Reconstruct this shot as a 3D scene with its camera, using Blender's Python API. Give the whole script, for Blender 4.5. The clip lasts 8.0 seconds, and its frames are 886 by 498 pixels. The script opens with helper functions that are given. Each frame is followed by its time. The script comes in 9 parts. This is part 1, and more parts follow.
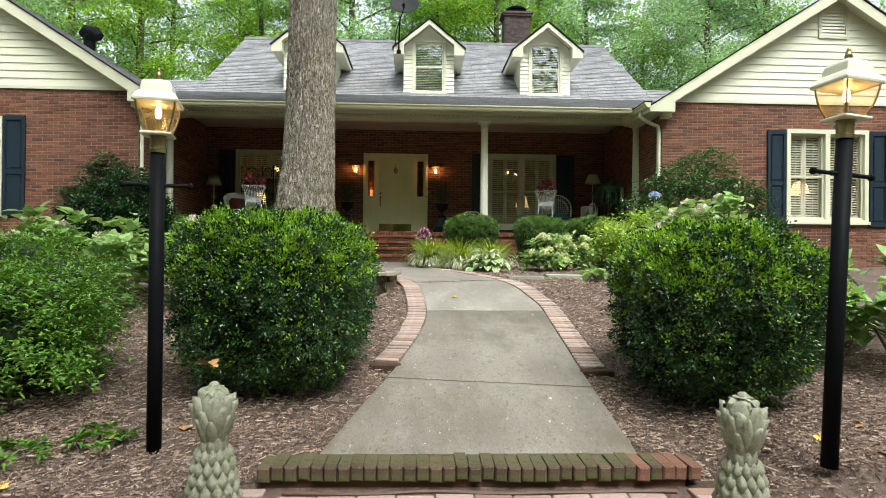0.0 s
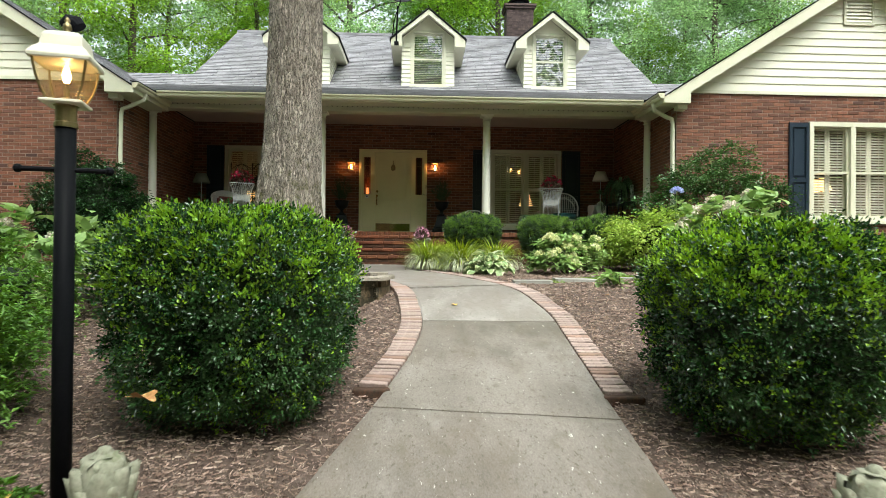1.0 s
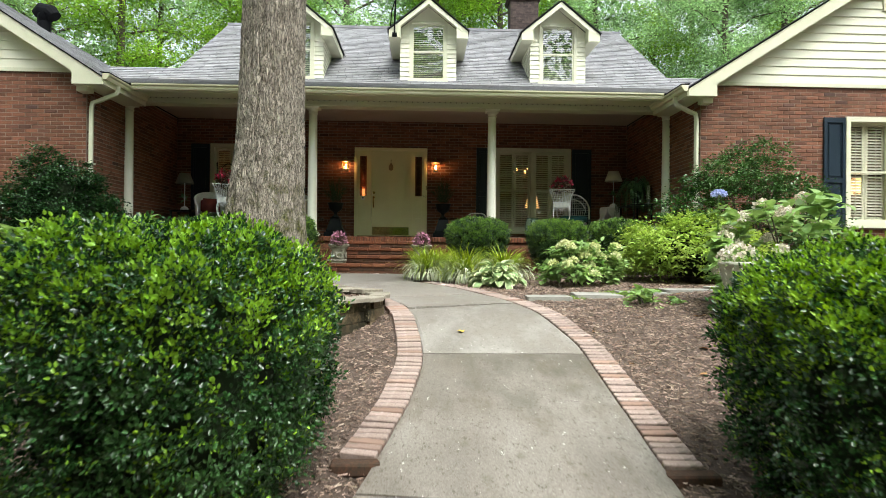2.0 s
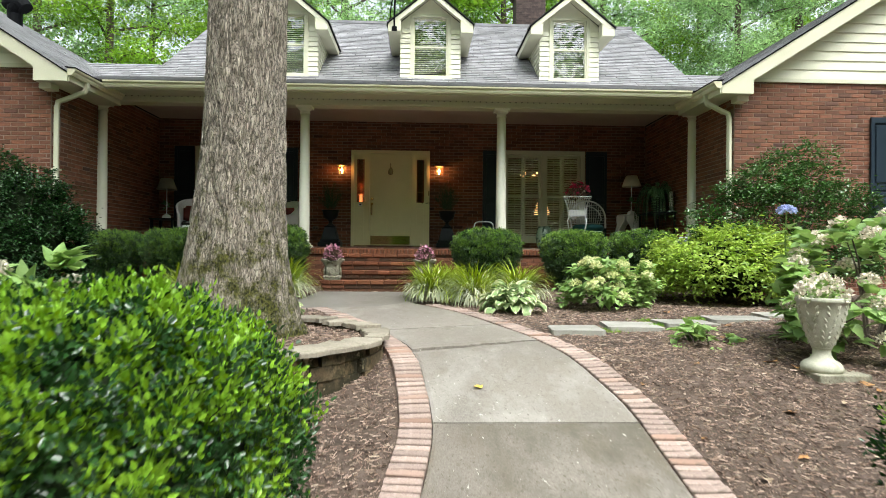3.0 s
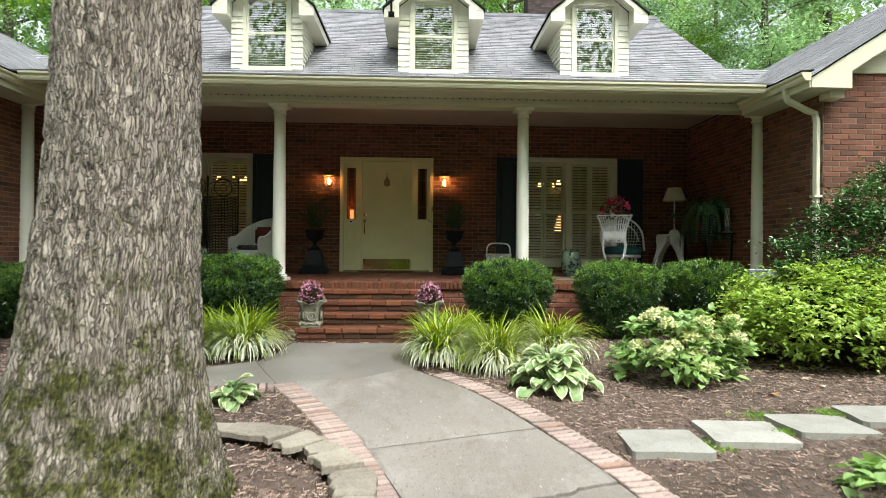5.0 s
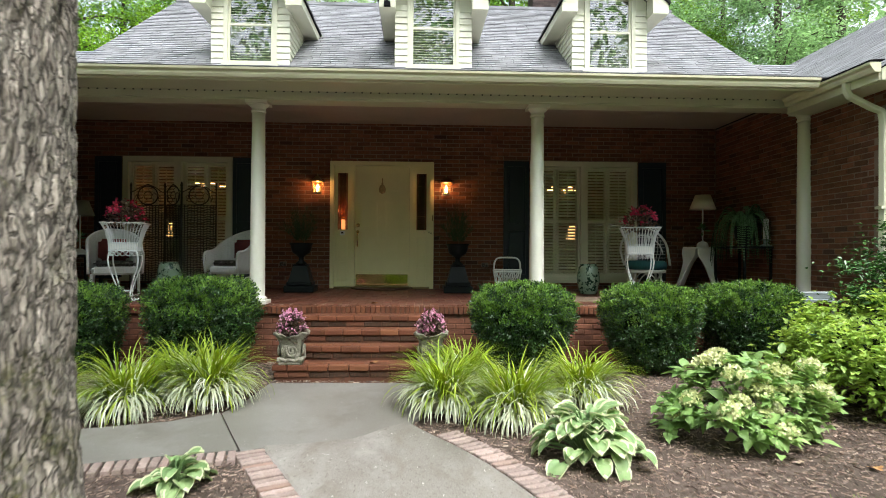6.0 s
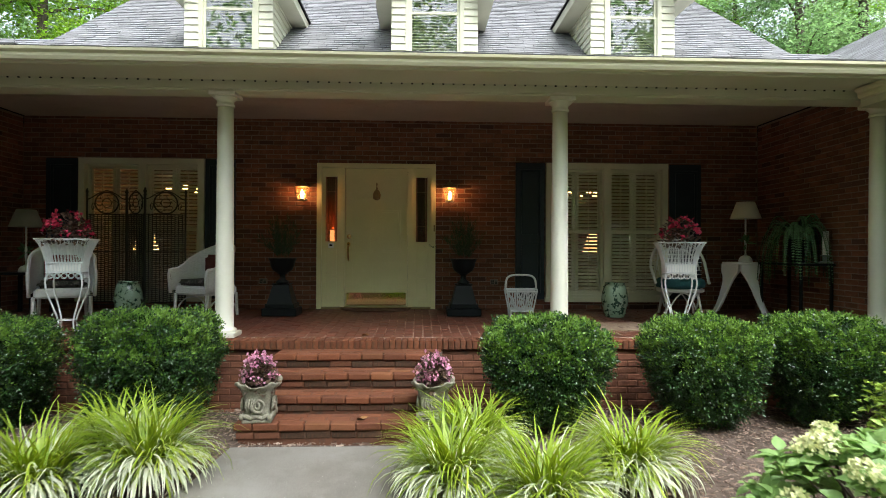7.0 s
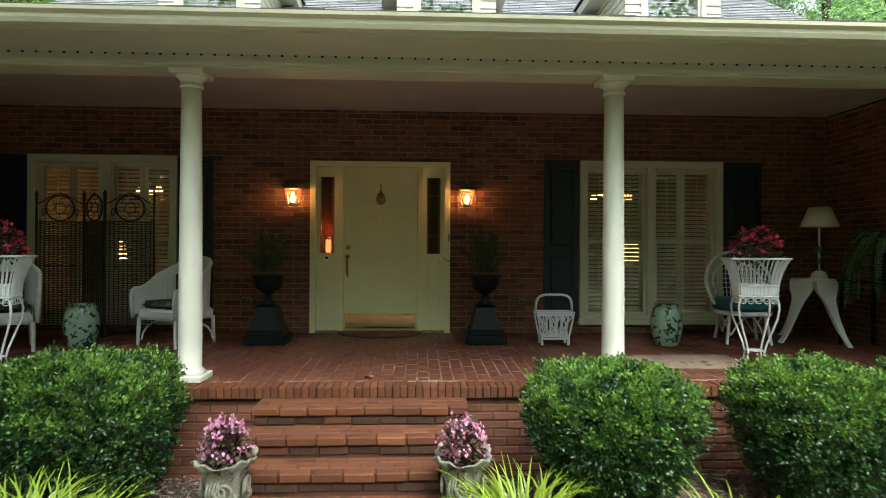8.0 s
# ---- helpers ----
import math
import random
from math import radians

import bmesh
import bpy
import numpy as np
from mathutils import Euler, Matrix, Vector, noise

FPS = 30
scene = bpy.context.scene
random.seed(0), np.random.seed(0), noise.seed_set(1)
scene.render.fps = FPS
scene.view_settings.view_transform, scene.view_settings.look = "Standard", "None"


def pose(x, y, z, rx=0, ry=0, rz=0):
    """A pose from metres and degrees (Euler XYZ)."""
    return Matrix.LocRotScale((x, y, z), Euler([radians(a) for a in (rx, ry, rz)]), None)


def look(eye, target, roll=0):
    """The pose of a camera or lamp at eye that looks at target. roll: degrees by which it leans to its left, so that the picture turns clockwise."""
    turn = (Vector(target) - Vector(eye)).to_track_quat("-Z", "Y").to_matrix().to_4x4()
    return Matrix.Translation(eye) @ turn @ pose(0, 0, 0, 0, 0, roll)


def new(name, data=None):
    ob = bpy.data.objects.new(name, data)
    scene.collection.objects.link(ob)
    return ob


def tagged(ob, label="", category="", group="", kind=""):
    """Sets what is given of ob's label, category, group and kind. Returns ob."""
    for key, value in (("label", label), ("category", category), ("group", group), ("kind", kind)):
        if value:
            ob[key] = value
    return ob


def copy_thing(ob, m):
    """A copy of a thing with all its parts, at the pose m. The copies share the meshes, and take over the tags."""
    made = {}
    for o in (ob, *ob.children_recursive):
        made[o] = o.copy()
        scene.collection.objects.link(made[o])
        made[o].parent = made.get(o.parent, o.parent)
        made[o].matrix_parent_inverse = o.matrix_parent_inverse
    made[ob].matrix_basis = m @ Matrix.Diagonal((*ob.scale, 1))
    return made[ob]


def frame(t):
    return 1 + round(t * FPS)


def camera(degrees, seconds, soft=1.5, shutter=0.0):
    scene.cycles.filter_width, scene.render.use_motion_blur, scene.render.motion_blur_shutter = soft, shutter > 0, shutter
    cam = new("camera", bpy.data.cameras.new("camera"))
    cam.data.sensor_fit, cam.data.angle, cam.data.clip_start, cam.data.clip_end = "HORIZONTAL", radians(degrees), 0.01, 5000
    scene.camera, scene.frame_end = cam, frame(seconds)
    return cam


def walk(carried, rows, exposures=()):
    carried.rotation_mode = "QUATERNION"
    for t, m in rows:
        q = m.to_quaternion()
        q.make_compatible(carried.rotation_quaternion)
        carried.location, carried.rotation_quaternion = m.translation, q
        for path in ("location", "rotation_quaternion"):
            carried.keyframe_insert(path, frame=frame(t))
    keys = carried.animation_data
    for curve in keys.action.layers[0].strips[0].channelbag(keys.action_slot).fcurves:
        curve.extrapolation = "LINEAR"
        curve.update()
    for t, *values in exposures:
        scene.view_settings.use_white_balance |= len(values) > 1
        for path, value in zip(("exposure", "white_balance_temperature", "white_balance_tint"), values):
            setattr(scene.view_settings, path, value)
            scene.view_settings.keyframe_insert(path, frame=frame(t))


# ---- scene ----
cam = camera(73.8, 8.0, soft=0.55, shutter=0.32)
PATH = [
    (0, (0.692, -15.799, -0.509), (0.767, -13.8, -0.498), 0.62),
    (0.5, (0.724, -15.451, -0.503), (0.798, -13.452, -0.492), 0.61),
    (1, (0.748, -15.027, -0.489), (0.82, -13.028, -0.477), 0.6),
    (1.5, (0.759, -14.541, -0.432), (0.831, -12.543, -0.422), 0.56),
    (2.8, (0.693, -13.201, -0.152), (0.767, -11.202, -0.142), 0.52),
    (3, (0.685, -12.994, -0.098), (0.759, -10.995, -0.089), 0.5),
    (3.5, (0.667, -12.495, 0.03), (0.739, -10.497, 0.037), 0.48),
    (4, (0.664, -12.003, 0.154), (0.736, -10.004, 0.161), 0.48),
    (4.5, (0.65, -11.474, 0.272), (0.724, -9.475, 0.279), 0.48),
    (5.8, (0.607, -10.093, 0.545), (0.689, -8.095, 0.56), 0.38),
    (6, (0.604, -9.858, 0.594), (0.688, -7.859, 0.608), 0.36),
    (6.5, (0.619, -9.264, 0.732), (0.702, -7.266, 0.744), 0.32),
    (7, (0.612, -8.617, 0.85), (0.695, -6.619, 0.856), 0.3),
    (7.5, (0.564, -7.96, 0.941), (0.648, -5.961, 0.946), 0.3),
    (8, (0.458, -7.308, 1.019), (0.544, -5.31, 1.024), 0.3),
]
EXPOSURES = [(0, 1.4, 6250, 4), (1.5, 1.47, 6250, 4), (3.0, 1.52, 6250, 5), (3.5, 1.55, 6250, 6), (4.5, 1.57, 6200, 6), (5.5, 1.6, 6150, 6), (6.2, 1.58, 6050, 7), (7.3, 1.65, 6050, 6), (8, 1.71, 6000, 2)]
walk(cam, [(t, look(eye, target, roll)) for t, eye, target, roll in PATH], EXPOSURES)

# world and sun: soft light under a bright overcast sky
SUN_EL, SUN_AZ = 59, 158
world = bpy.data.worlds.new("overcast")
scene.world = world
world.use_nodes = True
wn = world.node_tree.nodes
sky = wn.new("ShaderNodeTexSky")
sky.sky_type = "NISHITA"
sky.sun_disc = False
sky.sun_elevation, sky.sun_rotation = radians(SUN_EL), radians(SUN_AZ)
sky.air_density, sky.dust_density, sky.ozone_density = 1.0, 4.0, 1.0
haze = wn.new("ShaderNodeHueSaturation")
haze.inputs["Saturation"].default_value = 0.25
world.node_tree.links.new(sky.outputs[0], haze.inputs["Color"])
world.node_tree.links.new(haze.outputs[0], wn["Background"].inputs[0])
wn["Background"].inputs[1].default_value = 0.15
sun = new("sun", bpy.data.lights.new("sun", "SUN"))
sun.data.energy, sun.data.angle, sun.data.color = 1.3, radians(35), (1.0, 0.96, 0.88)
sun.matrix_world = look((5, -12, 22), (0, 0, 0))


# ---- shapes ----
def thing(name, label, category, group="", at=(0, 0, 0), kind=""):
    ob = new(name)
    ob.location = at
    ob.empty_display_size = 0.1
    return tagged(ob, label, category, group, kind)


def part(name, bm, material, parent=None, label="", smooth=False, kind=""):
    """Links a bmesh (in the parent's own frame) as one mesh object."""
    me = bpy.data.meshes.new(name)
    bm.to_mesh(me)
    bm.free()
    me.materials.append(material)
    if smooth:
        me.shade_smooth()
    ob = new(name, me)
    if parent is not None:
        ob.parent = parent
    return tagged(ob, label, kind=kind)


def raw(name, verts, faces, material, parent=None, label="", smooth=False, kind=""):
    me = bpy.data.meshes.new(name)
    me.from_pydata(verts, [], faces)
    me.materials.append(material)
    if smooth:
        me.shade_smooth()
    ob = new(name, me)
    if parent is not None:
        ob.parent = parent
    return tagged(ob, label, kind=kind)


def share(name, me, parent, m):
    ob = new(name, me)
    ob.parent = parent
    ob.matrix_basis = m
    return ob


def box(bm, x0, x1, y0, y1, z0, z1, bevel=0.0):
    r = bmesh.ops.create_cube(bm, size=1.0, matrix=Matrix.Translation(((x0 + x1) / 2, (y0 + y1) / 2, (z0 + z1) / 2)) @ Matrix.Diagonal((x1 - x0, y1 - y0, z1 - z0, 1)))
    if bevel:
        es = list({e for v in r["verts"] for e in v.link_edges})
        bmesh.ops.bevel(bm, geom=es, offset=bevel, segments=1, affect="EDGES")
    return bm


def B(*boxes, bevel=0.0):
    bm = bmesh.new()
    for b in boxes:
        box(bm, *b, bevel=bevel)
    return bm


def lathe(bm, profile, n=24, m=Matrix(), wob=None):
    """profile: (radius, z) from bottom to top, turned about z."""
    rings = []
    for r, z in profile:
        ring = []
        for i in range(n):
            a = 2 * math.pi * i / n
            rr = r * (wob(a, z) if wob else 1.0)
            ring.append(bm.verts.new(m @ Vector((rr * math.cos(a), rr * math.sin(a), z))))
        rings.append(ring)
    for a, b in zip(rings, rings[1:]):
        for i in range(n):
            bm.faces.new((a[i], a[(i + 1) % n], b[(i + 1) % n], b[i]))
    bm.faces.new(rings[0][::-1])
    bm.faces.new(rings[-1])
    return bm


def L(profile, n=24, m=Matrix(), wob=None):
    return lathe(bmesh.new(), profile, n, m, wob)


def tube(bm, pts, radii, n=8, closed=False):
    """A round tube along points; radii a number or one for each point."""
    pts = [Vector(p) for p in pts]
    k = len(pts)
    radii = [radii] * k if isinstance(radii, (int, float)) else radii
    rings, prev = [], None
    for i, p in enumerate(pts):
        a = pts[(i - 1) % k] if (closed or i) else p
        b = pts[(i + 1) % k] if (closed or i < k - 1) else p
        d = (b - a).normalized()
        if prev is None:
            u = d.orthogonal().normalized()
        else:
            u = (prev - d * prev.dot(d))
            u = u.normalized() if u.length > 1e-6 else d.orthogonal().normalized()
        prev = u
        w = d.cross(u)
        rings.append([bm.verts.new(p + radii[i] * (math.cos(t) * u + math.sin(t) * w)) for t in (2 * math.pi * j / n for j in range(n))])
    for i in range(k if closed else k - 1):
        a, b = rings[i], rings[(i + 1) % k]
        for j in range(n):
            bm.faces.new((a[j], a[(j + 1) % n], b[(j + 1) % n], b[j]))
    if not closed:
        bm.faces.new(rings[0][::-1])
        bm.faces.new(rings[-1])
    return bm


def T(pts, radii, n=8, closed=False):
    return tube(bmesh.new(), pts, radii, n, closed)


def prism(bm, poly, axis, a, b):
    """A polygon in the plane across axis ('x', 'y' or 'z'), drawn out from a to b."""
    def at(p, s):
        return {"x": (s, p[0], p[1]), "y": (p[0], s, p[1]), "z": (p[0], p[1], s)}[axis]
    lo = [bm.verts.new(at(p, a)) for p in poly]
    hi = [bm.verts.new(at(p, b)) for p in poly]
    n = len(poly)
    bm.faces.new(lo)
    bm.faces.new(hi[::-1])
    for i in range(n):
        bm.faces.new((lo[i], hi[i], hi[(i + 1) % n], lo[(i + 1) % n]))
    bmesh.ops.recalc_face_normals(bm, faces=bm.faces)
    return bm


def P(poly, axis, a, b):
    return prism(bmesh.new(), poly, axis, a, b)


def lerp(table, v):
    if v <= table[0][0]:
        return table[0][1]
    for (a, fa), (b, fb) in zip(table, table[1:]):
        if v <= b:
            return fa + (fb - fa) * (v - a) / (b - a)
    return table[-1][1]


# ---- materials ----
def mat(name, cols, rough=0.7, scale=4.0, fine=60.0, bump=0.15, metal=0.0, spec=0.4, pick="", spread=0.0, alt=None, alt_at=0.8,
        stretch=(1, 1, 1), mottle=None, bump_d=0.01, rough_var=0.1, subsurf=0.0, coat=0.0):
    """Colours blended by coarse and fine noise; pick 'object' or 'island' varies piece by piece; alt: a second colour for some pieces; mottle: (colour, scale, threshold, softness) stains."""
    m = bpy.data.materials.new(name)
    m.use_nodes = True
    nt = m.node_tree
    N, K = nt.nodes, nt.links.new
    bs = N["Principled BSDF"]
    tc = N.new("ShaderNodeTexCoord")
    mp = N.new("ShaderNodeMapping")
    mp.inputs["Scale"].default_value = stretch
    K(tc.outputs["Object"], mp.inputs["Vector"])

    def noise_at(s, d=4.0, r=0.6):
        n = N.new("ShaderNodeTexNoise")
        n.inputs["Scale"].default_value, n.inputs["Detail"].default_value, n.inputs["Roughness"].default_value = s, d, r
        K(mp.outputs[0], n.inputs["Vector"])
        return n
    n1, n2 = noise_at(scale), noise_at(fine, 5.0, 0.65)
    add = N.new("ShaderNodeMath")
    add.operation = "MULTIPLY_ADD"
    K(n1.outputs["Fac"], add.inputs[0])
    add.inputs[1].default_value = 0.55
    half = N.new("ShaderNodeMath")
    half.operation = "MULTIPLY"
    K(n2.outputs["Fac"], half.inputs[0])
    half.inputs[1].default_value = 0.45
    K(half.outputs[0], add.inputs[2])
    ramp = N.new("ShaderNodeValToRGB")
    K(add.outputs[0], ramp.inputs[0])
    e = ramp.color_ramp.elements
    while len(e) < len(cols):
        e.new(0.5)
    for i, c in enumerate(cols):
        e[i].position = 0.32 + 0.36 * i / max(1, len(cols) - 1)
        e[i].color = (*c, 1)
    out = ramp.outputs[0]
    if pick:
        src = N.new("ShaderNodeObjectInfo" if pick == "object" else "ShaderNodeNewGeometry")
        rnd = src.outputs["Random" if pick == "object" else "Random Per Island"]
        if alt:
            w = N.new("ShaderNodeMath")
            w.operation = "MULTIPLY"
            w.inputs[1].default_value = 7.31
            K(rnd, w.inputs[0])
            fr = N.new("ShaderNodeMath")
            fr.operation = "FRACT"
            K(w.outputs[0], fr.inputs[0])
            th = N.new("ShaderNodeMapRange")
            th.inputs[1].default_value, th.inputs[2].default_value = alt_at, min(1.0, alt_at + 0.15)
            K(fr.outputs[0], th.inputs[0])
            mx = N.new("ShaderNodeMix")
            mx.data_type = "RGBA"
            K(th.outputs[0], mx.inputs[0])
            K(out, mx.inputs[6])
            mx.inputs[7].default_value = (*alt, 1)
            out = mx.outputs[2]
        hs = N.new("ShaderNodeHueSaturation")
        mr = N.new("ShaderNodeMapRange")
        mr.inputs[3].default_value, mr.inputs[4].default_value = 1 - spread, 1 + spread
        K(rnd, mr.inputs[0])
        K(mr.outputs[0], hs.inputs["Value"])
        K(out, hs.inputs["Color"])
        out = hs.outputs[0]
    for c, s, t, soft in (mottle or ()):
        n3 = noise_at(s, 6.0, 0.7)
        th = N.new("ShaderNodeMapRange")
        th.inputs[1].default_value, th.inputs[2].default_value = t, t + soft
        K(n3.outputs["Fac"], th.inputs[0])
        mx = N.new("ShaderNodeMix")
        mx.data_type = "RGBA"
        K(th.outputs[0], mx.inputs[0])
        K(out, mx.inputs[6])
        mx.inputs[7].default_value = (*c, 1)
        out = mx.outputs[2]
    K(out, bs.inputs["Base Color"])
    rr = N.new("ShaderNodeMapRange")
    rr.inputs[3].default_value, rr.inputs[4].default_value = max(0.02, rough - rough_var), min(1, rough + rough_var)
    K(n1.outputs["Fac"], rr.inputs[0])
    K(rr.outputs[0], bs.inputs["Roughness"])
    bs.inputs["Metallic"].default_value = metal
    bs.inputs["Specular IOR Level"].default_value = spec
    if coat:
        bs.inputs["Coat Weight"].default_value = coat
    if bump:
        bp = N.new("ShaderNodeBump")
        bp.inputs["Strength"].default_value, bp.inputs["Distance"].default_value = bump, bump_d
        K(add.outputs[0], bp.inputs["Height"])
        K(bp.outputs[0], bs.inputs["Normal"])
    return m


def leaf_mat(name, cols, rough=0.45, spread=0.3, trans=0.25, spec=0.4, scale=1.2):
    """Leaves: diffuse and gloss with some light through them, varied leaf by leaf."""
    m = mat(name, cols, rough=rough, scale=scale, fine=9.0, bump=0.0, pick="island", spread=spread, spec=spec)
    N, K = m.node_tree.nodes, m.node_tree.links.new
    bs = N["Principled BSDF"]
    tr = N.new("ShaderNodeBsdfTranslucent")
    src = bs.inputs["Base Color"].links[0].from_socket
    g = N.new("ShaderNodeHueSaturation")
    g.inputs["Hue"].default_value, g.inputs["Saturation"].default_value, g.inputs["Value"].default_value = 0.48, 1.1, 1.3
    K(src, g.inputs["Color"])
    K(g.outputs[0], tr.inputs["Color"])
    ms = N.new("ShaderNodeMixShader")
    ms.inputs[0].default_value = trans
    K(bs.outputs[0], ms.inputs[1])
    K(tr.outputs[0], ms.inputs[2])
    K(ms.outputs[0], N["Material Output"].inputs["Surface"])
    return m


def glow(name, col, strength):
    m = bpy.data.materials.new(name)
    m.use_nodes = True
    bs = m.node_tree.nodes["Principled BSDF"]
    bs.inputs["Base Color"].default_value = (*col, 1)
    bs.inputs["Emission Color"].default_value = (*col, 1)
    bs.inputs["Emission Strength"].default_value = strength
    return m


def clear(name, tint=(1, 1, 1), rough=0.0, gloss=1.0):
    """Thin pane: sees through, with Fresnel gloss."""
    m = bpy.data.materials.new(name)
    m.use_nodes = True
    N, K = m.node_tree.nodes, m.node_tree.links.new
    N.remove(N["Principled BSDF"])
    t, g, f, x = (N.new("ShaderNode" + s) for s in ("BsdfTransparent", "BsdfGlossy", "LayerWeight", "MixShader"))
    t.inputs[0].default_value = (*tint, 1)
    g.inputs["Roughness"].default_value = rough
    # gloss rises towards grazing sight, alike on both faces of the pane
    f.inputs["Blend"].default_value = 0.5
    pw, ma = N.new("ShaderNodeMath"), N.new("ShaderNodeMath")
    pw.operation, ma.operation = "POWER", "MULTIPLY_ADD"
    pw.inputs[1].default_value = 5.0
    ma.inputs[1].default_value, ma.inputs[2].default_value = 1 - 0.05 * gloss, 0.05 * gloss
    K(f.outputs["Facing"], pw.inputs[0])
    K(pw.outputs[0], ma.inputs[0])
    K(ma.outputs[0], x.inputs[0])
    K(t.outputs[0], x.inputs[1])
    K(g.outputs[0], x.inputs[2])
    K(x.outputs[0], N["Material Output"].inputs["Surface"])
    return m


def seeded(name):
    """Lamp glass with a light haze in it, so that the bulb's light spreads over the pane."""
    m = clear(name, (1.0, 0.94, 0.82), 0.08, 0.95)
    N, K = m.node_tree.nodes, m.node_tree.links.new
    tr, x = N.new("ShaderNodeBsdfTranslucent"), N.new("ShaderNodeMixShader")
    tr.inputs["Color"].default_value = (1.0, 0.8, 0.5, 1)
    x.inputs[0].default_value = 0.09
    K(N["Mix Shader"].outputs[0], x.inputs[1])
    K(tr.outputs[0], x.inputs[2])
    K(x.outputs[0], N["Material Output"].inputs["Surface"])
    return m


BRICK = dict(cols=[(0.088, 0.035, 0.021), (0.158, 0.062, 0.035), (0.235, 0.1, 0.06)], rough=0.85, scale=9, fine=90, bump=0.35, spread=0.35, alt=(0.075, 0.036, 0.029), alt_at=0.86)
M_brick = mat("red_brick", pick="object", **BRICK)
M_brick_j = mat("red_brick_joined", pick="island", **BRICK)
M_mortar = mat("mortar", [(0.18, 0.128, 0.1), (0.29, 0.215, 0.172)], rough=0.95, scale=5, fine=120, bump=0.3)
STEPB = dict(cols=[(0.074, 0.024, 0.011), (0.138, 0.044, 0.018), (0.195, 0.07, 0.028)], rough=0.8, scale=7, fine=80, bump=0.35, spread=0.22, alt=(0.17, 0.065, 0.026), alt_at=0.85,
             mottle=[((0.05, 0.032, 0.02), 5.0, 0.55, 0.14)])
M_step = mat("step_brick", pick="object", **STEPB)
# riser bricks: darker mix than the treads, used on the edging stones too
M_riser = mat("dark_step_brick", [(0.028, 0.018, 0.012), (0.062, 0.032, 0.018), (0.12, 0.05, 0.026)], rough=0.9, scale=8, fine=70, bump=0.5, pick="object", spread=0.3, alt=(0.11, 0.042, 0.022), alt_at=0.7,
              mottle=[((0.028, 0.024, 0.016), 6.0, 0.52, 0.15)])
M_step_mortar = mat("step_mortar", [(0.09, 0.036, 0.02), (0.15, 0.062, 0.034)], rough=0.9, scale=3, fine=90, bump=0.3, mottle=[((0.05, 0.035, 0.025), 4.0, 0.55, 0.12)])
FLOORB = dict(cols=[(0.075, 0.025, 0.016), (0.12, 0.04, 0.024), (0.17, 0.062, 0.037)], rough=0.5, scale=5, fine=60, bump=0.2, spread=0.2, rough_var=0.18)
M_floor = mat("floor_brick", pick="object", **FLOORB)
M_floor_j = mat("floor_brick_joined", pick="island", **FLOORB)
M_floor_mortar = mat("floor_mortar", [(0.16, 0.1, 0.07), (0.42, 0.34, 0.28)], rough=0.85, scale=2, fine=100, bump=0.2, mottle=[((0.12, 0.055, 0.035), 2.6, 0.47, 0.07)])
M_edge = mat("edging_brick", [(0.23, 0.165, 0.14), (0.335, 0.25, 0.218), (0.45, 0.355, 0.315)], rough=0.85, scale=6, fine=70, bump=0.4, pick="object", spread=0.2, alt=(0.27, 0.17, 0.13),
             mottle=[((0.12, 0.098, 0.078), 5.0, 0.52, 0.14)])
M_kerb = mat("weathered_brick", [(0.034, 0.024, 0.015), (0.085, 0.056, 0.034), (0.16, 0.098, 0.062)], rough=0.9, scale=5, fine=70, bump=0.45, pick="object", spread=0.25,
             mottle=[((0.07, 0.078, 0.026), 5.0, 0.46, 0.12), ((0.035, 0.032, 0.02), 9.0, 0.58, 0.1)])
M_kerbred = mat("worn_red_brick", [(0.07, 0.034, 0.024), (0.15, 0.07, 0.045), (0.25, 0.13, 0.095)], rough=0.9, scale=6, fine=70, bump=0.45, pick="object", spread=0.25, mottle=[((0.06, 0.065, 0.03), 6.0, 0.56, 0.1)])
M_concold = mat("stained_concrete", [(0.11, 0.092, 0.075), (0.207, 0.181, 0.154), (0.32, 0.29, 0.26)], rough=0.5, scale=1.6, fine=110, bump=0.3, bump_d=0.004, rough_var=0.2, stretch=(1, 0.45, 1),
                mottle=[((0.075, 0.066, 0.044), 0.9, 0.47, 0.18), ((0.13, 0.1, 0.07), 3.5, 0.5, 0.3), ((0.12, 0.105, 0.075), 7.0, 0.57, 0.25), ((0.32, 0.296, 0.27), 2.0, 0.56, 0.25), ((0.11, 0.09, 0.068), 45.0, 0.56, 0.08), ((0.58, 0.55, 0.5), 30.0, 0.65, 0.03)])
M_conc = mat("concrete", [(0.13, 0.113, 0.097), (0.24, 0.215, 0.19), (0.345, 0.316, 0.29)], rough=0.5, scale=1.6, fine=110, bump=0.3, bump_d=0.004, rough_var=0.2, stretch=(1, 0.55, 1),
             mottle=[((0.155, 0.128, 0.1), 0.8, 0.49, 0.25), ((0.16, 0.132, 0.105), 3.5, 0.55, 0.25), ((0.14, 0.122, 0.092), 8.0, 0.6, 0.2), ((0.36, 0.332, 0.305), 2.3, 0.52, 0.25), ((0.15, 0.13, 0.108), 45.0, 0.57, 0.08), ((0.6, 0.57, 0.53), 30.0, 0.65, 0.03)])
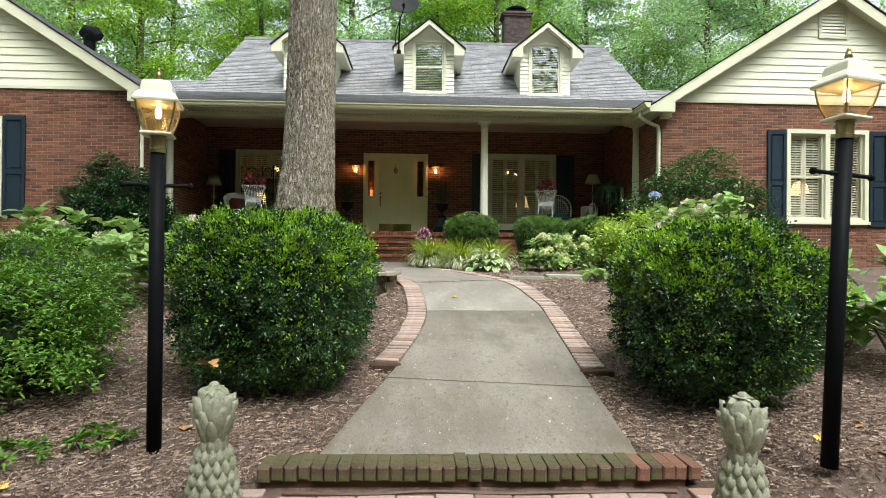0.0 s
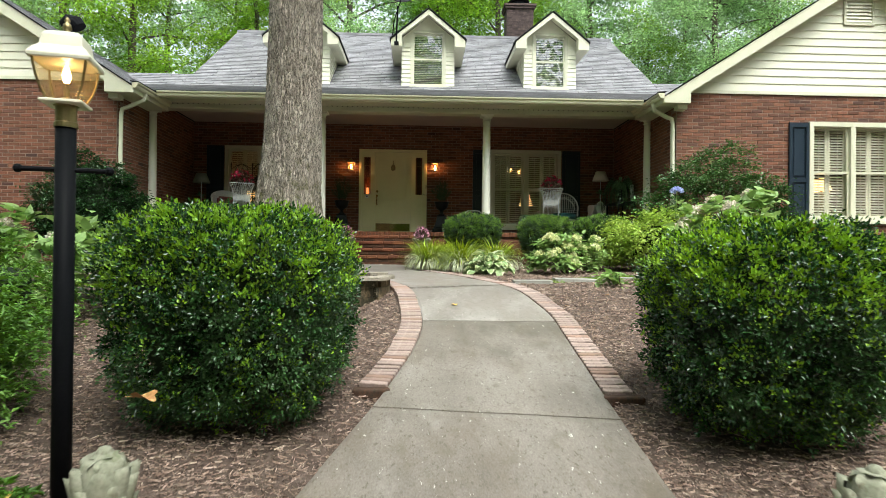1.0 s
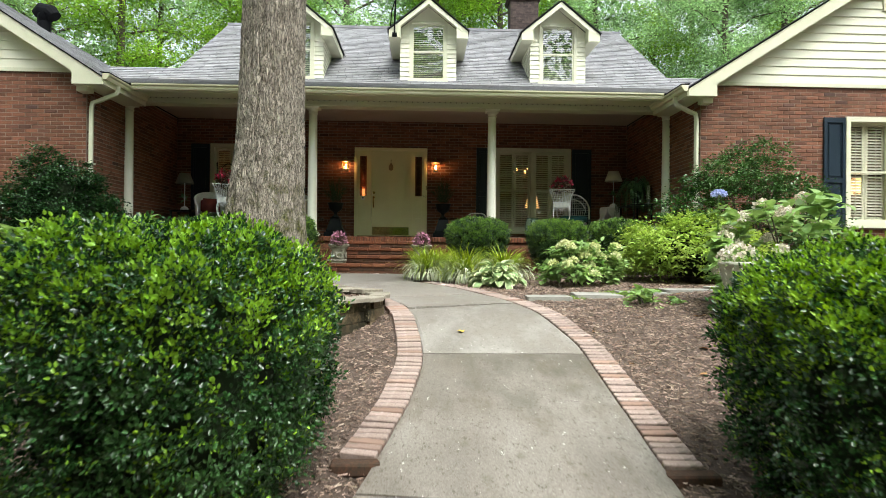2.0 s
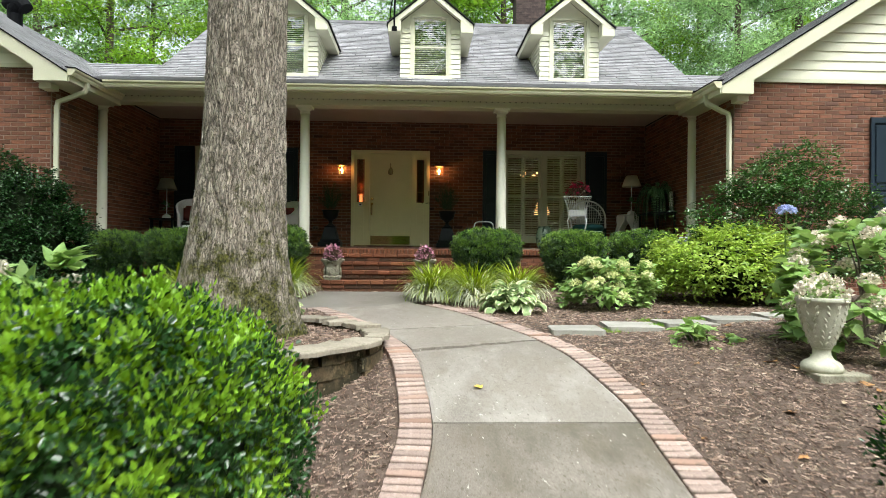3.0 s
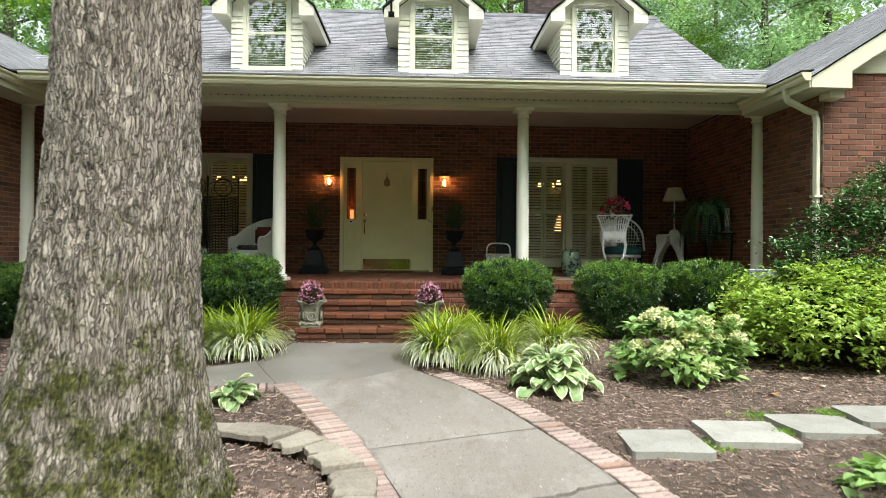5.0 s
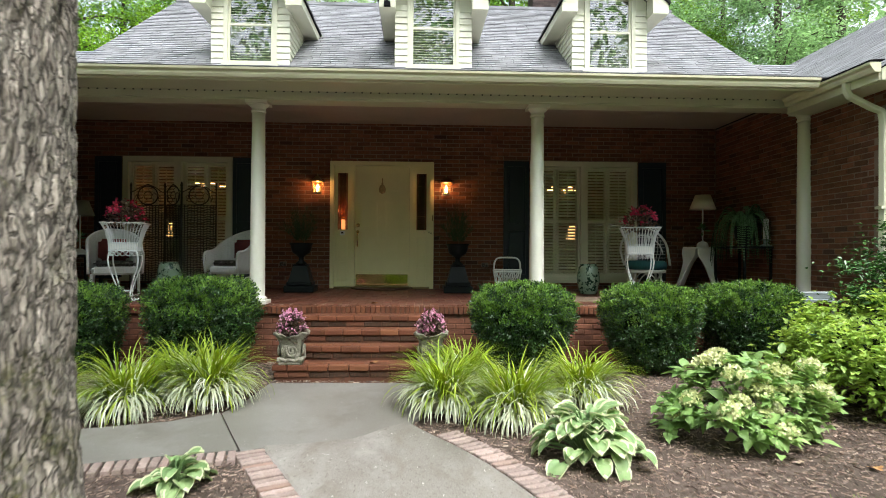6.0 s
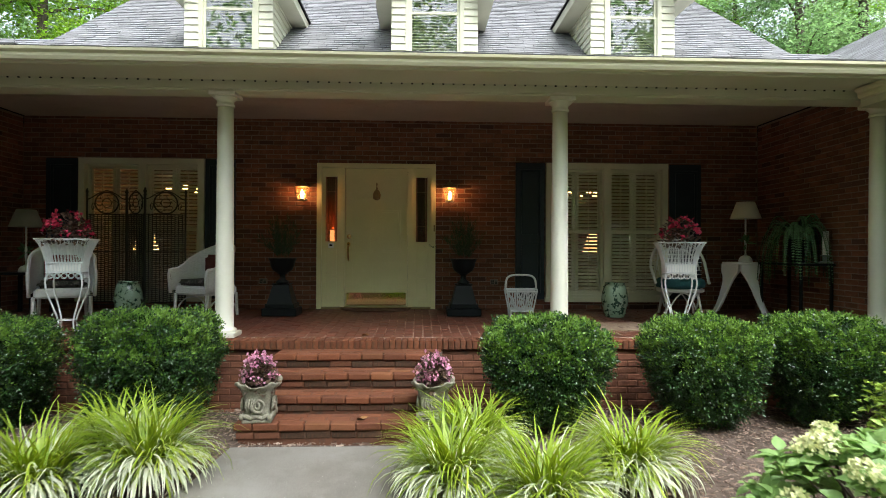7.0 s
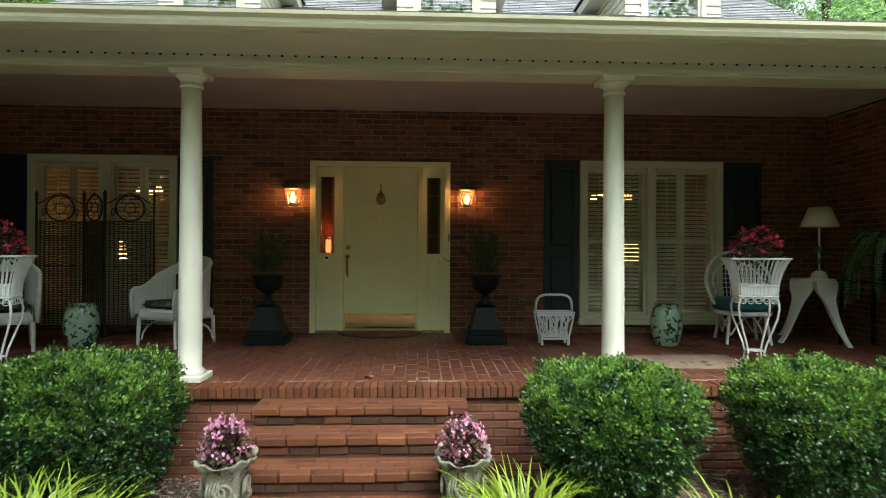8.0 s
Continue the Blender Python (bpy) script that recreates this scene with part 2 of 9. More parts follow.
M_concdamp = mat("damp_concrete", [(0.125, 0.114, 0.1), (0.195, 0.18, 0.16), (0.27, 0.252, 0.23)], rough=0.45, scale=1.4, fine=110, bump=0.25, bump_d=0.004, rough_var=0.2,
                 mottle=[((0.13, 0.116, 0.096), 1.1, 0.52, 0.25), ((0.27, 0.255, 0.235), 2.3, 0.55, 0.3), ((0.5, 0.48, 0.45), 30.0, 0.665, 0.03)])
M_mulch = mat("mulch_ground", [(0.045, 0.031, 0.024), (0.115, 0.08, 0.063), (0.2, 0.15, 0.12)], rough=0.95, scale=14, fine=120, bump=0.9, bump_d=0.03,
              mottle=[((0.06, 0.044, 0.032), 1.1, 0.52, 0.2)])
M_chip = mat("mulch_chip", [(0.085, 0.054, 0.04), (0.225, 0.157, 0.124), (0.42, 0.325, 0.27)], rough=0.9, scale=10, fine=80, bump=0.3, pick="island", spread=0.65, alt=(0.4, 0.32, 0.255), alt_at=0.88)
M_siding = mat("cream_siding", [(0.68, 0.67, 0.53), (0.75, 0.735, 0.59)], rough=0.5, scale=1.5, fine=40, bump=0.03, mottle=[((0.66, 0.63, 0.48), 1.4, 0.6, 0.2)])
M_trim = mat("cream_trim", [(0.57, 0.565, 0.425), (0.65, 0.64, 0.495)], rough=0.45, scale=2, fine=50, bump=0.04, mottle=[((0.5, 0.47, 0.34), 2.5, 0.66, 0.12)])
M_gutter = mat("gutter", [(0.6, 0.57, 0.4), (0.72, 0.69, 0.51)], rough=0.4, scale=1.2, fine=30, bump=0.03, mottle=[((0.4, 0.37, 0.26), 1.6, 0.58, 0.2)], stretch=(0.4, 1, 3))
M_column = mat("column_paint", [(0.74, 0.73, 0.62), (0.8, 0.79, 0.69)], rough=0.45, scale=2, fine=40, bump=0.02)
M_ceiling = mat("porch_ceiling", [(0.45, 0.37, 0.325), (0.52, 0.435, 0.385)], rough=0.6, scale=2, fine=40, bump=0.02)
M_door = mat("door_paint", [(0.7, 0.65, 0.37), (0.77, 0.72, 0.43)], rough=0.4, scale=3, fine=50, bump=0.02)
M_shutter = mat("black_shutter", [(0.011, 0.02, 0.032), (0.018, 0.03, 0.045)], rough=0.4, spec=0.35, scale=4, fine=50, bump=0.05)
M_white = mat("white_paint", [(0.74, 0.74, 0.72), (0.82, 0.82, 0.8)], rough=0.45, scale=5, fine=60, bump=0.05)
M_blind = mat("blind_paint", [(0.6, 0.58, 0.44), (0.69, 0.67, 0.53)], rough=0.4, scale=3, fine=50, bump=0.02)
M_roof = mat("shingle", [(0.11, 0.108, 0.116), (0.195, 0.192, 0.203), (0.285, 0.282, 0.295)], rough=0.75, scale=3, fine=130, bump=0.4, pick="island", spread=0.2, spec=0.5,
             mottle=[((0.15, 0.148, 0.15), 0.5, 0.5, 0.25)])
M_dark = mat("dark_edge", [(0.01, 0.01, 0.011), (0.02, 0.02, 0.021)], rough=0.9, spec=0.05, scale=4, fine=40, bump=0.1)
M_black = mat("black_metal", [(0.004, 0.0045, 0.0055), (0.009, 0.0095, 0.011)], rough=0.5, spec=0.04, scale=6, fine=80, bump=0.08)
M_iron = mat("dark_iron", [(0.003, 0.005, 0.006), (0.007, 0.011, 0.012)], rough=0.5, scale=8, fine=80, bump=0.15, spec=0.2)
M_brass = mat("brass", [(0.55, 0.36, 0.12), (0.7, 0.5, 0.2)], rough=0.22, scale=3, fine=30, bump=0.04, metal=1.0)
M_polished = mat("polished_brass", [(0.62, 0.47, 0.2), (0.72, 0.56, 0.26)], rough=0.06, scale=2.5, fine=9, bump=0.12, metal=1.0, rough_var=0.03)
M_oldbrass = mat("old_brass", [(0.25, 0.19, 0.09), (0.38, 0.3, 0.16)], rough=0.4, scale=6, fine=40, bump=0.08, metal=1.0)
M_glass = clear("window_glass", gloss=1.35)
M_dormerglass = clear("dormer_glass", gloss=2.5)
M_lampglass = seeded("lamp_glass")
M_chim = mat("chimney_brick", [(0.03, 0.022, 0.02), (0.06, 0.042, 0.038), (0.1, 0.07, 0.064)], rough=0.9, scale=8, fine=80, bump=0.3, pick="island", spread=0.3)
M_cable = mat("brown_cable", [(0.06, 0.03, 0.02), (0.1, 0.05, 0.035)], rough=0.6, scale=8, fine=50, bump=0.05)
M_leaded = clear("leaded_glass", (0.6, 0.36, 0.26), 0.15, 0.85)
M_came = mat("copper_came", [(0.3, 0.12, 0.05), (0.42, 0.2, 0.09)], rough=0.4, scale=6, fine=40, bump=0.05, metal=0.6)
M_bulb = glow("bulb", (1.0, 0.6, 0.24), 11)
M_glimmer = glow("lamp_glow", (1.0, 0.5, 0.14), 4.0)
M_faintglow = glow("faint_lamp_glow", (1.0, 0.5, 0.16), 1.0)
M_dimglow = glow("dim_lamp_glow", (1.0, 0.78, 0.4), 1.5)
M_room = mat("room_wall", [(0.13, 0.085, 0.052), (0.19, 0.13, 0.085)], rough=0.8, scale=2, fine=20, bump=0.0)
M_stone = mat("flagstone", [(0.15, 0.128, 0.098), (0.265, 0.232, 0.185), (0.36, 0.325, 0.27)], rough=0.85, scale=3, fine=60, bump=0.4, pick="object", spread=0.15, mottle=[((0.2, 0.19, 0.12), 3, 0.58, 0.15)])
M_step_stone = mat("pale_stone", [(0.19, 0.18, 0.155), (0.28, 0.27, 0.24), (0.36, 0.35, 0.32)], rough=0.85, scale=3, fine=60, bump=0.35, pick="object", spread=0.1, mottle=[((0.24, 0.22, 0.18), 3, 0.6, 0.15)])
M_block = mat("wall_stone", [(0.075, 0.052, 0.028), (0.14, 0.1, 0.055), (0.24, 0.185, 0.11)], rough=0.9, scale=9, fine=70, bump=0.6, pick="object", spread=0.3, mottle=[((0.035, 0.03, 0.015), 3.0, 0.47, 0.1), ((0.36, 0.29, 0.19), 6.0, 0.59, 0.06)])
M_cast = mat("cast_stone", [(0.34, 0.34, 0.26), (0.48, 0.47, 0.38), (0.56, 0.55, 0.47)], rough=0.85, scale=7, fine=80, bump=0.3, mottle=[((0.22, 0.24, 0.14), 5, 0.55, 0.15)])
M_castold = mat("mossy_cast_stone", [(0.115, 0.12, 0.08), (0.22, 0.222, 0.16), (0.335, 0.332, 0.255)], rough=0.9, scale=8, fine=80, bump=0.45, mottle=[((0.12, 0.145, 0.06), 6, 0.54, 0.15), ((0.1, 0.085, 0.055), 11, 0.59, 0.1)])
M_castgrey = mat("grey_cast_stone", [(0.13, 0.118, 0.085), (0.25, 0.232, 0.178), (0.38, 0.36, 0.29)], rough=0.9, scale=10, fine=80, bump=0.4, mottle=[((0.1, 0.1, 0.07), 7, 0.57, 0.12)])
M_bark = mat("bark", [(0.09, 0.07, 0.05), (0.2, 0.17, 0.13), (0.33, 0.29, 0.23)], rough=0.95, scale=6, fine=40, bump=0.9, bump_d=0.03, stretch=(1, 1, 0.25))
M_wood = mat("far_bark", [(0.06, 0.048, 0.036), (0.14, 0.115, 0.09)], rough=0.95, scale=3, fine=25, bump=0.6, stretch=(1, 1, 0.2))

# ---- house ----
def wall_cells(L, H, holes):
    us = sorted({0.0, L, *(c for h in holes for c in h[:2])})
    vs = sorted({0.0, H, *(c for h in holes for c in h[2:])})
    for a, b in zip(us, us[1:]):
        for c, d in zip(vs, vs[1:]):
            u, v = (a + b) / 2, (c + d) / 2
            if not any(h[0] < u < h[1] and h[2] < v < h[3] for h in holes):
                yield a, b, c, d


def wall_body(name, m, L, H, thick, holes, material, label):
    """A wall with its openings cut through. Its own frame: u along, v into the wall, z up; face at v = 0."""
    bm = bmesh.new()
    for a, b, c, d in wall_cells(L, H, holes):
        box(bm, a, b, 0.006, thick, c, d)
    bmesh.ops.remove_doubles(bm, verts=bm.verts, dist=1e-5)
    ob = part(name, bm, material)
    ob.matrix_basis = m
    return tagged(ob, label, "wall", kind="structure")


def brick_mesh(name, l, d, h, material, bev=0.004):
    bm = B((-l / 2, l / 2, 0, d, -h / 2, h / 2))
    bmesh.ops.bevel(bm, geom=[e for e in bm.edges if all(v.co.y < d / 2 for v in e.verts)], offset=bev, segments=1, affect="EDGES")
    me = bpy.data.meshes.new(name)
    bm.to_mesh(me)
    bm.free()
    me.materials.append(material)
    return me


COURSE, STRETCH, JOINT = 0.0677, 0.213, 0.012
ME_brick = brick_mesh("brick", STRETCH - JOINT, 0.05, COURSE - JOINT, M_brick)


def brickwork(wall, L, H, holes, near=None, seed=1, top=None):
    """Running bond on a wall's face. near: (u0, u1, z0, z1), where bricks are parts of their own; top(u): the brickwork's upper limit."""
    rnd = random.Random(seed)
    verts, faces, made = [], [], 0
    n = int(H / COURSE)
    for k in range(n):
        z0 = k * COURSE
        zc = z0 + COURSE / 2
        cuts = sorted((h[0], h[1]) for h in holes if h[2] < zc < h[3])
        spans, at = [], 0.0
        for a, b in cuts:
            spans.append((at, a))
            at = b
        spans.append((at, L))
        off = (STRETCH / 2 if k % 2 else 0.0)
        for s0, s1 in spans:
            j = math.floor((s0 - off) / STRETCH)
            while True:
                a, b = off + j * STRETCH, off + (j + 1) * STRETCH
                j += 1
                if a >= s1:
                    break
                a, b = max(a, s0), min(b, s1)
                if b - a < 0.035:
                    continue
                if top and zc > top((a + b) / 2):
                    continue
                out = rnd.uniform(-0.0035, 0.003)
                u, l = (a + b) / 2, b - a - JOINT
                if near and made < 300 and abs(l - (STRETCH - JOINT)) < 0.001 and near[0] < u < near[1] and near[2] < zc < near[3]:
                    share("brick", ME_brick, wall, Matrix.Translation((u, out, zc)) @ Euler((rnd.gauss(0, 0.006), rnd.gauss(0, 0.006), rnd.gauss(0, 0.012))).to_matrix().to_4x4())
                    made += 1
                    continue
                h = COURSE - JOINT
                i = len(verts)
                e, t1, t2 = 0.004, rnd.uniform(-0.003, 0.003), rnd.uniform(-0.003, 0.003)
                for y, q in ((0.02, 0), (out + t1 + e, 0), (out + t1, e)):
                    verts += [(u - l / 2 + q, y, zc - h / 2 + q + t2), (u + l / 2 - q, y, zc - h / 2 + q - t2), (u + l / 2 - q, y, zc + h / 2 - q - t2), (u - l / 2 + q, y, zc + h / 2 - q + t2)]
                for r in (0, 4):
                    for c in range(4):
                        d = (c + 1) % 4
                        faces.append((i + r + c, i + r + d, i + r + 4 + d, i + r + 4 + c))
                faces.append((i + 8, i + 9, i + 10, i + 11))
    if verts:
        raw("brick_courses", verts, faces, M_brick_j, wall, "red-brown bricks in running bond", kind="stuff")


XL, XR = -5.0, 5.67          # inner faces of the two wings
YW = -3.75                    # front faces of the wings
WIN_R, WIN_L = (2.48, 4.30, 0.11, 2.15), (-4.22, -2.46, 0.11, 2.15)
Z0 = -0.95                    # foot of the brick walls
WORKS = []                    # brickwork laid last


def face_m(x, y, z, rz=0):
    return pose(x, y, z, 0, 0, rz)


# porch back wall: u from XL, z from Z0
porch_holes = [(WIN_L[0] - XL, WIN_L[1] - XL, WIN_L[2] - Z0, WIN_L[3] - Z0), (-0.858 - XL, 0.858 - XL, 0 - Z0, 2.11 - Z0), (WIN_R[0] - XL, WIN_R[1] - XL, WIN_R[2] - Z0, WIN_R[3] - Z0)]
w = wall_body("wall_north", face_m(XL, 0, Z0), XR - XL, 3.8, 0.25, porch_holes, M_mortar, "red brick back wall of the covered porch")
WORKS.append((w, XR - XL, 3.78, porch_holes, (3.2, 7.1, 0.95, 3.3), 11))
# right wing: front and inner side
WRW = (8.30, 10.06, 0.16, 2.14)
rw_holes = [(WRW[0] - XR, WRW[1] - XR, WRW[2] - Z0, WRW[3] - Z0)]
w = wall_body("wall_wing_east", face_m(XR, YW, Z0), 7.2, 3.68, 0.25, rw_holes, M_mortar, "red brick front wall of the gabled wing")
WORKS.append((w, 7.2, 3.66, rw_holes, (0, 2.2, 1.6, 3.6), 12))
w = wall_body("wall_wing_east_side", face_m(XR, 0.0, Z0, -90), -YW - 0.02, 3.68, 0.25, [], M_mortar, "red brick side wall of the wing beside the porch")
WORKS.append((w, -YW - 0.0, 3.66, [], (0.2, 3.3, 1.2, 3.3), 13))
# left wing
WLW = (-9.4, -7.64, 0.12, 2.1)
LX0 = XL - 7.2
lw_holes = [(WLW[0] - LX0, WLW[1] - LX0, WLW[2] - Z0, WLW[3] - Z0)]
w = wall_body("wall_wing_west", face_m(LX0, YW, Z0), 7.2, 3.68, 0.25, lw_holes, M_mortar, "red brick front wall of the gabled wing")
WORKS.append((w, 7.2, 3.66, lw_holes, (4.9, 7.2, 1.3, 3.4), 14))
w = wall_body("wall_wing_west_side", face_m(XL, YW + 0.02, Z0, 90), -YW - 0.02, 3.68, 0.25, [], M_mortar, "red brick side wall of the wing beside the porch")
WORKS.append((w, -YW - 0.02, 3.66, [], (0.2, 3.3, 1.2, 3.3), 15))
# outer and rear walls that close the house
closing = bmesh.new()
for b in ((LX0, LX0 + 0.25, YW + 0.26, 8, Z0, 2.7), (XR + 6.95, XR + 7.2, YW + 0.26, 8, Z0, 2.7), (LX0 + 0.26, XR + 6.94, 7.75, 8.0, Z0, 2.7)):
    box(closing, *b)
tagged(part("wall_rear", closing, M_mortar), "plain brick rear and outer walls of the house", "wall", kind="structure")

# porch: slab, ceiling, beam, soffit
PY = -2.63                    # front edge of the porch floor
FALL = 0.0235                 # the floor falls towards the steps


def floor_z(y):
    return FALL * y


slab = part("porch_slab", B((XL, XR, PY + 0.14, 0.0, Z0, -0.125)), M_mortar)
tagged(slab, "brick-faced raised porch platform", "porch", kind="structure")
floor_bed = part("porch_floor", P([(PY + 0.2, -0.12), (0.0, -0.12), (0.0, -0.0035), (PY + 0.2, floor_z(PY + 0.2) - 0.0035)], "x", XL, XR), M_floor_mortar)
tagged(floor_bed, "red brick paved porch floor", "floor", kind="structure")
ceil = bmesh.new()
k = 0
y = -2.18
while y < -0.01:
    box(ceil, XL + 0.02, XR - 0.02, y, min(y + 0.145, -0.003), 2.74, 2.78)
    y += 0.15
box(ceil, XL, XR, -2.2, 0.25, 2.783, 2.8)
tagged(part("ceiling", ceil, M_ceiling), "painted board ceiling of the porch", "ceiling", kind="structure")
beam = part("porch_beam", B((XL, XR, -2.48, -2.22, 2.48, 2.735), (XL, XR, -2.505, -2.482, 2.5, 2.53)), M_trim)
tagged(beam, "long cream painted beam over the porch columns", "beam", kind="structure")
soffit = bmesh.new()
box(soffit, -4.62, 5.34, -3.2, -2.5, 2.585, 2.61)
box(soffit, -4.46, 5.18, -3.22, -3.2, 2.5, 2.62)
x, NOTCHES = -4.5, []
while x < 5.2:
    NOTCHES.append(x)
    x += 0.107
soffit_ob = tagged(part("soffit", soffit, M_trim), "cream soffit and fascia under the porch eave", "soffit", kind="structure")
bm = B((0, 0.018, -2.514, -2.505, 2.571, 2.584))
me_n = bpy.data.meshes.new("vent_notch")
bm.to_mesh(me_n)
bm.free()
me_n.materials.append(M_dark)
for x in NOTCHES:
    share("vent_notch", me_n, soffit_ob, Matrix.Translation((x, 0, 0)))


# gutters
def gutter_profile(s):
    return [(0, 0.0), (0.07 * s, 0.0), (0.085 * s, 0.03), (0.085 * s, 0.055), (0.115 * s, 0.075), (0.118 * s, 0.1), (0.108 * s, 0.1), (0.1 * s, 0.08), (0.075 * s, 0.06), (0.07 * s, 0.012), (0.01 * s, 0.012), (0.01 * s, 0.1), (0, 0.1)]


g = thing("gutter", "long cream metal gutter along the porch eave", "gutter", "gutters")
part("trough", P([(-3.224 + -a, 2.52 + b) for a, b in gutter_profile(1)], "x", -4.46, 5.18), M_gutter, g)
part("gutter_guard", B((-4.46, 5.18, -3.322, -3.19, 2.618, 2.63)), M_dark, g, "dark leaf guard over the gutter")
for sx, x0 in ((1, 5.30), (-1, -4.58)):
    g = thing("gutter", "short cream gutter on the wing's inner eave", "gutter", "gutters")
    part("trough", P([(x0 - sx * a, 2.47 + b) for a, b in gutter_profile(1)], "y", -4.05, -2.6), M_gutter, g)
    part("end_cap", P([(x0 - sx * a, 2.47 + b) for a, b in ((0, 0), (0.07, 0), (0.118, 0.075), (0.118, 0.1), (0, 0.1))], "y", -4.06, -4.051), M_gutter, g)
    part("gutter_guard", P([(x0 - sx * a, 2.574 + b) for a, b in ((-0.03, 0.012), (0.125, 0.0), (0.125, 0.012), (-0.03, 0.026))], "y", -4.07, -3.36), M_dark, g)
    d = thing("downspout", "cream metal downspout at the corner of the brick wing", "downspout", "downspouts")
    xc = XR - 0.05 if sx > 0 else XL + 0.05
    pts = [(x0 - sx * 0.04, -3.62, 2.48), (x0 - sx * 0.04, -3.62, 2.4), (x0 - sx * 0.02, -3.64, 2.33), (xc - sx * 0.12, -3.68, 2.2), (xc - sx * 0.02, -3.69, 2.16), (xc, -3.69, 2.06), (xc, -3.69, 0.9), (xc, -3.69, -0.62), (xc - sx * 0.08, -3.74, -0.68)]
    bm = tube(bmesh.new(), pts, 0.046, 4)
    bmesh.ops.bevel(bm, geom=list(bm.edges), offset=0.008, segments=1, affect="EDGES")
    part("pipe", bm, M_trim, d)
    part("strap", B((xc - 0.055, xc + 0.055, -3.74, -3.64, 1.1, 1.13)), M_trim, d)


# shingled slopes
def shingles(name, o, u, s, W, S, label, seed, parent=None, course=0.14, tab=0.28, limit=None, thick=0.014):
    """Courses of tabs on a slope. o: eave corner, u: along the eave, s: up the slope; limit(a, b) tells whether a tab stands there."""
    o, u, s = Vector(o), Vector(u).normalized(), Vector(s).normalized()
    n = u.cross(s).normalized()
    if n.z < 0:
        n = -n
    rnd = random.Random(seed)
    V, F = [], []
    for k in range(int(S / course) + 1):
        b0, b1 = k * course, min((k + 1) * course + 0.02, S)
        if b1 - b0 < 0.02:
            continue
        a = -rnd.uniform(0, tab)
        while a < W:
            w = tab * rnd.choice((0.6, 0.8, 1.0, 1.0, 1.2))
            a0, a1 = max(a, 0), min(a + w - 0.006, W)
            a += w
            if a1 - a0 < 0.03 or (limit and not limit((a0 + a1) / 2, (b0 + b1) / 2)):
                continue
            t = thick * rnd.uniform(0.8, 1.4)
            i = len(V)
            dz = rnd.uniform(-0.012, 0.004)
            for aa, bb, h in ((a0, b0 + dz, t), (a1, b0 + dz, t), (a1, b1, 0.003), (a0, b1, 0.003), (a0, b0 + dz, 0.0), (a1, b0 + dz, 0.0)):
                V.append(o + u * aa + s * bb + n * h)
            F += [(i, i + 1, i + 2, i + 3), (i + 4, i + 5, i + 1, i)]
    ob = raw(name, V, F, M_roof, parent, label, kind="stuff")
    return ob


EAVE, BREAK, RIDGE, LOWR = (-3.3, 2.63), (1.2, 3.98), (6.0, 7.22), (2.0, 4.52)
RX0, RX1 = -5.80, 7.45
roof = thing("roof", "grey asphalt-shingled main roof with a low porch slope", "roof", kind="structure")
under = bmesh.new()
prism(under, [(EAVE[0], EAVE[1] - 0.01), (BREAK[0], BREAK[1] - 0.01), (LOWR[0], LOWR[1] - 0.01), (LOWR[0] + 0.6, 3.9), (2.6, 2.95), (-2.2, 2.83), (-3.19, 2.615)], "x", -8.0, 8.8)
prism(under, [(BREAK[0], BREAK[1] - 0.01), (RIDGE[0], RIDGE[1] - 0.01), (RIDGE[0] + 4.6, 4.1), (RIDGE[0] + 4.6, 3.9), (BREAK[0] + 1.5, 3.9)], "x", RX0, RX1)
part("roof_deck", under, M_dark, roof)
part("rake_board", P([(BREAK[0], BREAK[1] - 0.16), (BREAK[0], BREAK[1] - 0.02), (RIDGE[0], RIDGE[1] - 0.02), (RIDGE[0], RIDGE[1] - 0.18)], "x", RX0 - 0.03, RX0 - 0.002), M_trim, roof)
part("rake_board", P([(BREAK[0], BREAK[1] - 0.16), (BREAK[0], BREAK[1] - 0.02), (RIDGE[0], RIDGE[1] - 0.02), (RIDGE[0], RIDGE[1] - 0.18)], "x", RX1 + 0.002, RX1 + 0.03), M_trim, roof)
lo = math.hypot(BREAK[0] - EAVE[0], BREAK[1] - EAVE[1])
up = math.hypot(RIDGE[0] - BREAK[0], RIDGE[1] - BREAK[1])
sl = (0, BREAK[0] - EAVE[0], BREAK[1] - EAVE[1])
su = (0, RIDGE[0] - BREAK[0], RIDGE[1] - BREAK[1])
shingles("shingles", (-8, EAVE[0], EAVE[1]), (1, 0, 0), sl, 16.8, lo, "weathered grey shingles", 5, roof)
shingles("shingles", (RX0, BREAK[0], BREAK[1]), (1, 0, 0), su, RX1 - RX0, up, "weathered grey shingles", 6, roof)
for xa, xb in ((-8, RX0), (RX1, 8.8)):
    shingles("shingles", (xa, BREAK[0], BREAK[1]), (1, 0, 0), su, xb - xa, 0.96, "weathered grey shingles", 7, roof)
part("ridge_cap", B((RX0, RX1, RIDGE[0] - 0.12, RIDGE[0] + 0.12, RIDGE[1] - 0.05, RIDGE[1] + 0.03)), M_roof, roof)

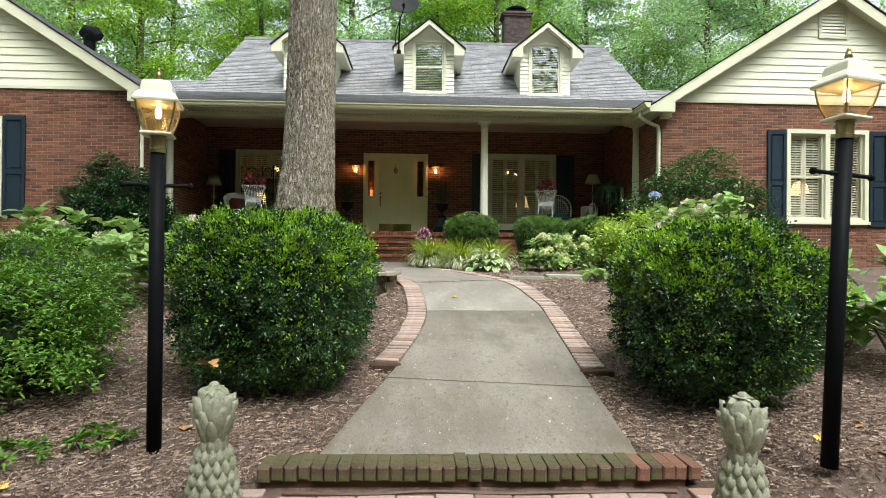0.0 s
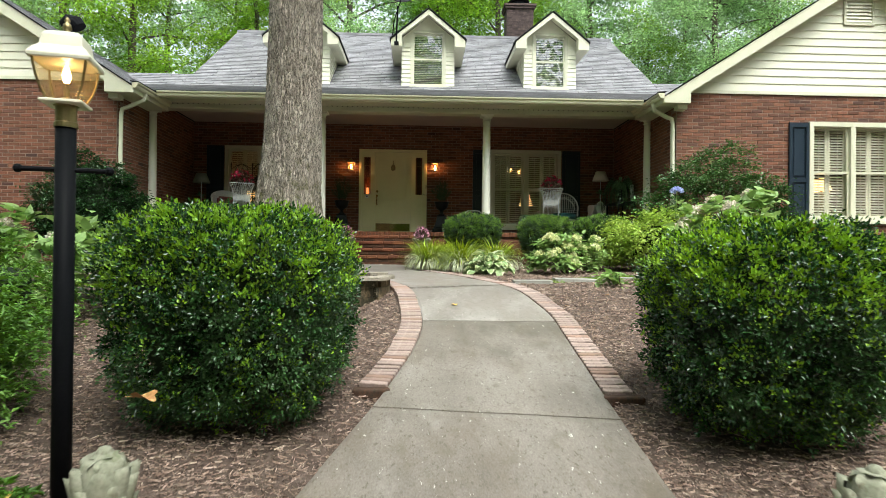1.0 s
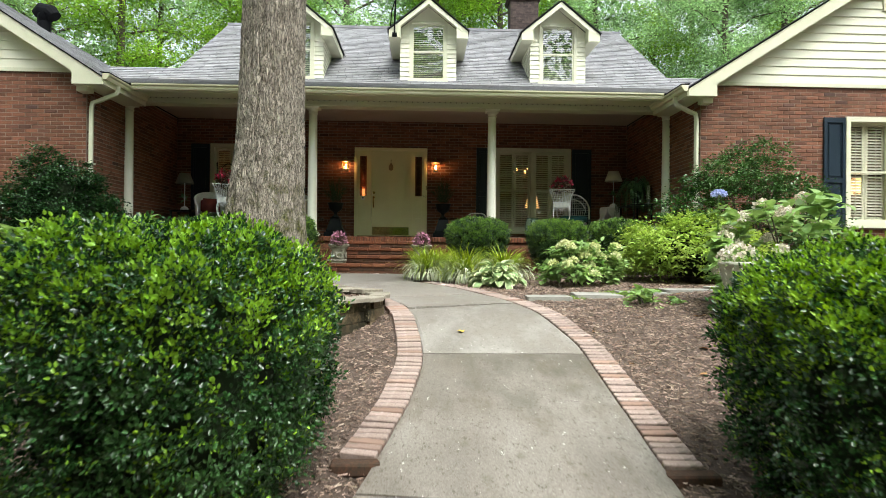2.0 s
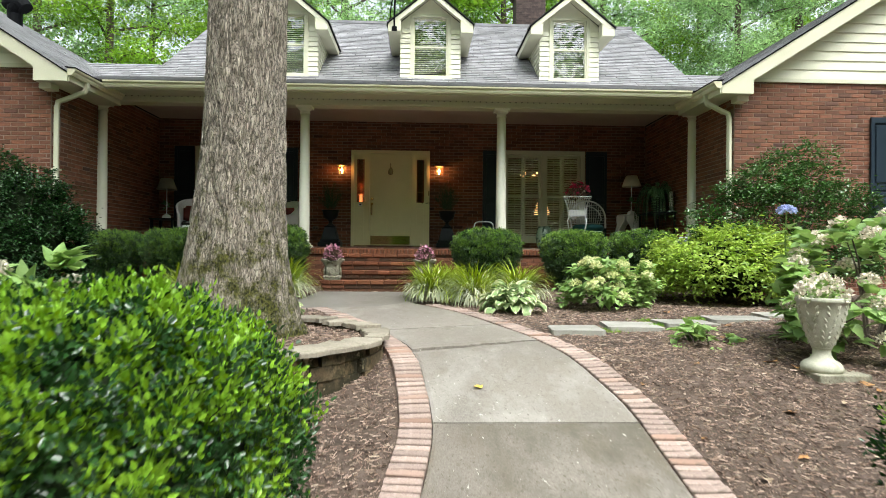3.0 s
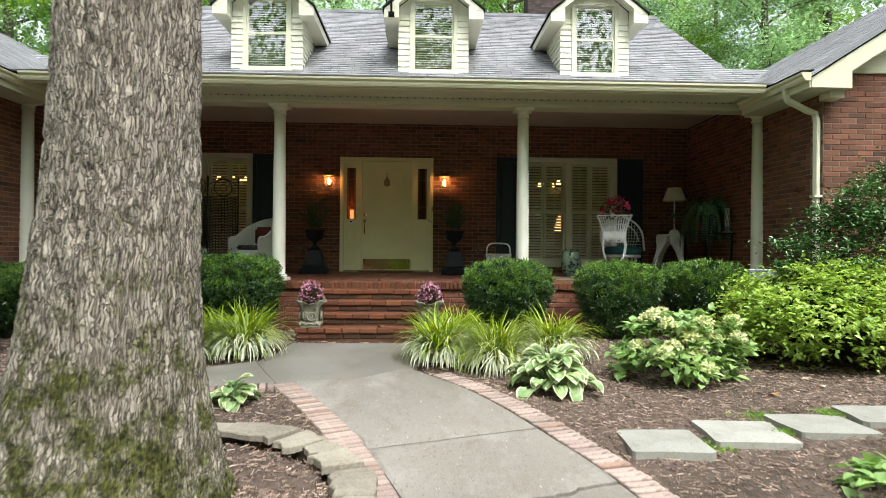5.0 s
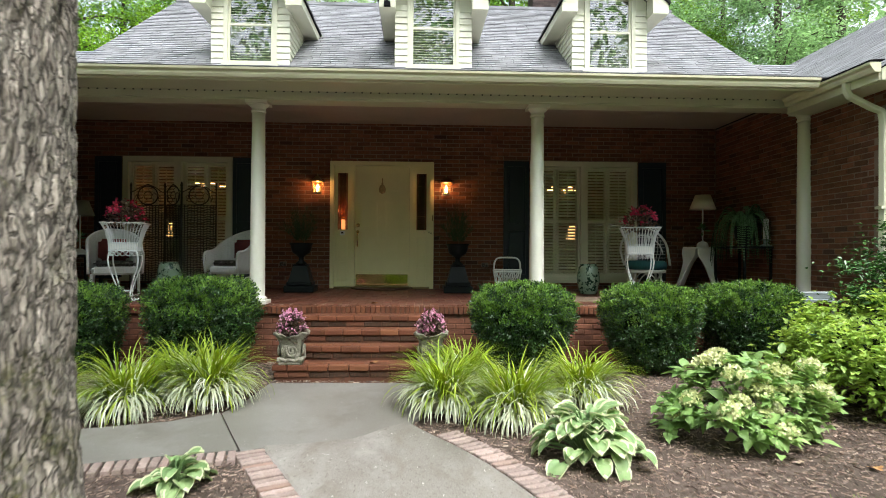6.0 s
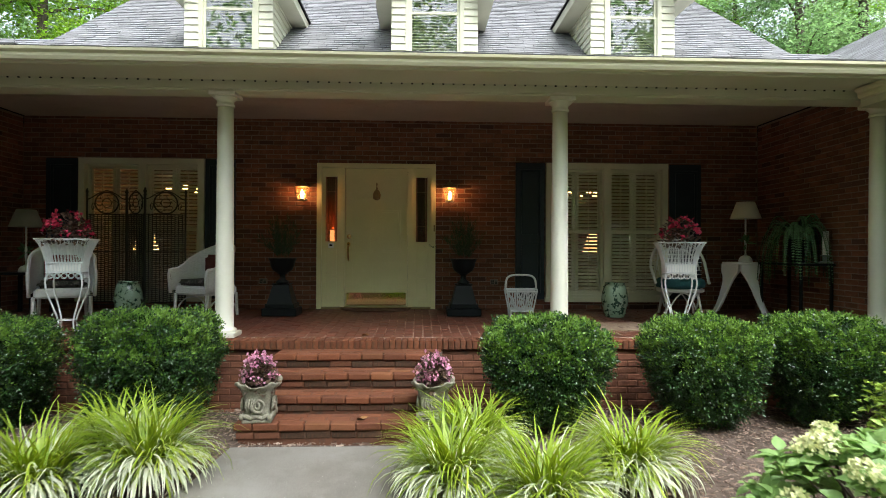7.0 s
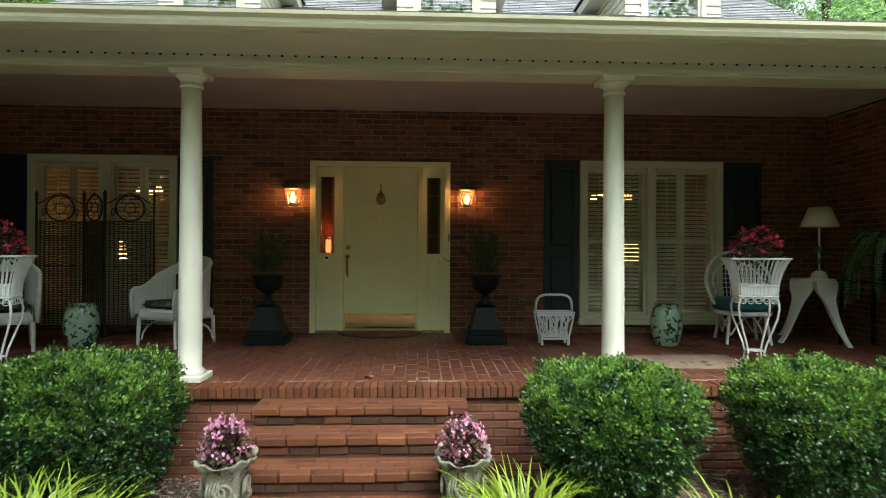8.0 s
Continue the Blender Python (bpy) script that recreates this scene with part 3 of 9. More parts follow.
# wings: gables, siding, roofs
WS = 0.64
for sx, xi, side in ((1, XR, "east"), (-1, XL, "west")):
    x_eave = xi - sx * (0.36 if sx > 0 else 0.42)
    xm = xi + sx * 3.6
    half = abs(xm - x_eave)
    ze, zr = 2.52, 2.52 + WS * half
    x_far = xm + sx * half
    rf = thing("wing_roof", "grey shingled gable roof of the brick wing", "roof", "wing roofs", kind="structure")
    bm = bmesh.new()
    prism(bm, [(x_eave, ze), (xm, zr), (x_far, ze), (x_far, ze - 0.013), (xm, zr - 0.016), (x_eave, ze - 0.013)], "y", -4.06, -3.1)
    xw = xi + sx * 0.02
    zw = ze + WS * abs(xw - x_eave)
    prism(bm, [(xw, zw), (xm, zr), (x_far, ze), (x_far, ze - 0.05), (xm, zr - 0.06), (xw, zw - 0.05)], "y", -3.1, 8.0)
    part("roof_deck", bm, M_dark, rf)
    su2 = Vector((sx * half, 0, WS * half))
    shingles("shingles", (x_eave, -4.08, ze + 0.004), (0, 1, 0), su2, 0.98, su2.length, "weathered grey shingles", 21 + sx, rf, thick=0.006)
    shingles("shingles", (xw, -3.1, zw + 0.004), (0, 1, 0), su2, 11.02, su2.length * (1 - abs(xw - x_eave) / half), "weathered grey shingles", 31 + sx, rf, thick=0.006)
    shingles("shingles", (x_far, -4.08, ze + 0.004), (0, 1, 0), (-su2.x, 0, su2.z), 12.0, su2.length, "weathered grey shingles", 25 + sx, rf)
    gb = thing("gable", "cream lap-sided gable with trim boards", "gable", "gables", kind="structure")
    # rake boards and boxed eave returns
    for s2, xe in ((sx, x_eave), (-sx, x_far)):
        part("rake_board", P([(xe, ze - 0.015), (xm, zr - 0.018), (xm, zr - 0.25), (xe + s2 * 0.28, ze - 0.06)], "y", -4.05, -4.02), M_trim, gb)
        part("rake_soffit", P([(xe + s2 * 0.02, ze - 0.1), (xm, zr - 0.13), (xm, zr - 0.17), (xe + s2 * 0.02, ze - 0.14)], "y", -4.02, YW), M_trim, gb)
        part("eave_box", P([(xe, ze - 0.02), (xe, 2.39), (xe + s2 * 0.5, 2.39), (xe + s2 * 0.5, ze + 0.1)], "y", -4.055, YW - 0.002), M_trim, gb)
        part("frieze_block", B((min(xe + s2 * 0.3, xe + s2 * 0.48), max(xe + s2 * 0.3, xe + s2 * 0.48), YW - 0.2, YW - 0.002, 2.3, 2.388)), M_trim, gb)
    part("eave_soffit", B((min(x_eave, xi), max(x_eave, xi), YW, -2.5, 2.40, 2.43)), M_trim, gb)
    part("eave_fascia", B((x_eave - 0.02 if sx > 0 else x_eave, x_eave if sx > 0 else x_eave + 0.02, -4.04, -2.55, 2.39, 2.55)), M_trim, gb)
    part("frieze", B((min(xi, xm + sx * 3.6), max(xi, xm + sx * 3.6), YW - 0.03, YW + 0.02, 2.66, 2.72)), M_trim, gb)
    # lap siding
    z = 2.72
    while z < zr - 0.25:
        hw = (zr - 0.2 - z) / WS
        a, b = xm - hw, xm + hw
        a, b = max(a, min(xi, xm + sx * 3.6) + 0.0), min(b, max(xi, xm + sx * 3.6))
        part("siding_board", P([(YW - 0.026, z), (YW - 0.008, z + 0.165), (YW + 0.01, z + 0.165), (YW + 0.01, z)], "x", a, b), M_siding, gb)
        z += 0.152
    part("backing", P([(xm - 3.6, 2.7), (xm + 3.6, 2.7), (xm + 3.6, 2.75), (xm, zr - 0.12), (xm - 3.6, 2.75)], "y", YW + 0.01, YW + 0.2), M_siding, gb)
    vt = part("gable_vent", B((xm - 0.31, xm - 0.26, YW - 0.05, YW, 4.05, 4.78), (xm + 0.26, xm + 0.31, YW - 0.05, YW, 4.05, 4.78), (xm - 0.26, xm + 0.26, YW - 0.05, YW, 4.05, 4.1), (xm - 0.26, xm + 0.26, YW - 0.05, YW, 4.73, 4.78)), M_trim, gb, "louvred gable vent")
    for i in range(9):
        zz = 4.11 + i * 0.068
        part("slat", P([(YW - 0.045, zz), (YW - 0.02, zz + 0.06), (YW - 0.012, zz + 0.06), (YW - 0.037, zz)], "x", xm - 0.26, xm + 0.26), M_siding, vt)
    tagged(part("wing_soffit_closing", B((min(xi, xm + sx * 3.6) + 0.25, max(xi, xm + sx * 3.6) - 0.25, YW + 0.26, 7.7, 2.6, 2.65)), M_room), "plain ceiling inside the wing", "ceiling", kind="structure")


# dormers
def dormer(xc):
    d = thing("dormer", "cream sided roof dormer with a gabled roof and a white sash window", "dormer", "dormers", kind="structure")
    y0, zb, ze, zp, hw, hr = 1.45, 3.98, 5.36, 6.2, 0.72, 1.02
    # front and cheeks
    part("front_wall", B((xc - hw + 0.02, xc - 0.43, y0 + 0.02, y0 + 0.12, zb, ze), (xc + 0.43, xc + hw - 0.02, y0 + 0.02, y0 + 0.12, zb, ze), (xc - 0.43, xc + 0.43, y0 + 0.02, y0 + 0.12, zb, 4.2)), M_siding, d)
    part("gable_wall", P([(xc - hw, ze), (xc - 0.43, ze), (xc - 0.43, 5.66), (xc + 0.43, 5.66), (xc + 0.43, ze), (xc + hw, ze), (xc + hw, 5.52), (xc, zp - 0.1), (xc - hw, 5.52)], "y", y0 + 0.01, y0 + 0.12), M_siding, d)
    for s in (-1, 1):
        xs = xc + s * hw
        part("cheek_wall", P([(y0 + 0.02, zb), (y0 + 0.02, ze + 0.02), (3.9, ze + 0.02), (3.9, 5.2)], "x", min(xs, xs - s * 0.1), max(xs, xs - s * 0.1)), M_siding, d)
        z = 4.02
        while z < ze - 0.02:
            yb = 1.2 + (z - 3.9) / 0.675
            x_out = xs + s * 0.018
            # courses on the cheek
            part("siding_board", P([(xs, z), (x_out + s * 0.006, z), (xs + s * 0.004, z + 0.118), (xs, z + 0.118)], "y", y0 + 0.03, max(yb + 0.3, y0 + 0.1)), M_siding, d)
            # courses beside the window
            x_in = xc + s * 0.5
            part("siding_board", P([(y0 - 0.012, z), (y0 + 0.008, z + 0.118), (y0 + 0.02, z + 0.118), (y0 + 0.02, z)], "x", min(x_in, x_out), max(x_in, x_out)), M_siding, d)
            z += 0.122
        # roof slope, its edge board and the boxed return
        xe = xc + s * hr
        part("rake_board", P([(xe, ze - 0.02), (xc, zp - 0.03), (xc, zp - 0.17), (xe - s * 0.16, ze - 0.02)], "y", 1.1, 1.13), M_trim, d)
        part("rake_soffit", P([(xe, ze - 0.0), (xc, zp - 0.05), (xc, zp - 0.1), (xe, ze - 0.05)], "y", 1.13, y0), M_trim, d)
        part("eave_box", P([(xe, ze - 0.01), (xe, ze - 0.2), (xs, ze - 0.2), (xs, ze + 0.14)], "y", 1.106, y0 - 0.012), M_trim, d)
        part("eave_soffit", P([(xe, ze - 0.02), (xe, ze - 0.19), (xs, ze - 0.19), (xs, ze - 0.02)], "y", y0 - 0.01, 3.6), M_trim, d)
        part("roof_edge", P([(xe + s * 0.02, ze + 0.002), (xe + s * 0.02, ze - 0.028), (xe - s * 0.01, ze - 0.028), (xe - s * 0.01, ze + 0.002)], "y", 1.085, 3.7), M_dark, d)
        part("roof_deck", P([(xe + s * 0.02, ze - 0.015), (xc, zp), (xc, zp - 0.022), (xe + s * 0.02, ze - 0.037)], "y", 1.08, 4.6), M_dark, d)
        v = Vector((-s * hr, 0, zp - ze))
        shingles("shingles", (xe + s * 0.03, 1.06, ze - 0.01), (0, 1, 0), v, 3.5, v.length, "weathered grey shingles", 31 + s, d)
    # window
    wd = part("window_frame", B((xc - 0.5, xc - 0.425, y0 - 0.03, y0 + 0.06, 4.14, 5.71), (xc + 0.425, xc + 0.5, y0 - 0.03, y0 + 0.06, 4.14, 5.71), (xc - 0.425, xc + 0.425, y0 - 0.03, y0 + 0.06, 5.64, 5.71), (xc - 0.53, xc + 0.53, y0 - 0.05, y0 + 0.06, 4.1, 4.18)), M_trim, d, "cream window frame")
    sash_pair(wd, xc - 0.425, xc + 0.425, y0 + 0.0, 4.18, 5.64, blinds=0, tilt=30, glass=M_dormerglass)


def sash_pair(parent, x0, x1, y, z0, z1, blinds=2, tilt=36, glass=None):
    """Upper and lower sash with glass; behind them louvred inside shutters, or one wide blind where blinds is 0."""
    zm = (z0 + z1) / 2
    for a, b, yy in ((z0, zm + 0.02, y + 0.0), (zm - 0.02, z1, y + 0.03)):
        t = 0.04
        s = part("sash", B((x0, x0 + t, yy, yy + 0.03, a, b), (x1 - t, x1, yy, yy + 0.03, a, b), (x0 + t, x1 - t, yy, yy + 0.03, a, a + t), (x0 + t, x1 - t, yy, yy + 0.03, b - t, b)), M_trim, parent)
        p = part("pane", B((x0 + t, x1 - t, yy + 0.012, yy + 0.018, a + t, b - t)), glass or M_glass, parent)
        p.visible_shadow = False
    if not blinds:
        me = bpy.data.meshes.new("slat")
        bm = B((x0 - (x0 + x1) / 2 + 0.01, x1 - (x0 + x1) / 2 - 0.01, -0.024, 0.024, -0.0015, 0.0015))
        bm.to_mesh(me)
        bm.free()
        me.materials.append(M_blind)
        part("head_rail", B((x0 + 0.01, x1 - 0.01, y + 0.14, y + 0.19, z1 - 0.05, z1 - 0.005)), M_blind, parent)
        for k in range(int((z1 - z0 - 0.08) / 0.05)):
            share("slat", me, parent, pose((x0 + x1) / 2, y + 0.165, z1 - 0.08 - 0.05 * k, tilt, 0, 0))
        return
    n = blinds
    w = (x1 - x0) / n
    for i in range(n):
        a, b = x0 + i * w, x0 + (i + 1) * w
        part("blind_frame", B((a + 0.004, a + 0.05, y + 0.1, y + 0.13, z0, z1), (b - 0.05, b - 0.004, y + 0.1, y + 0.13, z0, z1), (a + 0.05, b - 0.05, y + 0.1, y + 0.13, z0, z0 + 0.06), (a + 0.05, b - 0.05, y + 0.1, y + 0.13, z1 - 0.06, z1), (a + 0.05, b - 0.05, y + 0.1, y + 0.13, zm - 0.03, zm + 0.03)), M_blind, parent)
        part("tilt_rod", B(((a + b) / 2 - 0.006, (a + b) / 2 + 0.006, y + 0.075, y + 0.085, z0 + 0.1, z1 - 0.1)), M_blind, parent)
        if (b - a) not in SLATS:
            bm = B((-(b - a) / 2 + 0.052, (b - a) / 2 - 0.052, -0.028, 0.028, -0.004, 0.004))
            me = bpy.data.meshes.new("slat")
            bm.to_mesh(me)
            bm.free()
            me.materials.append(M_blind)
            SLATS[b - a] = me
        z = z0 + 0.085
        while z < z1 - 0.075:
            if abs(z - zm) > 0.045:
                share("slat", SLATS[b - a], parent, pose((a + b) / 2, y + 0.115, z, tilt, 0, 0))
            z += 0.052


SLATS = {}
for xc in (-2.6, 0.87, 4.3):
    dormer(xc)


# big windows with their shutters
def big_window(name, x0, x1, z0, z1, y, label, room_depth=3.0):
    wn_ = thing(name, label, "window", kind="structure")
    t = 0.085
    xm = (x0 + x1) / 2
    part("window_frame", B((x0, x0 + t, y - 0.035, y + 0.2, z0, z1), (x1 - t, x1, y - 0.035, y + 0.2, z0, z1), (x0 + t, x1 - t, y - 0.035, y + 0.2, z1 - t, z1), (xm - 0.05, xm + 0.05, y - 0.03, y + 0.2, z0 + 0.1, z1 - t)), M_trim, wn_)
    part("window_sill", B((x0 - 0.02, x1 + 0.02, y - 0.07, y + 0.2, z0 - 0.002, z0 + 0.06), (x0 + t, x1 - t, y - 0.03, y + 0.2, z0 + 0.06, z0 + 0.11)), M_trim, wn_)
    for a, b in ((x0 + t, xm - 0.05), (xm + 0.05, x1 - t)):
        sash_pair(wn_, a, b, y + 0.02, z0 + 0.11, z1 - t)
    return wn_


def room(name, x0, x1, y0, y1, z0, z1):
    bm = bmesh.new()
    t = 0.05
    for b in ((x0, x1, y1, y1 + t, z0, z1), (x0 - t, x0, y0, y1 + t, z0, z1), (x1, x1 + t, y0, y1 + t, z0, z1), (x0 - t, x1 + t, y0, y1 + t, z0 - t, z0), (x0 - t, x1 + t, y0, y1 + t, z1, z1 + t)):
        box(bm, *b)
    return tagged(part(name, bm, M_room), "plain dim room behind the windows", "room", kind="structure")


def shutter(x0, x1, z0, z1, y):
    s = thing("window_shutter", "black panelled window shutter fixed to the brick", "shutter", "window shutters", at=((x0 + x1) / 2, y, z0))
    w, h = (x1 - x0) / 2, z1 - z0
    t = 0.055
    zm = h * 0.44
    part("stile", B((-w, -w + t, -0.035, 0, 0, h)), M_shutter, s)
    part("stile", B((w - t, w, -0.035, 0, 0, h)), M_shutter, s)
    for a, b in ((0, 0.09), (zm - 0.04, zm + 0.04), (h - 0.09, h)):
        part("rail", B((-w + t, w - t, -0.034, 0, a, b)), M_shutter, s)
    for a, b in ((0.09, zm - 0.04), (zm + 0.04, h - 0.09)):
        bm = B((-w + t, w - t, -0.012, 0, a, b))
        box(bm, -w + t + 0.03, w - t - 0.03, -0.026, -0.012, a + 0.03, b - 0.03, bevel=0.012)
        part("panel", bm, M_shutter, s)


big_window("window_1", *WIN_R[:2], *WIN_R[2:], 0, "cream double sash window with louvred inside shutters")
big_window("window_2", *WIN_L[:2], *WIN_L[2:], 0, "cream double sash window with louvred inside shutters")
big_window("window_3", *WRW[:2], *WRW[2:], YW, "cream double sash window with louvred inside shutters on the brick wing")
big_window("window_4", *WLW[:2], *WLW[2:], YW, "cream double sash window with louvred inside shutters on the brick wing")
for a, b in ((2.03, 2.455), (4.325, 4.79), (-2.44, -2.02), (-4.66, -4.24)):
    shutter(a, b, 0.15, 2.14, -0.008)
for a, b in ((7.89, 8.28), (10.08, 10.47), (-7.62, -7.19), (-9.85, -9.42)):
    shutter(a, b, 0.12, 2.12, YW - 0.008)
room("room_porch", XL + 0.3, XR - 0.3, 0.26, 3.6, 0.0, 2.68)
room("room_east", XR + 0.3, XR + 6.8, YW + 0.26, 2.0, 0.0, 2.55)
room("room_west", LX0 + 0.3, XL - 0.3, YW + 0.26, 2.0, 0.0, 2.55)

# front door with sidelights
door_w = thing("door_1", "closed cream panelled front door with sidelights and a brass kick plate", "door", kind="structure")
fr = part("door_frame", B((-0.858, -0.79, -0.04, 0.2, 0, 2.11), (0.79, 0.858, -0.04, 0.2, 0, 2.11), (-0.79, 0.79, -0.04, 0.2, 2.045, 2.11), (-0.52, -0.455, -0.03, 0.2, 0, 2.045), (0.455, 0.52, -0.03, 0.2, 0, 2.045)), M_door, door_w)
part("threshold", B((-0.79, 0.79, -0.045, 0.2, 0.0, 0.03)), M_oldbrass, door_w)
lf = bmesh.new()
box(lf, -0.452, 0.452, 0.03, 0.075, 0.033, 2.042)
leaf_ob = part("door_leaf", lf, M_door, door_w)
for zz, hh in ((1.62, 0.3), (0.82, 0.62), (0.25, 0.42)):
    for xx in (-0.2, 0.2):
        bm = bmesh.new()
        box(bm, xx - 0.15, xx + 0.15, 0.0275, 0.031, zz, zz + hh, bevel=0.003)
        box(bm, xx - 0.12, xx + 0.12, 0.0245, 0.028, zz + 0.03, zz + hh - 0.03, bevel=0.003)
        part("panel", bm, M_door, leaf_ob)
part("kick_plate", P([(0.0305, 0.05), (0.012, 0.05), (0.011, 0.052), (0.011, 0.234), (0.0125, 0.235), (0.0305, 0.235)], "x", -0.43, 0.43), M_polished, leaf_ob, "polished brass kick plate")
part("knocker", lathe(lathe(L([(0.012, -0.08), (0.05, -0.06), (0.058, 0.0), (0.04, 0.05), (0.012, 0.08)], 12, Matrix.Translation((0, 0.018, 1.66)) @ Matrix.Diagonal((1, 0.3, 1, 1))), [(0.018, 0.08), (0.006, 0.12), (0.012, 0.16), (0.003, 0.18)], 8, Matrix.Translation((0, 0.018, 1.66)) @ Matrix.Diagonal((1, 0.5, 1, 1))), [(0.03, -0.012), (0.03, 0.012)], 12, Matrix.Translation((0, 0.005, 1.6))), M_oldbrass, leaf_ob, "brass door knocker", smooth=True)
hd = T([(-0.405, 0.0, 0.93), (-0.405, -0.03, 0.9), (-0.405, -0.035, 0.8), (-0.405, -0.01, 0.72), (-0.405, 0.02, 0.7)], [0.012, 0.014, 0.012, 0.012, 0.014], 8)
lathe(hd, [(0.028, 0), (0.026, 0.02), (0.012, 0.03)], 12, pose(-0.405, 0.03, 0.94, 90, 0, 0))
part("door_handle", hd, M_brass, leaf_ob, "brass door handle", smooth=True)
part("lock", L([(0.032, 0), (0.03, 0.012), (0.016, 0.02)], 14, pose(-0.4, 0.03, 1.05, 90, 0, 0)), M_brass, leaf_ob, "brass deadbolt", smooth=True)
for s in (-1, 1):
    x0, x1 = sorted((s * 0.52, s * 0.79))
    xc = (x0 + x1) / 2
    sd = part("sidelight", B((x0, xc - 0.085, 0.02, 0.06, 0.03, 2.045), (xc + 0.085, x1, 0.02, 0.06, 0.03, 2.045), (xc - 0.085, xc + 0.085, 0.02, 0.06, 0.03, 0.975), (xc - 0.085, xc + 0.085, 0.02, 0.06, 1.92, 2.045)), M_door, door_w)
    part("pane", B((xc - 0.083, xc + 0.083, 0.036, 0.042, 0.977, 1.918)), M_leaded, sd).visible_shadow = False
    part("lead", B((xc - 0.06, xc - 0.054, 0.03, 0.036, 0.98, 1.91), (xc + 0.054, xc + 0.06, 0.03, 0.036, 0.98, 1.91), (xc - 0.083, xc + 0.083, 0.03, 0.036, 1.7, 1.706), (xc - 0.083, xc + 0.083, 0.03, 0.036, 1.2, 1.206), (xc - 0.083, xc - 0.073, 0.015, 0.036, 0.977, 1.918), (xc + 0.073, xc + 0.083, 0.015, 0.036, 0.977, 1.918)), M_came, sd)
    for zz, hh in ((0.12, 0.33), (0.5, 0.36)):
        bm = bmesh.new()
        box(bm, xc - 0.08, xc + 0.08, 0.012, 0.022, zz, zz + hh, bevel=0.008)
        part("panel", bm, M_door, sd)
part("doorbell", B((0.83, 0.85, -0.052, -0.04, 1.13, 1.22)), M_oldbrass, door_w)
part("sticker", B((-0.7, -0.62, 0.014, 0.019, 0.88, 0.95)), M_white, door_w, "small white notice on the sidelight")
part("sticker_bar", B((-0.68, -0.64, 0.011, 0.0135, 0.91, 0.935)), M_black, door_w)


# columns
def column(x, y):
    c = thing("porch_column", "cream painted round porch column with square base", "column", "porch columns", at=(x, y, floor_z(y)), kind="structure")
    c.scale.z = (2.479 - floor_z(y)) / 2.479
    part("base", B((-0.14, 0.14, -0.14, 0.14, 0.0, 0.05), bevel=0.006), M_column, c)
    prof = [(0.12, 0.05), (0.123, 0.075), (0.103, 0.09)] + [(0.094 - 0.015 * (i / 12) ** 1.6, 0.1 + 2.24 * i / 12) for i in range(13)]
    part("shaft", L(prof, 32), M_column, c, smooth=True)
    part("capital", L([(0.083, 2.34), (0.092, 2.345), (0.092, 2.365), (0.083, 2.37), (0.085, 2.4), (0.115, 2.43), (0.12, 2.44)], 28), M_column, c, smooth=True)
    part("abacus", B((-0.135, 0.135, -0.135, 0.135, 2.44, 2.479), bevel=0.004), M_column, c)


for x in (-1.41, 2.12, XL + 0.035, XR - 0.03):
    column(x, -2.36)

# chimney
ch = thing("chimney", "dark red brick chimney with a black metal cap", "chimney", kind="structure", at=(4.33, 7.2, 6.0))
part("stack", B((-0.5, 0.5, -0.35, 0.35, 0, 2.8)), M_chim, ch)
cv, cf = [], []
rnd = random.Random(3)
for k in range(40):
    z = 0.1 + k * COURSE
    a = -0.5 + (STRETCH / 2 if k % 2 else 0) - STRETCH
    while a < 0.5:
        u0, u1 = max(a, -0.5), min(a + STRETCH - JOINT, 0.5)
        a += STRETCH
        if u1 - u0 < 0.03:
            continue
        i = len(cv)
        o = rnd.uniform(0.004, 0.01)
        for yy in (-0.35, -0.35 - o):
            cv += [(u0, yy, z), (u1, yy, z), (u1, yy, z + COURSE - JOINT), (u0, yy, z + COURSE - JOINT)]
        cf += [(i + 4, i + 5, i + 6, i + 7)] + [(i + c, i + (c + 1) % 4, i + 4 + (c + 1) % 4, i + 4 + c) for c in range(4)]
raw("brick_courses", cv, cf, M_chim, ch, kind="stuff")
part("crown", B((-0.56, 0.56, -0.41, 0.41, 2.66, 2.74), (-0.6, 0.6, -0.45, 0.45, 2.745, 2.82)), M_chim, ch)
part("cap", L([(0.33, 2.82), (0.33, 2.98), (0.4, 2.985), (0.4, 3.03), (0.3, 3.1), (0.1, 3.12)], 20), M_black, ch, "black metal chimney cap", smooth=False)

# satellite dish on the middle dormer
ds = thing("satellite_dish", "dark grey satellite dish on a pole fixed to the dormer eave", "satellite dish", at=(0.0, 1.05, 5.3))
part("pole", T([(0.0, 0.0, -0.12), (0.0, 0.0, 0.25), (0.03, -0.02, 0.9)], 0.022, 8), M_black, ds)
part("brace", T([(-0.12, 0.1, 0.05), (-0.08, 0.05, 0.5), (0.0, -0.01, 0.75)], 0.014, 6), M_black, ds)
part("bracket", B((-0.06, 0.06, -0.04, 0.06, -0.14, -0.06)), M_black, ds)
M_dish = mat("dish_paint", [(0.01, 0.012, 0.013), (0.018, 0.02, 0.021)], rough=0.6, spec=0.15, scale=4, fine=30, bump=0.02)
dm = Matrix.Translation((0.16, -0.06, 1.22)) @ Euler((radians(62), radians(-14), radians(10))).to_matrix().to_4x4() @ Matrix.Diagonal((1.1, 0.95, 1, 1))
part("reflector", L([(0.02, -0.06), (0.15, -0.05), (0.28, -0.015), (0.37, 0.03), (0.375, 0.04), (0.36, 0.04), (0.27, 0.0), (0.15, -0.033), (0.02, -0.045)], 28, dm), M_dish, ds, smooth=True)
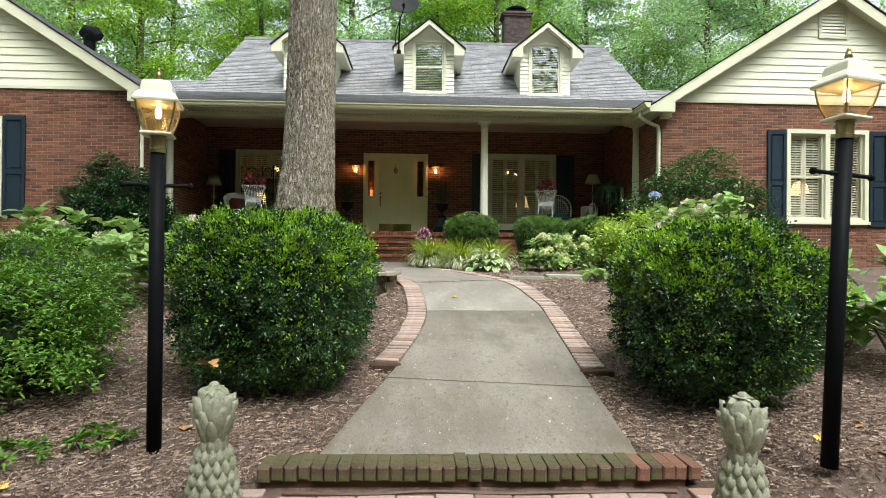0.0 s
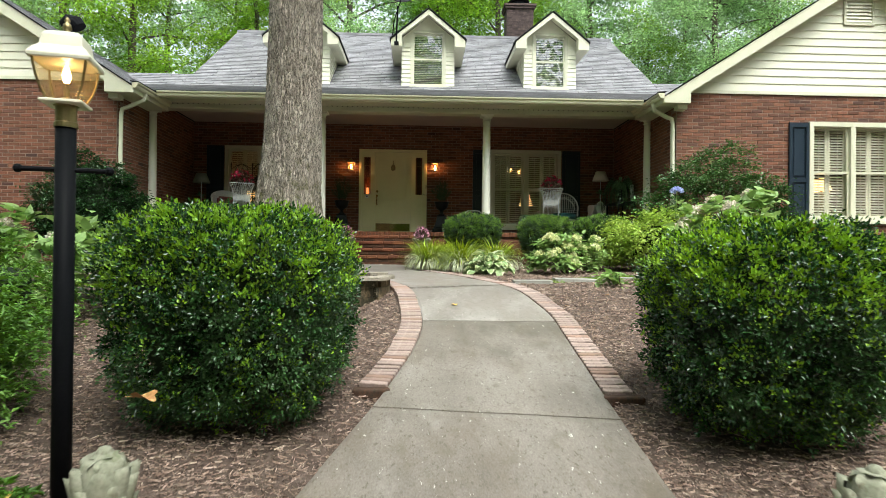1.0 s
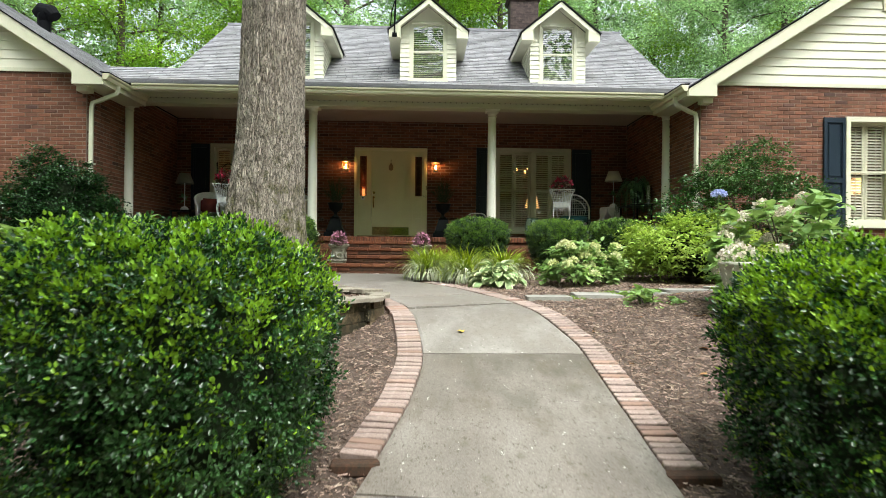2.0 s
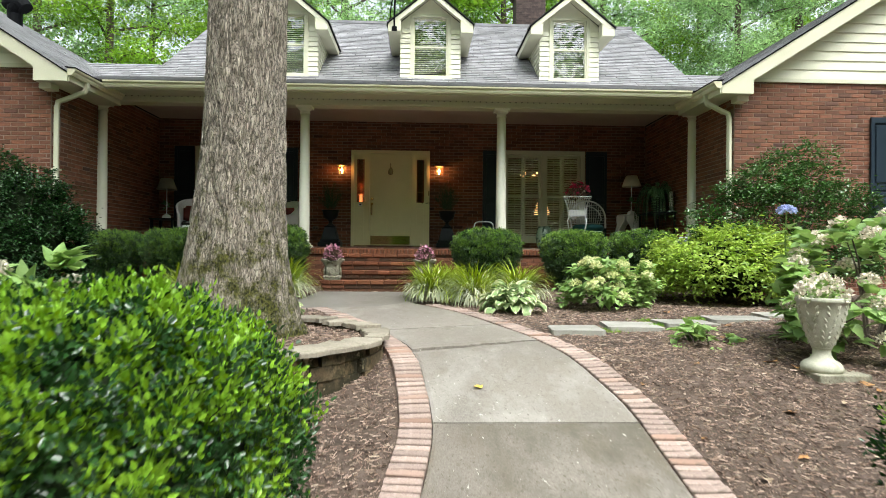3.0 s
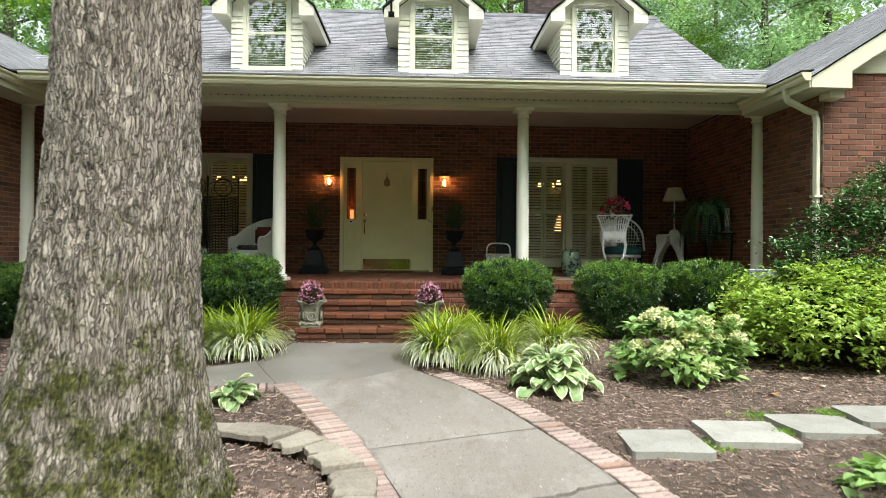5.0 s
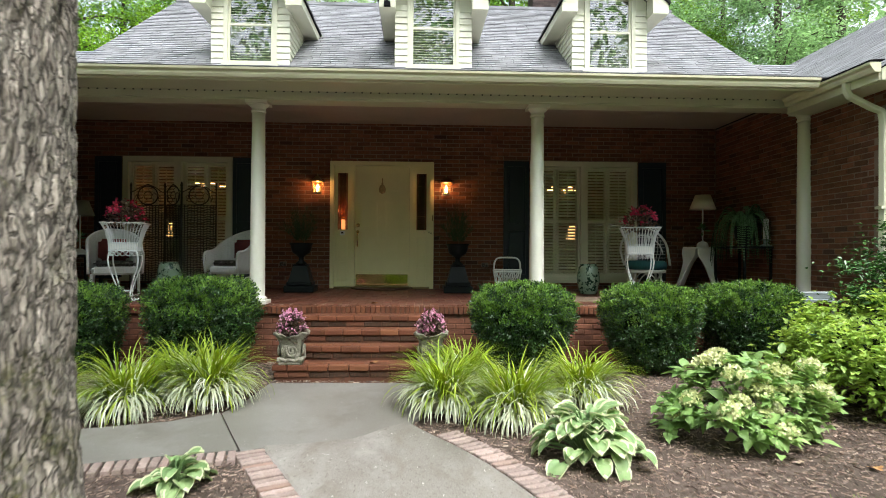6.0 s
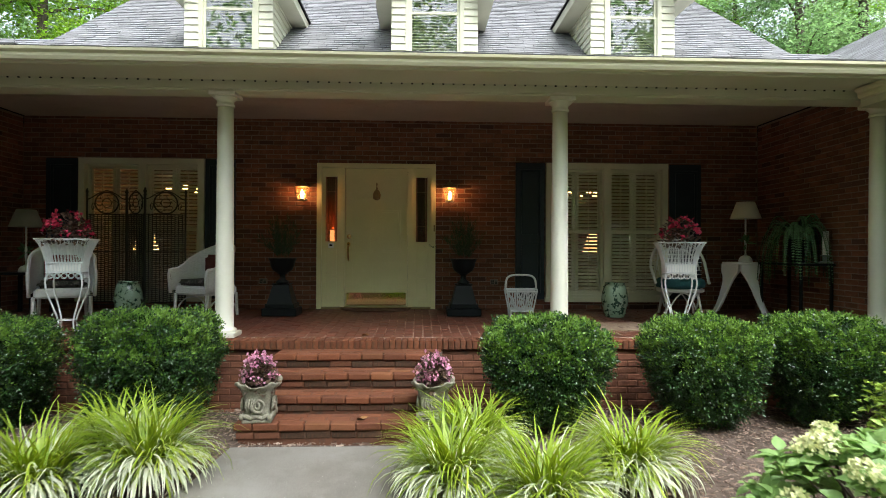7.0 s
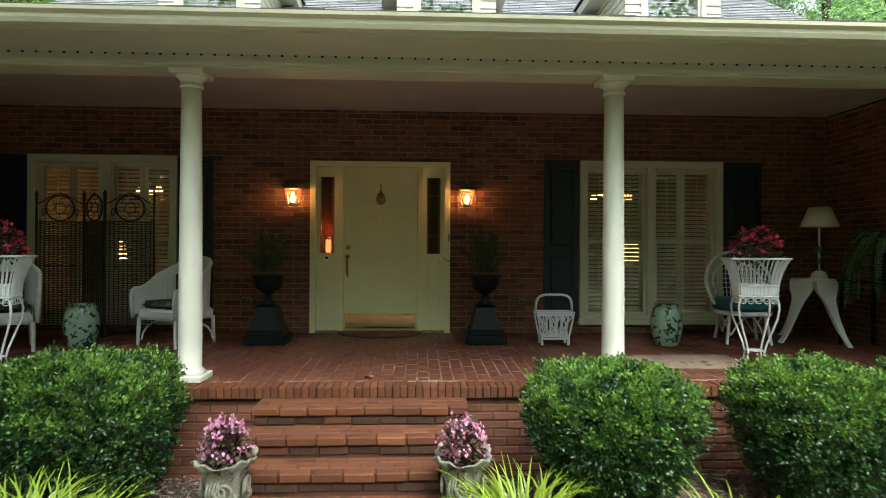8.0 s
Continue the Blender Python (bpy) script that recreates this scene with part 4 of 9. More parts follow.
part("feed_arm", T([(0.03, -0.02, 0.85), (0.1, -0.25, 0.9), (0.14, -0.4, 1.02)], 0.014, 6), M_black, ds)
part("feed_horn", L([(0.03, -0.06), (0.045, 0.02), (0.035, 0.06)], 10, Matrix.Translation((0.14, -0.42, 1.05))), M_black, ds)
# roof ventilator on the left wing
vp = thing("roof_ventilator", "black curved metal roof ventilator", "roof vent", at=(-7.95, -0.2, 4.5))
part("pipe", T([(0, 0, -0.15), (0, 0, 0.35), (0.02, -0.03, 0.45), (0.1, -0.05, 0.55)], [0.14, 0.14, 0.15, 0.15], 14), M_black, vp)
part("hood", T([(-0.2, 0.0, 0.52), (-0.05, -0.02, 0.6), (0.16, -0.03, 0.55), (0.24, -0.03, 0.45)], [0.1, 0.17, 0.18, 0.15], 14), M_black, vp)

# ---- ground ----
PROFILE = [(-60, -5.0), (-30, -3.2), (-14, -1.92), (-12.65, -1.7), (-11.35, -1.47), (-9.45, -1.14), (-8.3, -0.90), (-6.5, -0.83), (-5, -0.785), (-3.8, -0.705), (60, -0.705)]
LEFT = [(-12.5, 0.10), (-11.2, 0.47), (-10.3, 0.68), (-9.58, 0.77), (-9.22, 0.76), (-8.47, 0.68), (-8.0, 0.57), (-7.1, 0.27), (-6.4, -0.06), (-5.5, -0.54)]
RIGHT = [(-12.5, 1.96), (-11.07, 1.98), (-10.5, 2.0), (-9.24, 2.04), (-8.48, 1.9), (-7.46, 1.66), (-6.5, 1.34), (-5.92, 1.1), (-5.52, 0.86), (-5.0, 0.5)]
RING = (-0.77, -8.2, 1.12)


def smooth_lerp(table, v, d=0.18):
    return (lerp(table, v - d) + 2 * lerp(table, v) + lerp(table, v + d)) / 4


def level(y):
    return smooth_lerp(PROFILE, y, 0.25)


LANDING = [(-0.88, -3.84), (0.9, -3.84), (0.85, -4.3), (0.54, -5.06), (0.32, -5.25), (0.0, -5.43), (-0.25, -5.51), (-0.53, -5.55), (-0.64, -5.62), (-1.06, -4.74), (-0.95, -4.4)]
SIDEWALK = [(-1.07, -4.76), (-0.66, -5.62), (-1.2, -5.74), (-1.75, -5.9), (-2.58, -6.41), (-4.2, -7.0), (-8, -8.2), (-8, -7.0), (-5, -5.95), (-3.2, -5.43), (-2.2, -5.2), (-1.4, -4.98)]


def inside(p, poly):
    x, y = p
    hit = False
    for (x0, y0), (x1, y1) in zip(poly, poly[1:] + poly[:1]):
        if (y0 > y) != (y1 > y) and x < (x1 - x0) * (y - y0) / (y1 - y0) + x0:
            hit = not hit
    return hit


def on_paving(x, y, pad=0.0):
    if -12.45 < y < -5.0 and smooth_lerp(LEFT, y) - pad < x < smooth_lerp(RIGHT, y) + pad:
        return True
    if -12.64 < y < -12.4 and -0.15 - pad < x < 2.2 + pad:
        return True
    if -17 < y <= -12.64 and -0.27 - pad < x < 2.32 + pad:
        return True
    if inside((x, y), LANDING) or inside((x, y), SIDEWALK):
        return True
    return y > PY - 0.02 and XL < x < XR


def ground_z(x, y):
    z = level(y) - 0.035
    if y < -5:
        z += 0.05 * min(1, (-5 - y) / 2) * min(3.5, max(0, x - 2.4))
        z += 0.02 * min(1, (-5 - y) / 2) * min(3, max(0, -1.5 - x))
    if y < -11.6:
        z += 0.075 * min(1, (-11.6 - y) / 0.6) * min(1, max(0, abs(x - 1.05) - 1.35) / 0.4)
    z += 0.09 * math.exp(-((x - 2.95) / 0.5) ** 2 - ((y + 12.9) / 0.45) ** 2)
    z += 0.035 * noise.noise((x * 0.7, y * 0.7, 0)) + 0.012 * noise.noise((x * 3.1, y * 3.1, 5))
    r = math.hypot(x - RING[0], y - RING[1])
    if r < RING[2] - 0.13:
        z = max(z, -0.83 + 0.06 * (1 - r / RING[2]) + 0.012 * noise.noise((x * 4, y * 4, 2)))
    if on_paving(x, y, 0.12 if -11.1 < y < -5.4 else 0.0):
        z = min(z, level(y) - 0.09)
    return z


def spread(lo, a, b, hi, step):
    v = list(np.arange(a, b + 1e-6, step))
    g = step
    while v[-1] < hi:
        g *= 1.35
        v.append(v[-1] + g)
    g = step
    while v[0] > lo:
        g *= 1.35
        v.insert(0, v[0] - g)
    return v


gx, gy = spread(-400, -4.2, 6.2, 400, 0.11), spread(-400, -14.2, -3.7, 400, 0.11)
gv = [(x, y, ground_z(x, y) if -1.9 > -1e9 and not (XL < x < XR and PY < y < 8) else -1.0) for y in gy for x in gx]
nx = len(gx)
gf = [(j * nx + i, j * nx + i + 1, (j + 1) * nx + i + 1, (j + 1) * nx + i) for j in range(len(gy) - 1) for i in range(nx - 1)]
tagged(raw("ground", gv, gf, M_mulch, smooth=True), "sloping garden ground covered with dark brown wood mulch", "ground", kind="structure")

# concrete walk: slabs between joints
JOINTS = [(-12.42, 0.0, 0.0), (-11.37, -0.18, 0.004), (-9.41, 0.0, 0.004), (-7.98, 0.46, 0.045), (-7.04, 0.38, 0.006), None]
walkway = thing("walkway", "weathered grey concrete garden walk in slabs", "walkway", kind="structure")


def joint_y(j, u, seed):
    y0, slope, wav = j
    return y0 + slope * (u - 0.5) + wav * noise.noise((u * 4, seed, 0)) + wav * 0.35 * noise.noise((u * 17, seed, 3)) + wav * 0.2 * noise.noise((u * 45, seed, 6))


def end_y(u):
    return lerp([(0, -5.5), (0.25, -5.46), (0.5, -5.37), (0.8, -5.1), (1.0, -5.0)], u) - 0.012


for k in range(5):
    a, b = JOINTS[k], JOINTS[k + 1]
    nu, nt_ = 60, 14
    V, F = [], []
    lift = 0.013 if k == 3 else 0.0
    for lay in (0, 1):
        for i in range(nt_ + 1):
            t = i / nt_
            for j in range(nu + 1):
                u = j / nu
                ya = joint_y(a, u, k) + 0.009
                yb = (joint_y(b, u, k + 1) - 0.009) if b else end_y(u)
                y = ya + (yb - ya) * t
                ym = min(y, -5.52) if b is None else y
                x0, x1 = smooth_lerp(LEFT, ym), smooth_lerp(RIGHT, y)
                rim = min(u, 1 - u) < 0.5 / nu or i in (0, nt_)
                z = level(y) + lift * (1.5 - u) * max(0.0, 1 - 1.3 * t) + 0.004 * noise.noise((x0 + u * 2, y * 1.3, 1)) - (0.008 if rim else 0)
                V.append((x0 + (x1 - x0) * u + 0.006 * noise.noise((u * 40, y * 6, 4)) * rim, y, z - 0.13 * lay))
    w = nu + 1
    n = w * (nt_ + 1)
    for i in range(nt_):
        for j in range(nu):
            q = (i * w + j, i * w + j + 1, (i + 1) * w + j + 1, (i + 1) * w + j)
            F.append(q)
            F.append(tuple(n + c for c in q[::-1]))
    rim_ids = [j for j in range(w)] + [i * w + nu for i in range(1, nt_ + 1)] + [nt_ * w + j for j in range(nu - 1, -1, -1)] + [i * w for i in range(nt_ - 1, 0, -1)]
    for p, q in zip(rim_ids, rim_ids[1:] + rim_ids[:1]):
        F.append((p, p + n, q + n, q))
    raw("slab", V, F, M_concold if k < 2 else M_conc, walkway)


def flat_slab(name, poly, parent, material, lift=0.0, thick=0.13):
    bm = bmesh.new()
    f = bm.faces.new([bm.verts.new((x, y, 0)) for x, y in poly])
    bmesh.ops.triangulate(bm, faces=[f])
    bmesh.ops.subdivide_edges(bm, edges=list(bm.edges), cuts=3, use_grid_fill=True)
    if bm.faces[:][0].normal.z < 0:
        bmesh.ops.reverse_faces(bm, faces=list(bm.faces))
    top = list(bm.faces)
    r = bmesh.ops.extrude_face_region(bm, geom=top)
    for v in r["geom"]:
        if isinstance(v, bmesh.types.BMVert):
            v.co.z += 1
    for v in bm.verts:
        v.co.z = level(v.co.y) + lift - (thick if v.co.z < 0.5 else 0)
    bmesh.ops.recalc_face_normals(bm, faces=bm.faces)
    return part(name, bm, material, parent)


flat_slab("slab", LANDING, walkway, M_concdamp, -0.016)
flat_slab("slab", SIDEWALK, walkway, M_concdamp, -0.002)

# stepping stones in the right-hand bed
rnd = random.Random(8)
STONES = ((2.24, -7.14, 0.26, 0.25, -4), (2.84, -7.0, 0.27, 0.25, -3), (3.44, -6.9, 0.27, 0.24, -2), (4.06, -6.76, 0.3, 0.24, -4), (4.72, -6.6, 0.3, 0.24, -4))
for x, y, sx_, sy_, rz in STONES:
    st = thing("stepping_stone", "pale grey flat stepping stone laid in the mulch", "stone", "stepping stones", at=(x, y, ground_z(x, y) + 0.008))
    poly = []
    for cx, cy in ((-1, -1), (1, -1), (1, 1), (-1, 1)):
        # each corner clipped a little, the edges slightly out of true
        px, py = cx * sx_ + rnd.uniform(-0.02, 0.02), cy * sy_ + rnd.uniform(-0.015, 0.015)
        c = rnd.uniform(0.012, 0.04)
        pair = [(px, py - cy * c), (px - cx * c, py)]
        poly += pair if cx * cy > 0 else pair[::-1]
        poly.append(((px if cx * cy > 0 else px) * (0.1 if cx * cy > 0 else 1.0), (py + rnd.uniform(-0.008, 0.008)) if cx * cy > 0 else 0.0))
    ob = part("slab", P(poly, "z", -0.05, 0.022), M_step_stone, st)
    st.rotation_euler = (rnd.uniform(-0.02, 0.02), rnd.uniform(-0.02, 0.02), radians(rz))

# fallen wood chips over the beds
def chips(n, x0, x1, y0, y1, seed, smin, smax):
    rnd = random.Random(seed)
    V, F = [], []
    while n:
        x, y = rnd.uniform(x0, x1), rnd.uniform(y0, y1)
        if -11.1 < y < -5.3 and on_paving(x, y, 0.22) and rnd.random() < 0.985:
            continue
        if on_paving(x, y, 0.0) or any(abs(x - a - 0.1 * (y - b)) < sa and abs(y - b) < sb for a, b, sa, sb, rz in STONES):
            continue
        n -= 1
        l, wd = smin + (smax - smin) * rnd.random() ** 1.9, rnd.uniform(0.0012, 0.0026) + 0.0026 * rnd.random() ** 3
        a, tilt = rnd.uniform(0, math.pi), rnd.gauss(0, 0.16)
        z = ground_z(x, y) + rnd.uniform(0.0, 0.014)
        d = Vector((math.cos(a), math.sin(a), tilt)) * l / 2
        s = Vector((-math.sin(a), math.cos(a), rnd.gauss(0, 0.3))) * wd
        h = Vector((0, 0, rnd.uniform(0.003, 0.009)))
        o = Vector((x, y, z))
        i = len(V)
        V += [o - d - s, o + d * 0.9 - s * 0.7, o + d + h, o - d + h, o - d * 0.9 + s, o + d + s * 0.6]
        F += [(i, i + 1, i + 2, i + 3), (i + 3, i + 2, i + 5, i + 4)]
    return V, F


V1, F1 = chips(64000, -2.6, 4.6, -12.9, -8.0, 1, 0.008, 0.062)
tagged(raw("mulch_chips", V1, F1, M_chip), "loose brown shredded bark mulch and twigs", "mulch", kind="stuff")
V1, F1 = chips(52000, -4.6, 5.5, -8.2, -2.7, 2, 0.008, 0.07)
tagged(raw("mulch_chips", V1, F1, M_chip), "loose brown shredded bark mulch and twigs", "mulch", kind="stuff")
V1, F1 = chips(32000, -3.4, 5.0, -15.5, -12.0, 3, 0.008, 0.065)
tagged(raw("mulch_chips", V1, F1, M_chip), "loose brown shredded bark mulch and twigs", "mulch", kind="stuff")

# ---- plants ----
def fast_mesh(name, V, F):
    """A mesh from arrays of vertices and of triangles or quads."""
    me = bpy.data.meshes.new(name)
    V, F = np.asarray(V, np.float32), np.asarray(F, np.int32)
    k = F.shape[1]
    me.vertices.add(len(V))
    me.vertices.foreach_set("co", V.ravel())
    me.loops.add(F.size)
    me.loops.foreach_set("vertex_index", F.ravel())
    me.polygons.add(len(F))
    me.polygons.foreach_set("loop_start", np.arange(0, F.size, k, dtype=np.int32))
    me.update(calc_edges=True)
    me.validate()
    return me


def leaves(name, pos, direct, up, length, width, fold=0.35, droop=0.0, broad=False):
    """Folded leaf blades. pos: their bases; direct: where they point; up: their upper side; sizes for each."""
    pos, d, u = (np.asarray(v, float) for v in (pos, direct, up))
    d /= np.linalg.norm(d, axis=1, keepdims=True) + 1e-9
    s = np.cross(d, u)
    s /= np.linalg.norm(s, axis=1, keepdims=True) + 1e-9
    u = np.cross(s, d)
    l, w = np.asarray(length)[:, None], np.asarray(width)[:, None]
    tip = pos + d * l - u * (droop * l)
    mid = pos + d * l * 0.45
    le = mid + s * w / 2 + u * w * fold
    ri = mid - s * w / 2 + u * w * fold
    n = len(pos)
    if broad == "ovate":
        rows = [pos]
        for f, k in ((0.1, 0.56), (0.3, 1.0), (0.55, 0.88), (0.8, 0.46)):
            c = pos + d * l * f - u * (droop * l * f * f)
            rows += [c + s * w / 2 * k + u * w * fold * k, c, c - s * w / 2 * k + u * w * fold * k]
        V = np.stack(rows + [tip], 1).reshape(-1, 3)
        i = np.arange(n)[:, None] * 14
        T3 = [(0, 2, 1), (0, 3, 2), (13, 10, 11), (13, 11, 12)]
        for b in (1, 4, 7):
            for q in (b, b + 1):
                T3 += [(q, q + 1, q + 4), (q, q + 4, q + 3)]
        me = fast_mesh(name, V, np.concatenate([i + list(q) for q in T3], 0))
        me.shade_smooth()
        return me
    if broad:
        a, b = pos + d * l * 0.2, pos + d * l * 0.62 - u * (droop * l * 0.45)
        k = w / 2
        V = np.stack([pos, a + s * k * 0.8 + u * w * fold * 0.8, b + s * k * 0.86 + u * w * fold * 0.8, tip, b - s * k * 0.86 + u * w * fold * 0.8, a - s * k * 0.8 + u * w * fold * 0.8], 1).reshape(-1, 3)
        i = np.arange(n)[:, None] * 6
        F = np.concatenate([i + q for q in ([0, 3, 1], [1, 3, 2], [0, 5, 3], [5, 4, 3])], 0)
        return fast_mesh(name, V, F)
    V = np.stack([pos, le, tip, ri], 1).reshape(-1, 3)
    i = np.arange(n)[:, None] * 4
    F = np.concatenate([i + [0, 2, 1], i + [0, 3, 2]], 0)
    return fast_mesh(name, V, F)


def leaf_part(name, me, material, parent, label=""):
    me.materials.append(material)
    ob = new(name, me)
    ob.parent = parent
    return tagged(ob, label, kind="")


def unit(rs, n):
    v = rs.normal(size=(n, 3))
    return v / np.linalg.norm(v, axis=1, keepdims=True)


def lump(v, f, amp, seed):
    return np.array([1 + amp * noise.noise((a * f + seed, b * f, c * f)) for a, b, c in v])


def clipped_form(v, ax, ay, az, p):
    """Distance from the centre to a rounded box's surface in the directions v."""
    return (np.abs(v[:, 0] / ax) ** p + np.abs(v[:, 1] / ay) ** p + np.abs(v[:, 2] / az) ** p) ** (-1 / p)


M_box = leaf_mat("boxwood_leaf", [(0.008, 0.03, 0.008), (0.025, 0.075, 0.017), (0.058, 0.135, 0.03)], rough=0.28, spread=0.45, trans=0.12, spec=0.65)
M_boxnew = leaf_mat("boxwood_new_leaf", [(0.14, 0.3, 0.018), (0.24, 0.43, 0.035), (0.34, 0.54, 0.06)], rough=0.4, spread=0.25, trans=0.3)
M_boxd = leaf_mat("dark_boxwood_leaf", [(0.009, 0.03, 0.008), (0.029, 0.075, 0.017), (0.065, 0.135, 0.03)], rough=0.3, spread=0.45, trans=0.14, spec=0.6)
# new tips, paled further to paint the whitish highlights on the tops
M_boxdnew = leaf_mat("dark_boxwood_tip", [(0.1, 0.2, 0.032), (0.185, 0.32, 0.058), (0.29, 0.44, 0.1)], rough=0.4, spread=0.25, trans=0.25)
# near-black colour of the solid shrub cores, painted shade behind the leaves
M_coreshade = mat("shrub_core_shade", [(0.008, 0.016, 0.005), (0.018, 0.032, 0.01)], rough=1.0, scale=12, fine=60, bump=0.5)
M_azalea = leaf_mat("azalea_leaf", [(0.035, 0.098, 0.014), (0.095, 0.21, 0.028), (0.2, 0.37, 0.055)], rough=0.45, spread=0.3, trans=0.28)
M_lime = leaf_mat("lime_leaf", [(0.18, 0.3, 0.045), (0.33, 0.47, 0.095), (0.48, 0.6, 0.18)], rough=0.45, spread=0.25, trans=0.38)
M_holly = leaf_mat("holly_leaf", [(0.03, 0.08, 0.022), (0.066, 0.15, 0.04), (0.12, 0.235, 0.07)], rough=0.25, spread=0.4, trans=0.12, spec=0.6)
M_hollyd = leaf_mat("dark_holly_leaf", [(0.014, 0.044, 0.014), (0.032, 0.085, 0.024), (0.062, 0.14, 0.042)], rough=0.25, spread=0.4, trans=0.1, spec=0.6)
M_hyd = leaf_mat("hydrangea_leaf", [(0.13, 0.24, 0.065), (0.26, 0.4, 0.13), (0.42, 0.55, 0.22)], rough=0.45, spread=0.25, trans=0.3)
M_bloom = leaf_mat("pale_bloom", [(0.52, 0.56, 0.24), (0.68, 0.7, 0.38), (0.79, 0.79, 0.55)], rough=0.6, spread=0.15, trans=0.25)
M_bloomw = leaf_mat("white_bloom", [(0.62, 0.52, 0.44), (0.74, 0.68, 0.58), (0.8, 0.76, 0.68)], rough=0.6, spread=0.15, trans=0.25)
M_bloomb = leaf_mat("blue_bloom", [(0.3, 0.34, 0.62), (0.45, 0.5, 0.75), (0.6, 0.64, 0.8)], rough=0.6, spread=0.15, trans=0.2)
M_grassl = leaf_mat("liriope_green", [(0.1, 0.18, 0.012), (0.26, 0.36, 0.03), (0.46, 0.52, 0.08)], rough=0.4, spread=0.25, trans=0.3)
M_grassc = leaf_mat("liriope_cream", [(0.48, 0.54, 0.33), (0.62, 0.65, 0.47), (0.73, 0.74, 0.6)], rough=0.4, spread=0.2, trans=0.25)
M_hosta = leaf_mat("hosta_green", [(0.12, 0.21, 0.075), (0.23, 0.34, 0.14), (0.38, 0.47, 0.23)], rough=0.35, spread=0.2, trans=0.25)
M_hostac = leaf_mat("hosta_rim", [(0.5, 0.54, 0.3), (0.66, 0.68, 0.45)], rough=0.4, spread=0.15, trans=0.25)
M_tree = leaf_mat("tree_leaf", [(0.09, 0.19, 0.025), (0.19, 0.36, 0.05), (0.33, 0.52, 0.09)], rough=0.45, spread=0.45, trans=0.45, scale=0.35)
M_tree2 = leaf_mat("tree_leaf_pale", [(0.13, 0.25, 0.095), (0.26, 0.42, 0.185), (0.42, 0.58, 0.3)], rough=0.45, spread=0.45, trans=0.42, scale=0.35)
M_red = leaf_mat("red_bloom", [(0.42, 0.02, 0.06), (0.62, 0.06, 0.13), (0.75, 0.17, 0.26)], rough=0.6, spread=0.25, trans=0.2)
M_pink = leaf_mat("pink_bloom", [(0.5, 0.16, 0.3), (0.68, 0.32, 0.46), (0.8, 0.58, 0.66)], rough=0.6, spread=0.2, trans=0.2)
M_bronze = leaf_mat("bronze_leaf", [(0.06, 0.035, 0.025), (0.12, 0.08, 0.055), (0.18, 0.14, 0.09)], rough=0.35, spread=0.3, trans=0.15)
M_spike = leaf_mat("spiky_leaf", [(0.01, 0.03, 0.012), (0.022, 0.055, 0.02), (0.035, 0.08, 0.03)], rough=0.5, spread=0.3, trans=0.15)
M_fern = leaf_mat("fern_leaf", [(0.06, 0.13, 0.06), (0.1, 0.2, 0.09), (0.16, 0.28, 0.14)], rough=0.5, spread=0.3, trans=0.2)
M_dead = mat("dead_leaf", [(0.2, 0.09, 0.035), (0.34, 0.175, 0.065), (0.44, 0.28, 0.12)], rough=0.7, scale=12, fine=60, bump=0.2, pick="object", spread=0.3)
M_yellow = mat("yellow_leaf", [(0.55, 0.3, 0.03), (0.7, 0.46, 0.06), (0.75, 0.58, 0.2)], rough=0.6, scale=12, fine=60, bump=0.2, pick="object", spread=0.15)


def taper(d, draw):
    """Clipped shrubs draw in towards the foot."""
    k = 1 - draw * np.clip(0.25 - d[:, 2], 0, 1.25) / 1.25
    return np.stack([k, k, np.ones(len(d))], 1)


